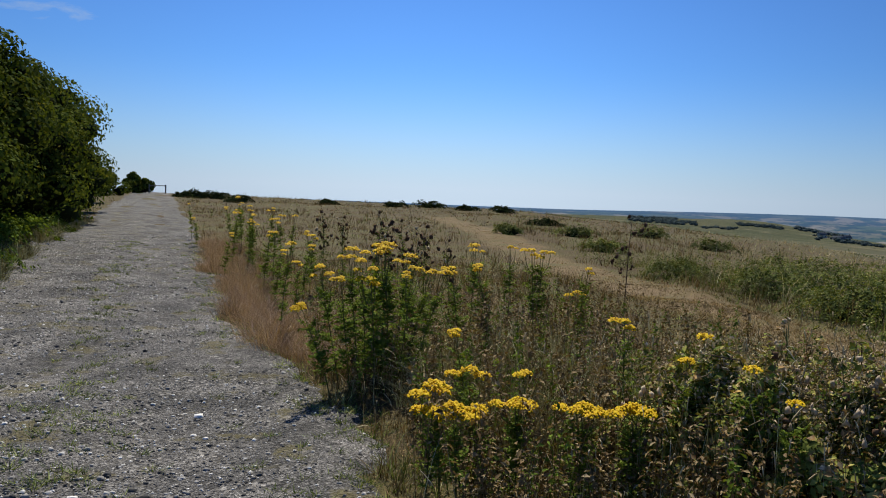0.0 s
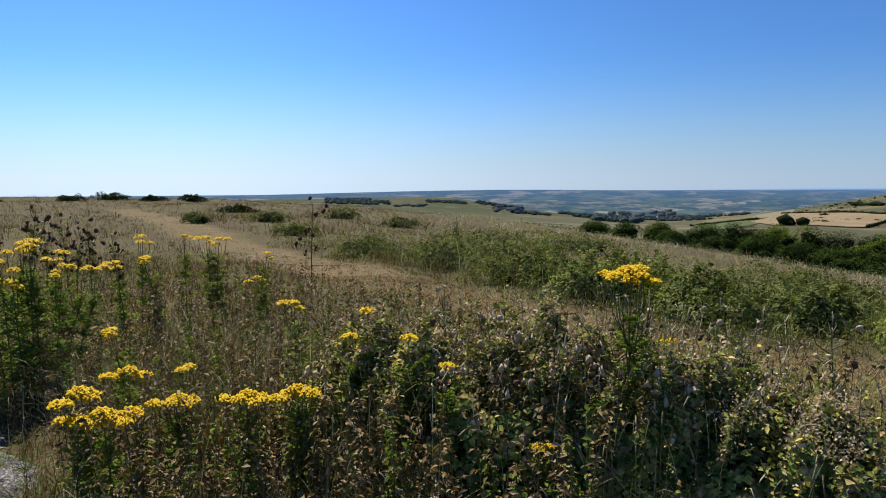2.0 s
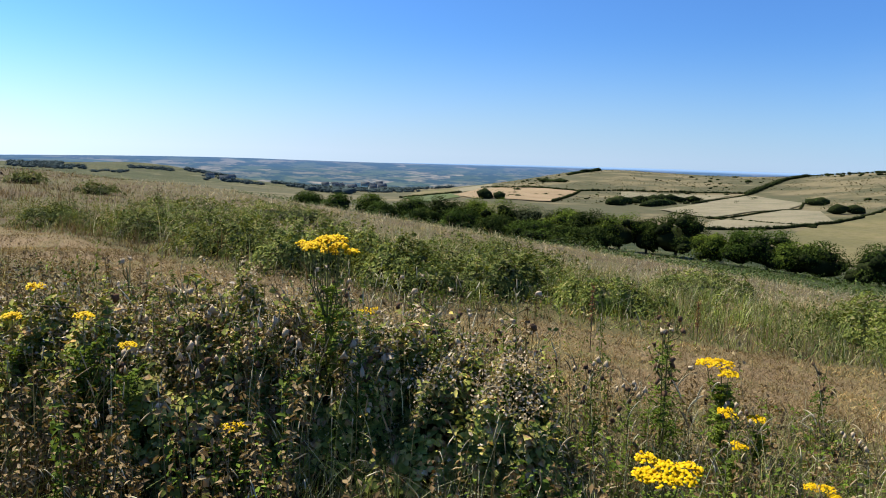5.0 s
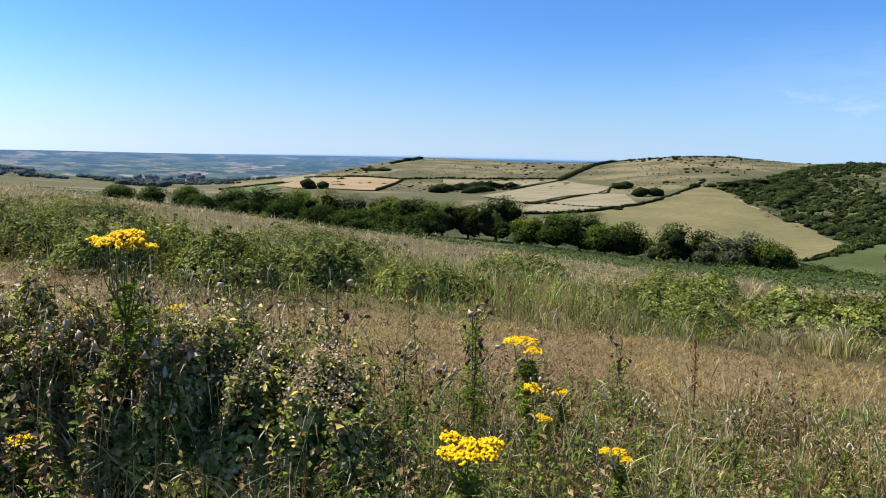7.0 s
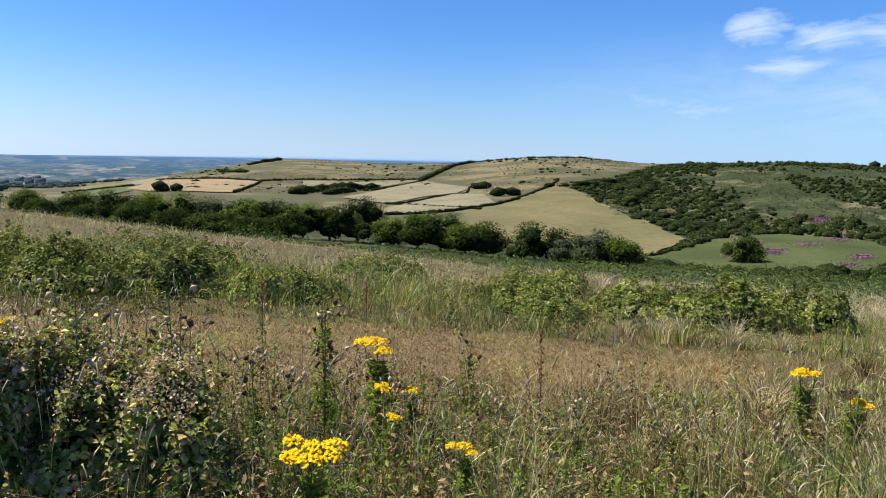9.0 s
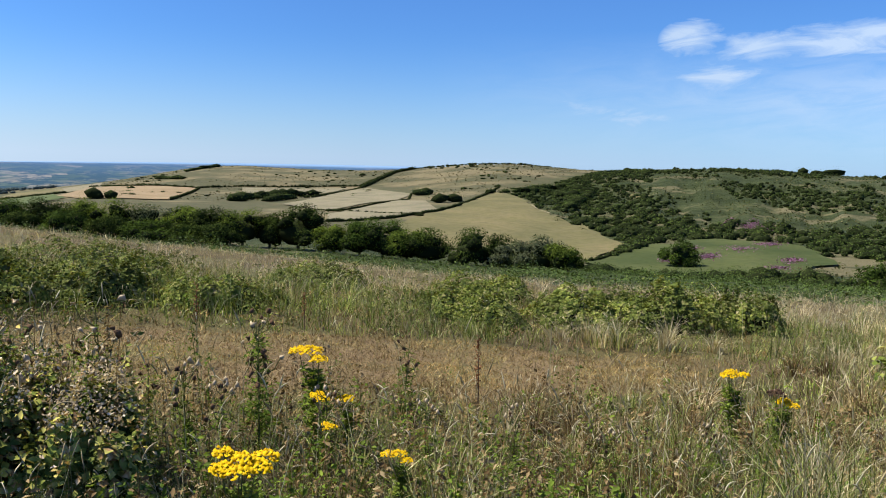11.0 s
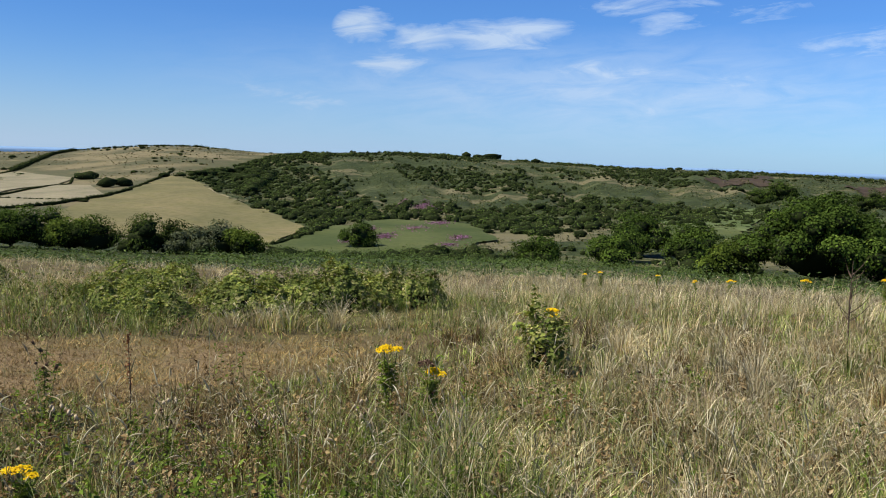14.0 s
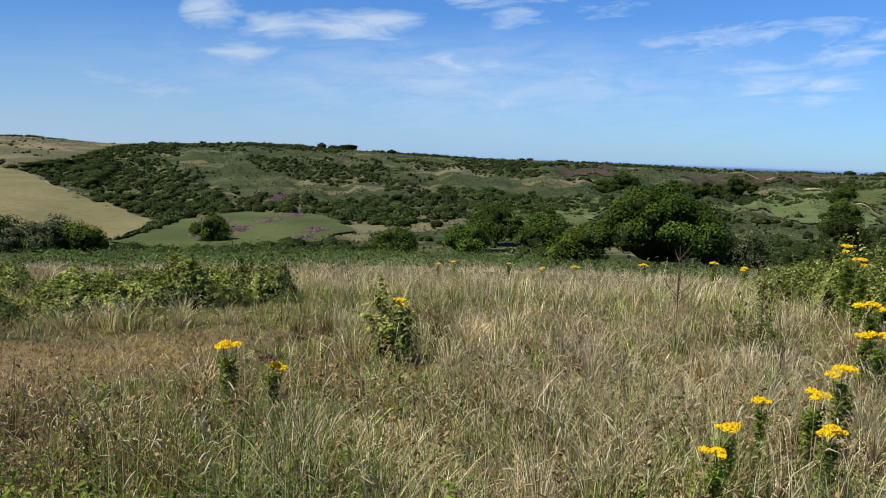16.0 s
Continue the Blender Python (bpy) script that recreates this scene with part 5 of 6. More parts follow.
def bramble(name, label, place, rx, ry, tall, rng, leaves=4000, leaf=0.055, material=None, category="bramble", canes=6, shoots=0, fluffy=0):
    """A ragged mound of brambles: arching canes under many leaves."""
    x, y = place
    root = new(name)
    root.location = (x, y, 0)
    tagged(root, label, category)
    fol = Soup()
    for _ in range(canes):
        a, b = rng.uniform(0, 2 * np.pi, 2)
        q = rng.uniform(0.3, 1.0)
        s = np.array([math.cos(a) * rx * 0.5, math.sin(a) * ry * 0.5])
        e = np.array([math.cos(b) * rx * q * 1.1, math.sin(b) * ry * q * 1.1])
        hh = tall * rng.uniform(0.9, 1.3) * (1 - 0.4 * q * q)
        pts = []
        for w in (0, 0.3, 0.55, 0.8, 1.0):
            px, py = s + (e - s) * w
            pts.append((px, py, float(height(x + px, y + py)) + hh * math.sin(0.1 + w * 2.1) * min(1, 0.05 + w * 2.5)))
        part("cane", tube(Soup(), pts, [0.005, 0.005, 0.004, 0.003, 0.002], 4), dead_stem, root)
        pts = np.array(pts)
        k = rng.integers(1, 5, 34)
        p = pts[k - 1] + (pts[k] - pts[k - 1]) * rng.random((34, 1)) + rng.normal(0, leaf * 0.5, (34, 3))
        cards(fol, p, np.array([0, 0, 1.0]) + rng.normal(0, 0.6, (34, 3)), leaf * rng.uniform(0.8, 1.5, 34), rng, 0.7, 0.3)
    a, q = rng.uniform(0, 2 * np.pi, leaves), np.sqrt(rng.random(leaves)) * (1 + 0.12 * rng.normal(size=leaves))
    ph = rng.uniform(0, 6, 3)
    out = q * (1 + 0.22 * np.sin(2 * a + ph[0]) + 0.16 * np.sin(3 * a + ph[1]) + 0.1 * np.sin(5 * a + ph[2]))
    px, py = np.cos(a) * out * rx, np.sin(a) * out * ry
    lump = 0.72 + 0.2 * wobble(x + px, y + py, 4.0 / max(rx, 0.6), x) + 0.22 * wobble(x + px, y + py, 9.0 / max(rx, 0.6), y)
    top = tall * np.clip(lump, 0.2, 1.15) * np.clip(1.04 - 0.72 * q**4, 0.2, 1)
    pz = top * (1 - np.abs(rng.normal(0, 0.17, leaves)))
    pz = np.clip(pz, 0.03, None) + height(x + px, y + py)
    n = np.stack([np.cos(a) * q**3 * 1.5, np.sin(a) * q**3 * 1.5, np.ones(leaves)], 1) + rng.normal(0, 0.4, (leaves, 3))
    third = leaves // 3
    spot, way = np.stack([px, py, pz], 1)[:third], unit(n[:third])
    across = unit(np.cross(way, rng.normal(size=way.shape)))
    big = leaf * rng.uniform(0.6, 1.5, third)
    for turn in (0.0, 2.1, 4.2):   # leaflets in threes
        out_way = across * math.cos(turn) + np.cross(way, across) * math.sin(turn)
        cards(fol, spot + out_way * (big * 0.5)[:, None], way + 0.25 * out_way + rng.normal(0, 0.12, way.shape), big, rng, 0.75, 0.3)
    for _ in range(shoots):   # upright leafy shoots above the mound
        a, q = rng.uniform(0, 2 * np.pi), math.sqrt(rng.random())
        sx0, sy0 = math.cos(a) * q * rx, math.sin(a) * q * ry
        hh, lean = tall * rng.uniform(0.7, 1.3) * (1.1 - 0.35 * q), rng.normal(0, 0.18, 2)
        k = int(hh * rng.uniform(36, 60))
        u, b = rng.uniform(0.25, 1.0, k), rng.uniform(0, 2 * np.pi, k)
        o = rng.uniform(0.2, 1.2, k) * leaf * (1.5 - 0.8 * u)
        p = np.stack([sx0 + lean[0] * hh * u + np.cos(b) * o, sy0 + lean[1] * hh * u + np.sin(b) * o, float(height(x + sx0, y + sy0)) + hh * u], 1)
        cards(fol, p, np.stack([np.cos(b) * 0.7, np.sin(b) * 0.7, np.ones(k)], 1) + rng.normal(0, 0.35, (k, 3)), leaf * rng.uniform(0.7, 1.4, k) * (1.15 - 0.4 * u), rng, 0.55, 0.3)
    mound = part("foliage", fol, material or bramble_mat, root)
    # dark lump in the mound, in place of shade under its leaves
    part("inner_growth", lumps(Soup(), [(0, 0, float(height(x, y)) + 0.08 * tall)], [(rx * 0.62, ry * 0.62, 0.5 * tall)], rng, ICO2, 0.4), shade_mat, mound)
    if fluffy:   # pale seed heads over the top
        k = np.flatnonzero(pz - height(x + px, y + py) > 0.55 * tall)
        k = rng.choice(k, min(fluffy, len(k)))
        tip = np.stack([px[k], py[k], pz[k] + rng.uniform(0.02, 0.14, len(k))], 1)
        part("seed_fluff", fuzz(Soup(), tip, 0.018, 7, 0.019, rng), fluff_mat, root, "pale fluffy seed heads")
    return root


rng = np.random.default_rng(5)
KINDS = [ragwort("ragwort", h, rng, k, r, b) for h, k, r, b in ((0.6, 3, 0.055, 1.1), (0.6, 2, 0.05, 0.9), (0.85, 3, 0.042, 1.0), (1.15, 4, 0.040, 0.9), (1.15, 3, 0.036, 0.7))]
HEIGHTS = (0.6, 0.6, 0.85, 1.15, 1.15)


def ground_pose(x, y, scale, turn):
    return pose(x, y, float(height(x, y)) - 0.01, 0, 0, turn) @ Matrix.Diagonal((scale, scale, scale, 1))


def set_out(kinds, heights, spots, group, heart=None):
    """Plants at x, y with their heights; each of a kind near its own height. heart: the middle of a clump, from which they lean away."""
    for x, y, h in spots:
        fit = [k for k in range(len(kinds)) if abs(heights[k] - h) <= min(abs(v - h) for v in heights) + 0.02]
        k = fit[int(rng.integers(len(fit)))]
        place = ground_pose(x, y, h / heights[k], rng.uniform(0, 360))
        if heart:
            out = Vector((x - heart[0], y - heart[1], 0))
            place = Matrix.Translation(place.translation) @ Matrix.Rotation(min(out.length, 0.5) * 0.55, 4, Vector((-out.y, out.x, 0)).normalized()) @ Matrix.Translation(-place.translation) @ place
        tagged(copy_thing(kinds[k], place), group=group)


VERGE = [(0.03, 4.38, 0.64), (-0.04, 4.25, 0.54), (0.12, 4.25, 0.56), (0.26, 4.34, 0.54), (0.20, 5.52, 0.75), (0.21, 5.08, 0.58), (0.52, 4.85, 0.61), 
         (1.23, 5.40, 0.85)]
SINGLE = [(1.52, 4.70, 0.89), (1.59, 4.12, 0.83), (1.69, 3.84, 0.73), (1.35, 4.5, 0.8), (1.86, 4.02, 0.42), (1.95, 4.06, 0.38), (2.13, 3.92, 0.41)]
CLUMP = [(-0.72, 6.72, 1.0), (-0.52, 6.66, 0.95), (-0.34, 6.74, 1.05), (-0.5, 7.05, 1.2), (-0.82, 6.82, 1.06), (-0.69, 7.05, 1.16), (-0.45, 6.97, 1.17), (-0.23, 6.87, 1.03), (-0.86, 6.58, 0.82), (-0.59, 7.26, 1.18), (-0.6, 6.8, 1.1), (-0.4, 7.15, 1.1), (-0.3, 7.0, 1.0)]
UPHILL = [(-1.75, 9.01, 1.09), (-4.19, 16.46, 1.14), (-3.67, 15.56, 1.13), (-3.82, 14.48, 0.81), (-5.98, 20.11, 0.74), (-4.73, 19.43, 1.3), (-7.28, 23.91, 1.08), (0.31, 8.48, 1.09), (0.18, 7.96, 0.90), (0.47, 8.15, 0.91),
          *[(float(np.interp(q, TRACK_Y, TRACK_R)) + w, q, h) for q, w, h in ((10.6, 0.7, 0.75), (11.6, 0.6, 0.85), (12.3, 1.1, 0.9), (13.0, 0.6, 1.0), (13.4, 1.4, 0.95), (14.2, 0.9, 1.1), (15.0, 1.7, 0.9), (15.8, 0.7, 1.0), (16.4, 1.3, 1.15), (17.2, 0.8, 1.0), (17.8, 1.7, 1.1), (18.6, 0.9, 1.05), (19.6, 1.5, 1.1), (20.8, 0.8, 1.0), (22.0, 1.3, 1.1), (24.5, 0.9, 1.0), (26.5, 1.4, 1.1))],
          (1.01, 8.92, 0.98), (0.78, 9.45, 0.99), (1.48, 8.84, 0.82), (1.51, 8.96, 0.55), (1.06, 9.05, 0.97)]
SOUTH = [(4.62, 2.59, 0.64), (4.48, 2.52, 0.41), (4.58, 2.34, 0.41), (4.22, 2.28, 0.32), (3.86, 1.63, 0.36), (4.05, 5.34, 0.54), (2.04, 3.51, 0.4), (6.38, 0.36, 0.6), (6.26, 0.06, 0.45), (9.38, -1.12, 0.63),
         (4.18, -2.16, 0.42), (4.61, -2.44, 0.44), (4.98, -3.15, 0.52), (4.48, -2.95, 0.46), (5.41, -3.63, 0.58), (5.18, -2.96, 0.42), (8.21, -5.80, 0.73), (7.40, -5.15, 0.54), (6.93, -4.97, 0.62)]
FAR_SOUTH = [(11.32, -7.57, 1.1), (10.38, -7.15, 1.0), (20.2, -9.91, 0.79), (18.1, -9.64, 0.73), (23.65, -9.42, 0.71), (19.5, -6.05, 0.5), (28.0, -4.46, 0.63), (28.1, -3.9, 0.56), (21.63, -5.85, 0.5), (29.6, -6.67, 0.57)]
SLENDER = [ragwort("ragwort", h, rng, k, r, b) for h, k, r, b in ((0.6, 4, 0.045, 2.6), (0.6, 3, 0.055, 2.6), (1.0, 3, 0.055, 1.8))]
for kinds, tall, spots, group in ((KINDS, HEIGHTS, VERGE, "ragwort on the verge"), (KINDS, HEIGHTS, CLUMP, "tall ragwort clump"), (KINDS, HEIGHTS, UPHILL, "ragwort up the field"),
                                  (SLENDER, (0.6, 0.6, 1.0), SOUTH, "ragwort in the long grass"), (SLENDER, (0.6, 0.6, 1.0), FAR_SOUTH, "ragwort at the field edge")):
    set_out(kinds, tall, spots, group, (-0.55, 6.97) if spots is CLUMP else None)
broad = ragwort("ragwort", 0.60, rng, 7, 0.05, 2.0)
lone = ragwort("ragwort", 1.21, rng, 11, 0.05, 0.75)
withered = ragwort("ragwort", 0.5, rng, 1, 0.06, 1.2, True)
tagged(withered, "ragwort stem with withered brown flower head").matrix_world = ground_pose(6.2, 0.05, 1.0, 0)
broad.matrix_world = ground_pose(2.83, 1.78, 1.0, 0)
lone.matrix_world = ground_pose(2.64, 3.68, 1.0, 0)
for x, y, h in ((1.02, 4.16, 0.62), (0.76, 4.24, 0.60), (0.44, 4.38, 0.58)):   # low spreading plants by the bramble
    tagged(copy_thing(broad, ground_pose(x, y, h / 0.60, rng.uniform(0, 360))), group="ragwort on the verge")
slim = ragwort("ragwort", 0.85, rng, 1, 0.05, 1.1)
for x, y, h in SINGLE:
    tagged(copy_thing(slim, ground_pose(x, y, h / 0.85, rng.uniform(0, 360))), group="ragwort on the verge")
KINDS.append(slim)
KINDS += SLENDER
for ob in KINDS:
    for o in (*ob.children_recursive, ob):
        bpy.data.objects.remove(o)

THISTLES = [thistle("thistle", 0.7, rng, False, 8), thistle("thistle", 0.9, rng, False, 12), thistle("thistle", 1.3, rng, False, 22)]
set_out(THISTLES, (0.7, 0.9, 1.3), [(-0.91, 10.96, 1.46), (-0.52, 11.48, 1.37), (-0.23, 10.99, 1.31), (0.10, 9.98, 1.11), (-2.0, 13.85, 1.35), (-1.79, 14.88, 1.26), (-0.7, 11.2, 1.3), (-0.4, 10.8, 1.2),
                                    (3.78, 3.55, 0.71), (4.55, 2.96, 0.83), (2.67, 4.40, 0.69), (3.52, 3.80, 0.72), (7.62, 18.69, 1.0), (4.24, 2.73, 0.89), (3.76, 4.08, 0.68), (4.11, 3.42, 0.52), (5.76, 2.57, 0.59), (9.07, -5.08, 1.1), (9.3, -5.3, 0.9), (9.15, -4.85, 0.75), (3.2, 4.3, 0.85), (3.45, 3.55, 0.8), (2.95, 4.05, 0.95)], "thistles in the grass")
downy = [thistle("thistle", h, rng, False, 13, 0.6) for h in (0.72, 0.9)]
for ob in downy:
    tagged(ob, "grey-green thistle with burst white downy heads")
spots = []
while len(spots) < 30:
    x, y = rng.normal(2.45, 0.75), rng.normal(4.05, 0.55)
    if 4.25 < math.hypot(x, y) < 5.6 and float(track_in(np.array(x), np.array(y))) < -0.6:
        spots.append((x, y, rng.choice([0.72, 0.9]) * rng.uniform(0.85, 1.12)))
spots += [(4.0, 3.05, 0.6), (3.7, 3.3, 0.68), (4.35, 2.35, 0.5), (3.95, 2.75, 0.55), (4.7, 1.9, 0.45), (5.1, 1.5, 0.42), (4.9, 0.9, 0.4), (5.3, 0.4, 0.42)]
set_out(downy, (0.72, 0.9), spots, "downy thistles in the bramble")
THISTLES += downy
for ob in THISTLES:
    for o in (*ob.children_recursive, ob):
        bpy.data.objects.remove(o)
stalk = thistle("thistle", 1.5, rng, True, 15)
stalk.matrix_world = ground_pose(2.72, 12.19, 1.0, 0)
for x, y, h in ((6.53, 5.14, 0.65), (7.92, 4.87, 0.5), (5.97, 2.08, 0.63)):
    dock("dock", h, rng).matrix_world = ground_pose(x, y, 1.0, 30)

DARK = "tangled dark green bramble mound with pale leaf undersides"
for x, y, rx, ry, h, nl in ((1.75, 4.55, 0.75, 0.55, 0.80, 5200), (2.35, 4.2, 0.7, 0.55, 0.86, 5200), (2.95, 3.75, 0.7, 0.6, 0.74, 5000), (3.3, 3.2, 0.5, 0.5, 0.62, 3200)):
    bramble("bramble", DARK, (x, y), rx, ry, h, rng, int(nl * 2.2), 0.043, canes=8, shoots=52, fluffy=560)
SCRUBBY = "low green bramble and bracken patch in dry grass"
for x, y, rx, ry, h in ((5.9, 20.5, 0.7, 1.2, 0.5), (6.3, 16.0, 0.8, 1.2, 0.55), (6.5, 12.6, 0.8, 1.1, 0.62), (6.7, 10.6, 0.8, 0.9, 0.66), (7.3, 9.0, 0.85, 0.8, 0.66), (8.2, 8.1, 0.8, 0.6, 0.55), (9.3, 7.2, 0.8, 0.6, 0.42),
                        (7.9, 11.4, 0.9, 0.9, 0.6), (8.4, 18.5, 1.5, 1.8, 0.6), (10.3, 10.0, 1.2, 1.0, 0.5), (13.6, 14.0, 1.8, 1.5, 0.55), (10.5, 23.0, 2.2, 2.2, 0.7), (15.0, 26.0, 2.6, 2.2, 0.7), (14.8, 9.0, 1.4, 1.1, 0.5)):
    bramble("bramble", SCRUBBY, (x, y), rx, ry, h, rng, 4200, 0.05, bracken_mat, shoots=34)
for x, y, rx, ry, h in ((12.2, 4.7, 0.9, 0.8, 0.42), (13.0, 3.2, 0.9, 0.8, 0.52), (13.9, 1.9, 1.1, 0.9, 0.72), (14.6, 0.9, 0.9, 0.8, 0.66), (15.6, 3.4, 1.4, 1.0, 0.5), (17.5, 2.2, 1.5, 1.0, 0.5), (16.4, 6.0, 1.3, 1.1, 0.5)):
    bramble("bramble", "leafy green bramble thicket in the field", (x, y), rx, ry, h, rng, 4800, 0.052, bracken_mat, shoots=34)
for x, y, rx, ry, h in ((12.5, -8.8, 1.4, 1.2, 1.15), (10.9, -8.3, 0.9, 0.8, 0.8), (15.0, -9.5, 1.4, 1.2, 0.9)):
    bramble("bramble", "leafy green bramble thicket in the field", (x, y), rx, ry, h, rng, 4800, 0.052, bracken_mat, shoots=34)
bramble("bramble", "dark low bramble at the hedge foot beside the track", (-8.2, 13.2), 0.9, 1.6, 0.7, rng, 3500, 0.07, herb_mat)
bramble("bramble", "dark low bramble at the hedge foot beside the track", (-9.8, 17.6), 0.8, 2.0, 0.7, rng, 3000, 0.08, herb_mat)
bramble("bramble", "dark low bramble at the hedge foot beside the track", (-11.9, 24.0), 0.6, 2.0, 0.5, rng, 2500, 0.09, herb_mat)
for az, r, s in ((-17.4, 100, 1.3), (-16.5, 95, 1.6), (-15.4, 90, 1.3), (-14, 80, 1.2), (-8, 90, 1.0), (-3.4, 95, 1.2), (-1, 96, 1.5), (1.5, 92, 1.0), (4, 94, 1.2), (7, 60, 0.9), (9, 40, 0.8), (11, 31, 0.7), (4.5, 36, 0.6), (14, 48, 1.0), (18, 40, 0.8)):
    x, y = r * math.sin(radians(az)), r * math.cos(radians(az))
    bramble("gorse", "low green gorse bush on the grassy skyline", (x, y), s * 1.2, s * 0.8, (0.6 if r > 55 else 0.7) * s, rng, 1300 if r > 55 else 900, 0.16 if r > 55 else 0.08, hedge_dark if r > 55 else bracken_mat, "bush", 0, 0 if r > 55 else 30)

bramble("bramble", "broad-leaved bramble shoots in long grass", (8.9, -0.9), 0.30, 0.26, 0.70, rng, 70, 0.065, bracken_mat, canes=3, shoots=15)


def bare_shrub(name, tall, rng):
    """A small dead thorn: forking bare twigs."""
    root = new(name)
    tagged(root, "small bare grey thorn sapling in long grass", "shrub")
    part("trunk", tube(Soup(), [(0, 0, 0), (0.02, 0.01, tall * 0.5), (0.05, -0.02, tall)], [0.012, 0.009, 0.003]), dead_stem, root)
    for k in range(12):
        q, a, L = rng.uniform(0.25, 0.9), rng.uniform(0, 6.28), rng.uniform(0.15, 0.4) * tall
        s = np.array([0.05 * q * q, 0, tall * q])
        e = s + [math.cos(a) * L * 0.7, math.sin(a) * L * 0.7, L * 0.8]
        part("twig", tube(Soup(), [s, (s + e) / 2 + [0, 0, -0.03], e], [0.006, 0.004, 0.0015], 4), dead_stem, root)
    return root


bare_shrub("thorn_sapling", 1.0, rng).matrix_world = ground_pose(11.65, -5.24, 1.15, 20)
mound = Soup()
lumps(mound, [(5.6, -2.41, float(height(5.6, -2.41)) + 0.03)], [(0.20, 0.17, 0.13)], rng, ICO3, 0.3)
tagged(part("molehill", mound, soil), "small crumbly brown molehill in the grass", "molehill")

# bar across the head of the track
gate = new("bar_gate")
gate.location = (-36.6, 105.9, float(height(-36.6, 105.9)) - 0.05)
tagged(gate, "dark timber bar gate across the track head", "gate")
for x in (-1.15, 0.95):
    part("post", tube(Soup(), [(x, 0, 0), (x, 0, 1.2)], 0.09, 8), timber, gate)
part("rail", tube(Soup(), [(-1.15, 0, 1.02), (0.95, 0, 1.08)], 0.055, 6), timber, gate)


# ---- grasses ----
rng = np.random.default_rng(21)


def sow(count, r0, r1, az0, az1, per, spread):
    """Tufts spread over a sector, off the track: blade places, the way each blade leans, and its tuft's vigour and luck."""
    k = count // per
    az, r = np.radians(rng.uniform(az0, az1, k)), np.sqrt(rng.uniform(r0**2, r1**2, k))
    tx, ty = r * np.sin(az), r * np.cos(az)
    wide = spread * rng.gamma(4.0, 0.25, k)
    own = np.repeat(np.arange(k), per)
    a, q = rng.uniform(0, 2 * np.pi, k * per), np.abs(rng.normal(0, 1, k * per))
    x, y = tx[own] + np.cos(a) * q * wide[own], ty[own] + np.sin(a) * q * wide[own]
    vigour, luck = rng.gamma(3.2, 0.3, k)[own], rng.random(k)[own]
    lean = a + rng.normal(0, 0.9, k * per)
    keep = track_in(x, y) < 0.0
    return x[keep], y[keep], lean[keep], vigour[keep], luck[keep]


def split(x, y, luck):
    """Which kind of grass a tuft is: straw, green, pinkish bent."""
    verge = np.exp(-((track_in(x, y) + 0.7) / 0.7) ** 2) * (y > 5)
    tangle = 0.5 * step(40, 26, np.degrees(np.arctan2(x, y))) * step(13, 9, np.hypot(x, y))
    uphill = 0.85 * step(32, 16, np.degrees(np.arctan2(x, y))) * step(8, 14, np.hypot(x, y))
    bent = luck < np.clip(verge * 0.9 + uphill + tangle + 0.16 * (wobble(x, y, 0.5, 3.0) > 0.4), 0, 0.9)
    off = off_strip(x, y)
    lush = step(0.0, 0.5, off) * step(9.0, 5.0, off) * step(40, 25, np.hypot(x, y))
    dry_edge = step(20, 27, np.hypot(x, y)) * (np.degrees(np.arctan2(x, y)) > 20)
    green = ~bent & (luck > 0.52 - 0.2 * step(5.5, 3.5, np.hypot(x, y)) - 0.3 * wobble(x, y, 0.55, 8.0) - 0.34 * lush + 0.5 * dry_edge)
    mixed = rng.random(len(x)) < 0.25
    green = ~bent & (green ^ mixed)
    return ~bent & ~green, green, bent


def tallness(x, y):
    """How tall the grass stands: long near the verge and to the south, short between."""
    az, r = np.degrees(np.arctan2(x, y)), np.hypot(x, y)
    south = step(74, 92, az) * step(1, 4, r)
    off = off_strip(x, y)
    by_strip = step(5.0, 3.8, np.abs(off)) * (off < 0) * step(6, 14, az) * step(94, 80, az)
    t = 0.19 - 0.11 * by_strip + 0.17 * step(0.0, 0.7, off) * step(9.0, 6.0, off) * step(75, 55, az) + 0.14 * south + 0.08 * step(9, 16, r) + 0.14 * step(62, 30, az) * step(12, 4, r) * step(-3.4, -5.0, off)
    return t * (0.85 + 0.3 * wobble(x, y, 1.9, 6.0) + 0.25 * wobble(x, y, 0.6, 1.0))


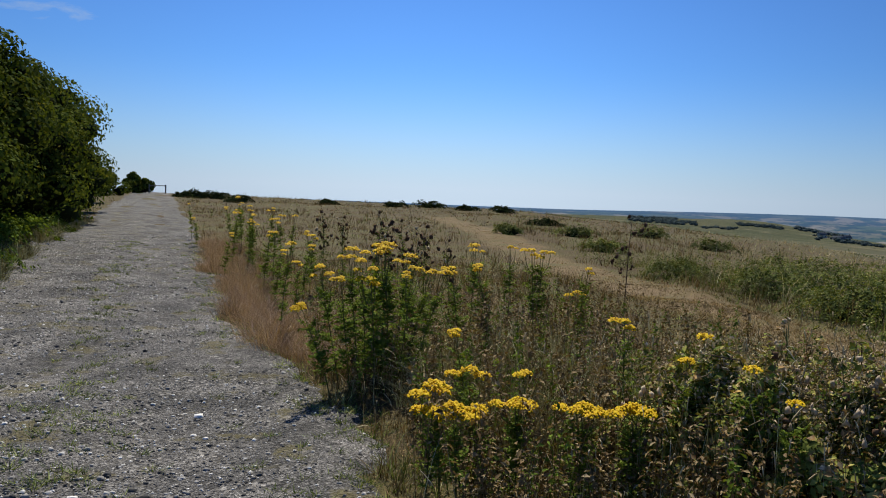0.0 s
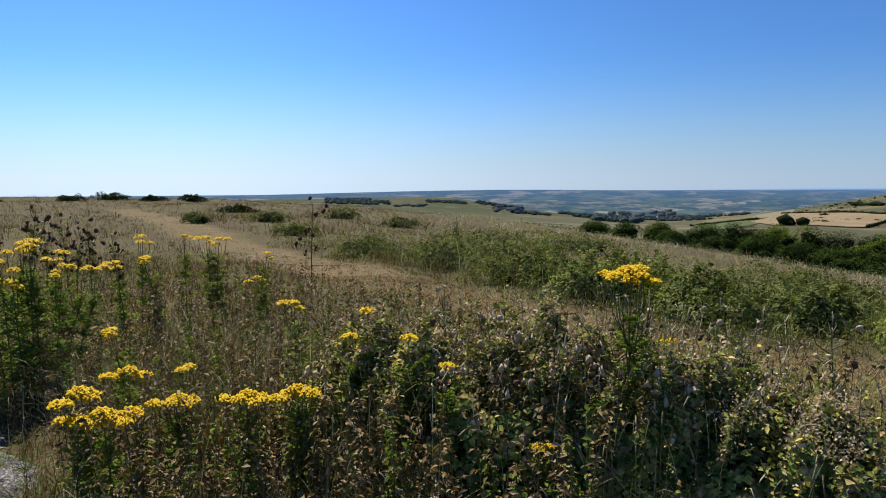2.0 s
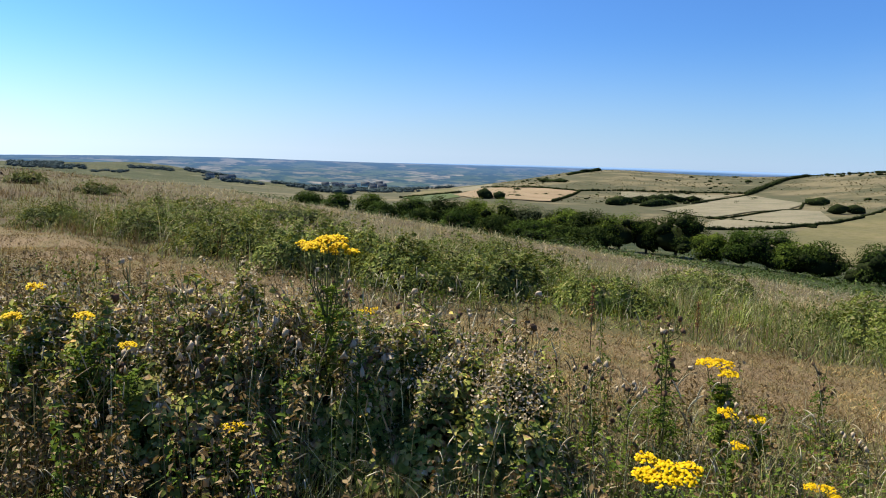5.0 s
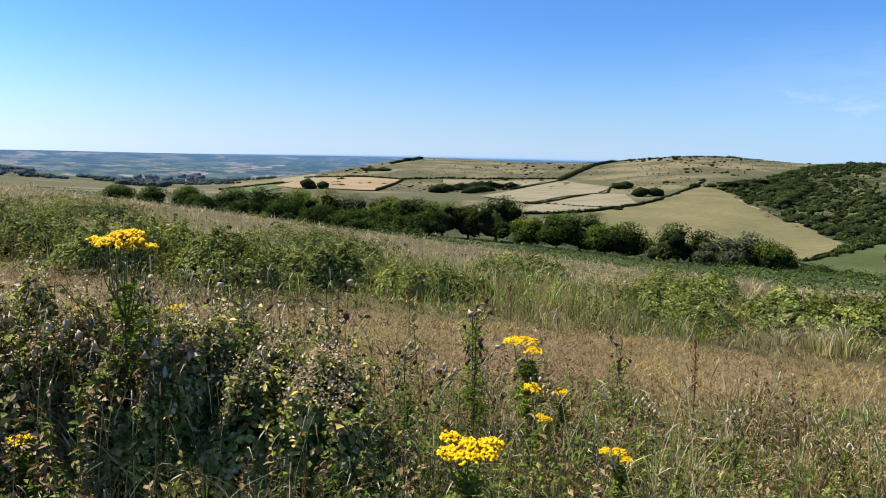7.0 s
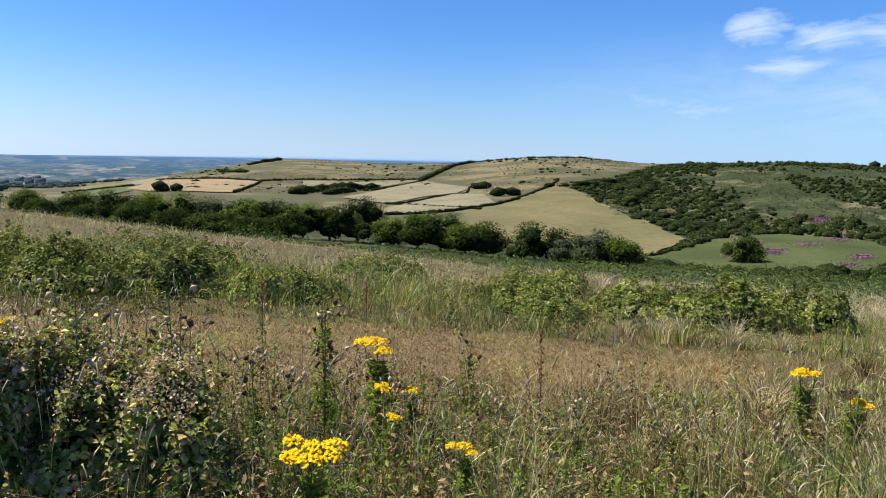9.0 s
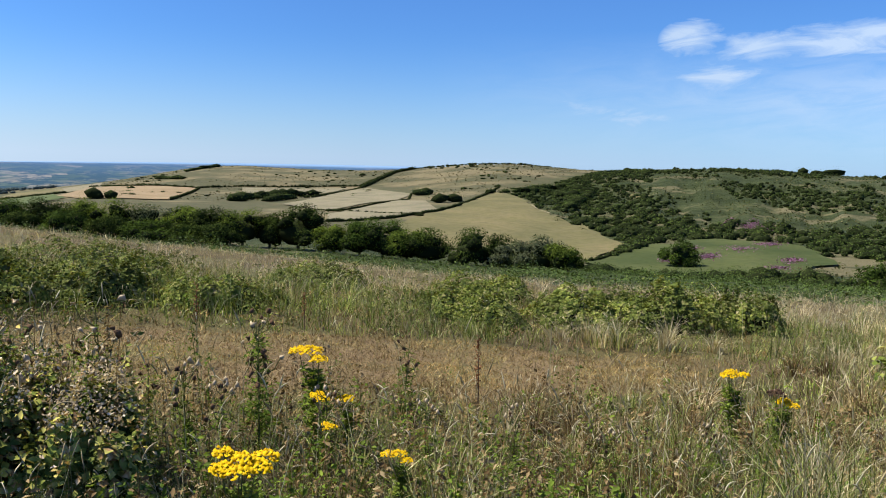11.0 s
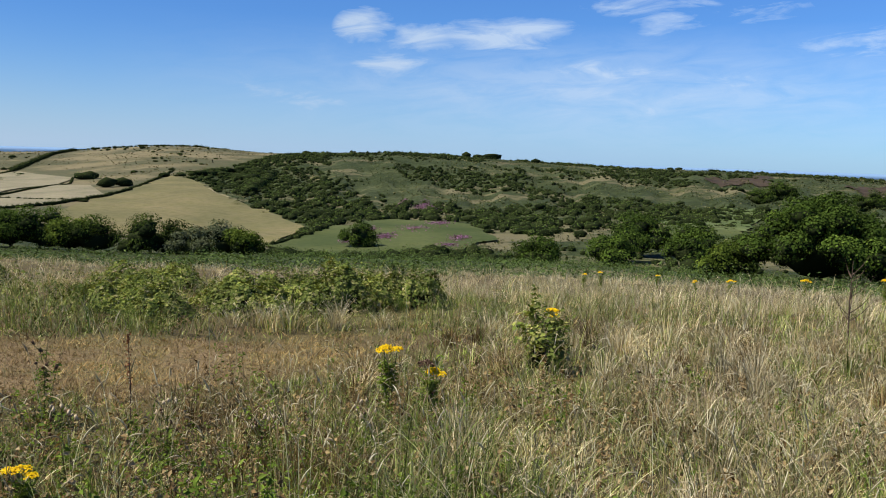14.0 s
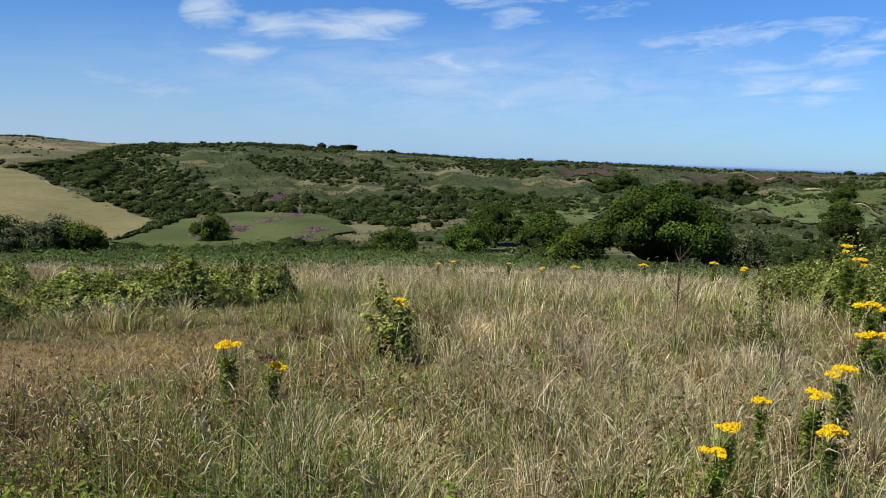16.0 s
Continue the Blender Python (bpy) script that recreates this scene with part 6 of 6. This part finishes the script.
soups = {k: Soup() for k in ("straw", "green", "bent", "turf", "ears", "pale")}
for count, r0, r1, az0, az1, w, segs, per, spread in ((88000, 3.2, 8, -30, 130, 0.0046, 3, 14, 0.05), (92000, 8, 20, -28, 128, 0.0064, 2, 10, 0.08), (52000, 20, 48, -24, 128, 0.012, 2, 7, 0.14), (45000, 45, 120, -22, 60, 0.035, 1, 6, 0.3),
                                                     (14000, 2.5, 16, -180, -30, 0.012, 1, 12, 0.1), (6000, 1.0, 14, 130, 180, 0.012, 1, 12, 0.1)):
    x, y, way, vigour, luck = sow(count, r0, r1, az0, az1, per, spread)
    z = height(x, y)
    worn = beaten(x, y)
    tall = np.clip(tallness(x, y), 0.06, 0.5) * np.clip(vigour, 0.35, 1.7)
    h = tall * rng.uniform(0.5, 1.2, len(x)) * (1 - 0.7 * worn) * np.clip(0.35 - track_in(x, y) * 0.9, 0.35, 1)
    wd = w * rng.uniform(0.6, 1.5, len(x))
    low = worn > 0.4 + 0.2 * wobble(x, y, 5.0, 2.0)
    bear, away = np.degrees(np.arctan2(x, y)), np.hypot(x, y)
    edge_dry = luck < np.maximum(0.9 * step(13, 20, away) * step(14, 26, bear), 0.45 * step(90, 106, bear) * step(3, 6, away) + 0.3 * step(88, 100, bear) * (wobble(x, y, 0.8, 4.0) > 0.2))
    for key, sel in zip(("straw", "green", "bent", "pale"), (*split(x, y, luck), edge_dry)):
        sel = sel & ~low & (edge_dry if key == "pale" else ~edge_dry)
        blades(soups[key], x[sel], y[sel], z[sel], h[sel], wd[sel], rng, segs, 0.75, 0.0, None, way[sel])
    blades(soups["turf"], x[low], y[low], z[low], np.minimum(h[low] * 0.7 + 0.02, 0.10), wd[low], rng, 1, 1.2)
    # thin stalks that stand above the rest, some with drooping ears
    if r1 <= 48 and az0 > -100 and az0 < 100:
        n = int(len(x) * (0.03 if r1 <= 8 else 0.035))
        k = rng.choice(np.flatnonzero(~low), n)
        blades(soups["straw"], x[k], y[k], z[k], np.clip(tall[k] * rng.uniform(1.0, 1.8, n), 0.12, 0.6), w * 0.6 * np.ones(n), rng, 3, 0.35, 0.6, soups["ears"])
# airy panicles of bent grass
sprays = Soup()
for count, r0, r1, each, size in ((7000, 3.4, 8, 7, 0.0065), (4000, 8, 22, 4, 0.012), (2600, 20, 48, 4, 0.026)):
    x, y, way, vigour, luck = sow(count, r0, r1, -18, 128, 2, 0.3)
    keep = beaten(x, y) < 0.1
    x, y = x[keep], y[keep]
    hh = np.clip(tallness(x, y), 0.1, 0.6) * rng.uniform(0.9, 1.5, len(x))
    fuzz(sprays, np.stack([x, y, height(x, y) + hh], 1), 0.018 + 0.03 * (r0 > 5), each, size, rng)
tagged(part("bent_panicles", sprays, fuzz_mat), "airy pinkish panicles of bent grass", "grass", kind="stuff")
# big drooping ears of cocksfoot near at hand
x, y, way, vigour, luck = sow(1100, 3.5, 9, 8, 126, 2, 0.25)
keep = beaten(x, y) < 0.7
x, y = x[keep], y[keep]
hh = np.clip(tallness(x, y) * rng.uniform(1.1, 2.0, len(x)), 0.14, 0.58)
blades(soups["straw"], x, y, height(x, y), hh, 0.0032 * np.ones(len(x)), rng, 3, 0.3, 1.0, soups["ears"])
big = rng.random(len(x)) < 0.4
blades(soups["straw"], x[big], y[big], height(x[big], y[big]), hh[big] * 1.05, 0.0035 * np.ones(big.sum()), rng, 3, 0.5, 1.0, soups["ears"])
# upright dry stalks in and before the bramble
x, y = rng.normal(2.45, 0.8, 620), rng.normal(3.95, 0.45, 620)
keep = (np.hypot(x - 0.45, y) > 3.9) & (track_in(x, y) < -0.3)
x, y = x[keep], y[keep]
blades(soups["straw"], x, y, height(x, y), rng.uniform(0.4, 0.92, len(x)), 0.0055 * np.ones(len(x)), rng, 3, 0.22, 0.8, soups["ears"])
# short thatch under it all
for count, r0, r1, w, hh in ((58000, 3.2, 9, 0.007, 0.06), (65000, 9, 22, 0.013, 0.08)):
    x, y, way, vigour, luck = sow(count, r0, r1, -30, 130, 8, 0.09)
    worn = beaten(x, y)
    h = hh * rng.uniform(0.5, 1.6, len(x)) * (1 - 0.65 * worn)
    for key, sel in (("turf", (luck < 0.6) | (worn > 0.5)), ("green", (luck >= 0.6) & (worn <= 0.5))):
        blades(soups[key], x[sel], y[sel], height(x[sel], y[sel]), h[sel], w * rng.uniform(0.7, 1.4, sel.sum()), rng, 1, 1.3)
# fine short grass of the trodden strip
x, y, way, vigour, luck = sow(120000, 4.0, 15, 12, 84, 6, 0.06)
keep = beaten(x, y) > 0.25
x, y = x[keep], y[keep]
blades(soups["turf"], x, y, height(x, y), rng.gamma(3.0, 0.014, len(x)) + 0.01, 0.006 * rng.uniform(0.6, 1.4, len(x)), rng, 1, 1.2)
for key, name, label, m in (("straw", "dry_grass", "long straw-coloured dry grass", straw), ("green", "green_grass", "greener grass among the dry stalks", green_grass), ("bent", "bent_grass", "fine pinkish bent grass on the verge", bent_grass),
                            ("pale", "field_grass", "pale pinkish dry grass of the open field", pale_grass), ("turf", "trodden_turf", "short brown trodden grass of a footpath", turf_grass), ("ears", "grass_ears", "pale seeding ears of grass", seed_mat)):
    tagged(part(name, soups[key], m), label, "grass", kind="stuff")

# leafy herbs and weeds among the near grass: thin stems with small leaves
weeds, dry_herbs = Soup(), Soup()
for _ in range(2500):
    thick = rng.random() < 0.6
    az, r = (radians(rng.uniform(-9, 34)), rng.uniform(3.6, 10.5)) if thick else (radians(rng.uniform(10, 128)), math.sqrt(rng.uniform(3.5**2, 7.6**2)))
    x, y = r * math.sin(az), r * math.cos(az)
    if float(track_in(np.array(x), np.array(y))) > -0.2 or float(beaten(np.array(x), np.array(y))) > 0.05 or (thick and -3.2 < float(off_strip(np.array(x), np.array(y))) < 0):
        continue
    soup = weeds if rng.random() < 0.22 else dry_herbs
    tall = rng.uniform(0.25, 0.72) if thick else rng.uniform(0.12, 0.42)
    k = int(tall * rng.uniform(50, 110))
    q = rng.uniform(0.15, 1.0, k)
    lean = rng.normal(0, 0.16, 2)
    base = float(height(x, y))
    a = rng.uniform(0, 2 * np.pi, k)
    out = rng.uniform(0.01, 0.05, k) * (1.2 - 0.6 * q)
    p = np.stack([x + lean[0] * tall * q + np.cos(a) * out, y + lean[1] * tall * q + np.sin(a) * out, base + tall * q], 1)
    cards(soup, p, np.stack([np.cos(a) * 0.6, np.sin(a) * 0.6, np.ones(k)], 1) + rng.normal(0, 0.4, (k, 3)), rng.uniform(0.016, 0.05, k), rng, 0.5, 0.3)
    tube(soup, [(x, y, base), (x + lean[0] * tall * 0.5, y + lean[1] * tall * 0.5, base + tall * 0.5), (x + lean[0] * tall, y + lean[1] * tall, base + tall)], [0.003, 0.0025, 0.0015], 3)
# leafy growth in the belt beyond the trodden strip
belt_herbs = Soup()
for _ in range(7000):
    az, r = radians(rng.uniform(7, 72)), math.sqrt(rng.uniform(8.0**2, 27.0**2))
    x, y = r * math.sin(az), r * math.cos(az)
    off = float(off_strip(np.array(x), np.array(y)))
    if not 0.15 < off < 5.0 or rng.random() > 0.40 + 0.9 * float(wobble(np.array(x), np.array(y), 1.1, 3.0)) - 0.07 * off:
        continue
    tall = rng.uniform(0.22, 0.62) * (1.0 + 0.25 * float(wobble(np.array(x), np.array(y), 2.3, 1.0)))
    k = int(tall * rng.uniform(45, 85))
    q, a, lean = rng.uniform(0.1, 1.0, k), rng.uniform(0, 2 * np.pi, k), rng.normal(0, 0.16, 2)
    out = rng.uniform(0.02, 0.12, k) * (1.2 - 0.7 * q)
    p = np.stack([x + lean[0] * tall * q + np.cos(a) * out, y + lean[1] * tall * q + np.sin(a) * out, float(height(x, y)) + tall * q], 1)
    cards(belt_herbs, p, np.stack([np.cos(a) * 0.6, np.sin(a) * 0.6, np.ones(k)], 1) + rng.normal(0, 0.4, (k, 3)), rng.uniform(0.024, 0.06, k), rng, 0.5, 0.3)
tagged(part("undergrowth", belt_herbs, bracken_mat), "leafy green herbs and bramble shoots in grass", "undergrowth", kind="stuff")
# pinkish hay tufts hanging over the track's edge
k = 520
yy = rng.uniform(7.4, 22, k)
xx = np.interp(yy, TRACK_Y, TRACK_R) + rng.gamma(1.6, 0.26, k) - 0.12 + 0.2 * wobble(yy, yy, 2.0, 1.0)
own = np.repeat(np.arange(k), 46)
a, q = rng.uniform(0, 2 * np.pi, len(own)), np.abs(rng.normal(0, 0.09, len(own)))
x, y = xx[own] + np.cos(a) * q, yy[own] + np.sin(a) * q
hh = rng.gamma(4.0, 0.058, k)[own] * rng.uniform(0.6, 1.1, len(own))
hay = blades(Soup(), x, y, height(x, y), hh, 0.0045 * np.ones(len(own)), rng, 2, 1.3, 0.0, None, a)
fuzz(hay, np.stack([xx + rng.normal(0, 0.1, k), yy + rng.normal(0, 0.1, k), height(xx, yy) + rng.uniform(0.14, 0.34, k)], 1), 0.09, 26, 0.010, rng)
# arching dry tussocks between the ragwort, and rough grass at the hedge's foot
k = 300
yy = np.concatenate([rng.uniform(4.9, 8.6, k), rng.uniform(9.5, 34, k)])
xx = np.concatenate([rng.uniform(0.15, 1.9, k) - 0.28 * (yy[:k] - 5), np.interp(yy[k:], TRACK_Y, TRACK_L) + 0.35 - rng.gamma(1.8, 0.3, k)])
own = np.repeat(np.arange(2 * k), 40)
a, q = rng.uniform(0, 2 * np.pi, len(own)), np.abs(rng.normal(0, 0.06, len(own)))
x, y = xx[own] + np.cos(a) * q, yy[own] + np.sin(a) * q
hh = np.concatenate([rng.gamma(7.0, 0.055, k), rng.gamma(4.0, 0.06, k)])[own] * rng.uniform(0.6, 1.1, len(own))
tussocks = Soup()
blades(tussocks, x, y, height(x, y), hh, np.where(own < k, 0.0045, 0.009), rng, 3, 0.8, 0.0, None, a)
tagged(part("tussocks", tussocks, straw), "arching straw-coloured tussocks of rough dry grass", "grass", kind="stuff")
tagged(part("hay_tufts", hay, hay_mat), "pinkish brown hay tufts along the track edge", "grass", kind="stuff")
# low tufts and moss that creep onto the gravel
k = 760
yy = 4.2 + 18 * rng.random(k) ** 1.4
side = rng.random(k)
lo, hi = np.interp(yy, TRACK_Y, TRACK_L), np.interp(yy, TRACK_Y, TRACK_R)
xx = np.where(side < 0.55, hi + 0.1 - rng.gamma(1.3, 0.22, k), np.where(side < 0.7, lo + rng.gamma(1.3, 0.15, k), lo + (hi - lo) * rng.normal(0.52, 0.06, k)))
own = np.repeat(np.arange(k), 26)
a, q = rng.uniform(0, 2 * np.pi, len(own)), np.abs(rng.normal(0, 0.045, len(own)))
x, y = xx[own] + np.cos(a) * q, yy[own] + np.sin(a) * q
sprigs = blades(Soup(), x, y, track_top(x, y), rng.uniform(0.015, 0.06, len(own)), 0.006 * np.ones(len(own)), rng, 1, 1.4, 0.0, None, a)
tagged(part("track_tufts", sprigs, green_grass), "small green grass tufts creeping onto the gravel", "grass", kind="stuff")
# taller herbs and dry stalks standing in and before the bramble
for _ in range(380):
    x, y = rng.normal(2.3, 0.8), rng.normal(3.7, 0.6)
    if math.hypot(x, y) < 4.3 or float(track_in(np.array(x), np.array(y))) > -0.2:
        continue
    soup, tall = (weeds if rng.random() < 0.4 else dry_herbs), rng.uniform(0.45, 0.95)
    k, lean, base = int(tall * rng.uniform(35, 80)), rng.normal(0, 0.14, 2), float(height(x, y))
    q, a = rng.uniform(0.3, 1.0, k), rng.uniform(0, 2 * np.pi, k)
    out = rng.uniform(0.008, 0.045, k) * (1.2 - 0.6 * q)
    p = np.stack([x + lean[0] * tall * q + np.cos(a) * out, y + lean[1] * tall * q + np.sin(a) * out, base + tall * q], 1)
    cards(soup, p, np.stack([np.cos(a) * 0.6, np.sin(a) * 0.6, np.ones(k)], 1) + rng.normal(0, 0.4, (k, 3)), rng.uniform(0.014, 0.04, k), rng, 0.5, 0.3)
    tube(soup, [(x, y, base), (x + lean[0] * tall * 0.5, y + lean[1] * tall * 0.5, base + tall * 0.5), (x + lean[0] * tall, y + lean[1] * tall, base + tall)], [0.003, 0.0025, 0.0015], 3)
# green undergrowth at the foot of the long grass near at hand
for _ in range(380):
    az, r = radians(rng.uniform(44, 96)), 3.6 + rng.gamma(1.5, 0.8)
    x, y = r * math.sin(az), r * math.cos(az)
    tall, base = rng.uniform(0.08, 0.36), float(height(x, y))
    k = int(8 + tall * 60)
    p = np.stack([x + rng.normal(0, 0.05, k), y + rng.normal(0, 0.05, k), base + tall * rng.uniform(0.1, 1.0, k)], 1)
    cards(weeds, p, np.array([0, 0, 1.0]) + rng.normal(0, 0.5, (k, 3)), rng.uniform(0.016, 0.045, k), rng, 0.5, 0.3)
tagged(part("weeds", weeds, herb_mat), "small leafy green weeds in the grass", "weeds", kind="stuff")
tagged(part("dry_herbs", dry_herbs, seed_herb), "dry brownish herb stalks gone to seed", "weeds", kind="stuff")

# grass stalks that grow up through the bramble
n = 2000
x, y = rng.normal(2.4, 0.85, n), rng.normal(4.1, 0.6, n)
k = np.hypot(x, y) > 4.5
x, y = x[k], y[k]
stalks, tops = Soup(), Soup()
blades(stalks, x, y, height(x, y), rng.uniform(0.45, 0.95, len(x)), 0.004 * np.ones(len(x)), rng, 3, 0.3, 0.6, tops)
tagged(part("tall_grass", stalks, straw), "tall dry grass stalks growing through bramble", "grass", kind="stuff")
tagged(part("tall_grass_ears", tops, seed_mat), "pale ears of tall grass above bramble", "grass", kind="stuff")

# tussocks that stand out of the field grass: some straw, some reddish brown
def tussocks(count, az0, az1, r0, r1):
    soup, tops = Soup(), Soup()
    for _ in range(count):
        az, r = radians(rng.uniform(az0, az1)), math.sqrt(rng.uniform(r0**2, r1**2))
        cx, cy = r * math.sin(az), r * math.cos(az)
        if float(beaten(np.array(cx), np.array(cy))) > 0.05 or -3.5 < float(off_strip(np.array(cx), np.array(cy))) < 0.3 and az < 1.35:
            continue
        k, wide = int(rng.uniform(50, 120)), rng.uniform(0.04, 0.12)
        a, q = rng.uniform(0, 2 * np.pi, k), np.abs(rng.normal(0, 1, k))
        x, y = cx + np.cos(a) * q * wide, cy + np.sin(a) * q * wide
        blades(soup, x, y, height(x, y), rng.uniform(0.6, 1.1, k) * rng.uniform(0.25, 0.48), 0.0045 * rng.uniform(0.7, 1.5, k) * max(1.0, r / 7), rng, 3, 0.5, 0.3, tops, a)
    return soup, tops


for m, tint, count in ((pale_grass, "pale straw", 60), (bent_grass, "reddish brown", 60), (green_grass, "green", 26)):
    soup, tops = tussocks(count, 72, 128, 4.0, 12)
    tagged(part("grass_tussock", soup, m), tint + " grass tussocks standing out of the field", "grass", kind="stuff")
    tagged(part("tussock_ears", tops, seed_mat), "pale seeding ears above the tussocks", "grass", kind="stuff")

# cocksfoot and cat's-tail: curved pale heads on long stalks
heads, stalks = Soup(), Soup()
for _ in range(560):
    az, r = radians(rng.uniform(18, 126)), 3.7 + rng.gamma(1.6, 1.3)
    x, y = r * math.sin(az), r * math.cos(az)
    if float(beaten(np.array(x), np.array(y))) > 0.75:
        continue
    h, a, L, bow = rng.uniform(0.3, 0.68), rng.uniform(0, 2 * np.pi), rng.uniform(0.07, 0.15), rng.gamma(1.5, 0.25)
    d, b = np.array([math.cos(a), math.sin(a), 0.0]), np.array([x, y, float(height(x, y))])
    lean = rng.uniform(0.03, 0.22)
    top = b + d * h * lean + [0, 0, h]
    tube(stalks, [b, b + d * h * lean * 0.3 + [0, 0, h * 0.55], top], [0.0016, 0.0014, 0.0011], 3)
    path = [top + d * L * (q * 0.35 + bow * 0.45 * q * q) + np.array([0, 0, 1.0]) * L * (q * 0.9 - bow * 0.62 * q * q) for q in np.linspace(0, 1, 6)]
    tube(heads, path, np.array([0.3, 0.9, 1.0, 0.95, 0.7, 0.15]) * rng.uniform(0.0022, 0.0045), 5)
tagged(part("grass_heads", heads, seed_mat), "curved cream seed heads of tall grass", "grass", kind="stuff")
tagged(part("grass_stalks", stalks, straw), "thin dry stalks under curved seed heads", "grass", kind="stuff")

# loose flints on the track
n = 32000
y = 4.2 + 22 * rng.random(n) ** 1.8
lo, hi = np.interp(y, TRACK_Y, TRACK_L), np.interp(y, TRACK_Y, TRACK_R)
x = lo + (hi - lo) * rng.random(n)
rough = wobble(x, y, 1.1, 2.0) + 0.6 * wobble(x, y, 3.2, 5.0) + rng.normal(0, 0.5, n)
x, y = x[rough > -0.4], y[rough > -0.4]   # the stones lie in drifts
n = len(x)
s = rng.gamma(1.5, 0.0036, n) + 0.0035
z = track_top(x, y) + 0.1 * s
v0 = np.array([(1, 0, -0.3), (-0.5, 0.87, -0.3), (-0.5, -0.87, -0.3), (0.5, 0.6, 0.5), (-0.8, 0.0, 0.5), (0.5, -0.6, 0.5)])
t0 = np.array([(3, 4, 5), (0, 3, 5), (0, 1, 3), (1, 4, 3), (1, 2, 4), (2, 5, 4), (2, 0, 5)])
turn = rng.uniform(0, 2 * np.pi, n)
vv = v0[None] * rng.uniform(0.7, 1.3, (n, 6, 3)) * s[:, None, None] * [1, 1, 0.7]
vx = vv[..., 0] * np.cos(turn)[:, None] - vv[..., 1] * np.sin(turn)[:, None] + x[:, None]
vy = vv[..., 0] * np.sin(turn)[:, None] + vv[..., 1] * np.cos(turn)[:, None] + y[:, None]
stones = Soup().add(np.stack([vx, vy, vv[..., 2] + z[:, None]], -1), np.arange(n)[:, None, None] * 6 + t0[None])
tagged(part("flints", stones, stone_mat), "loose grey and white flint chips on the track", "stones", kind="stuff")
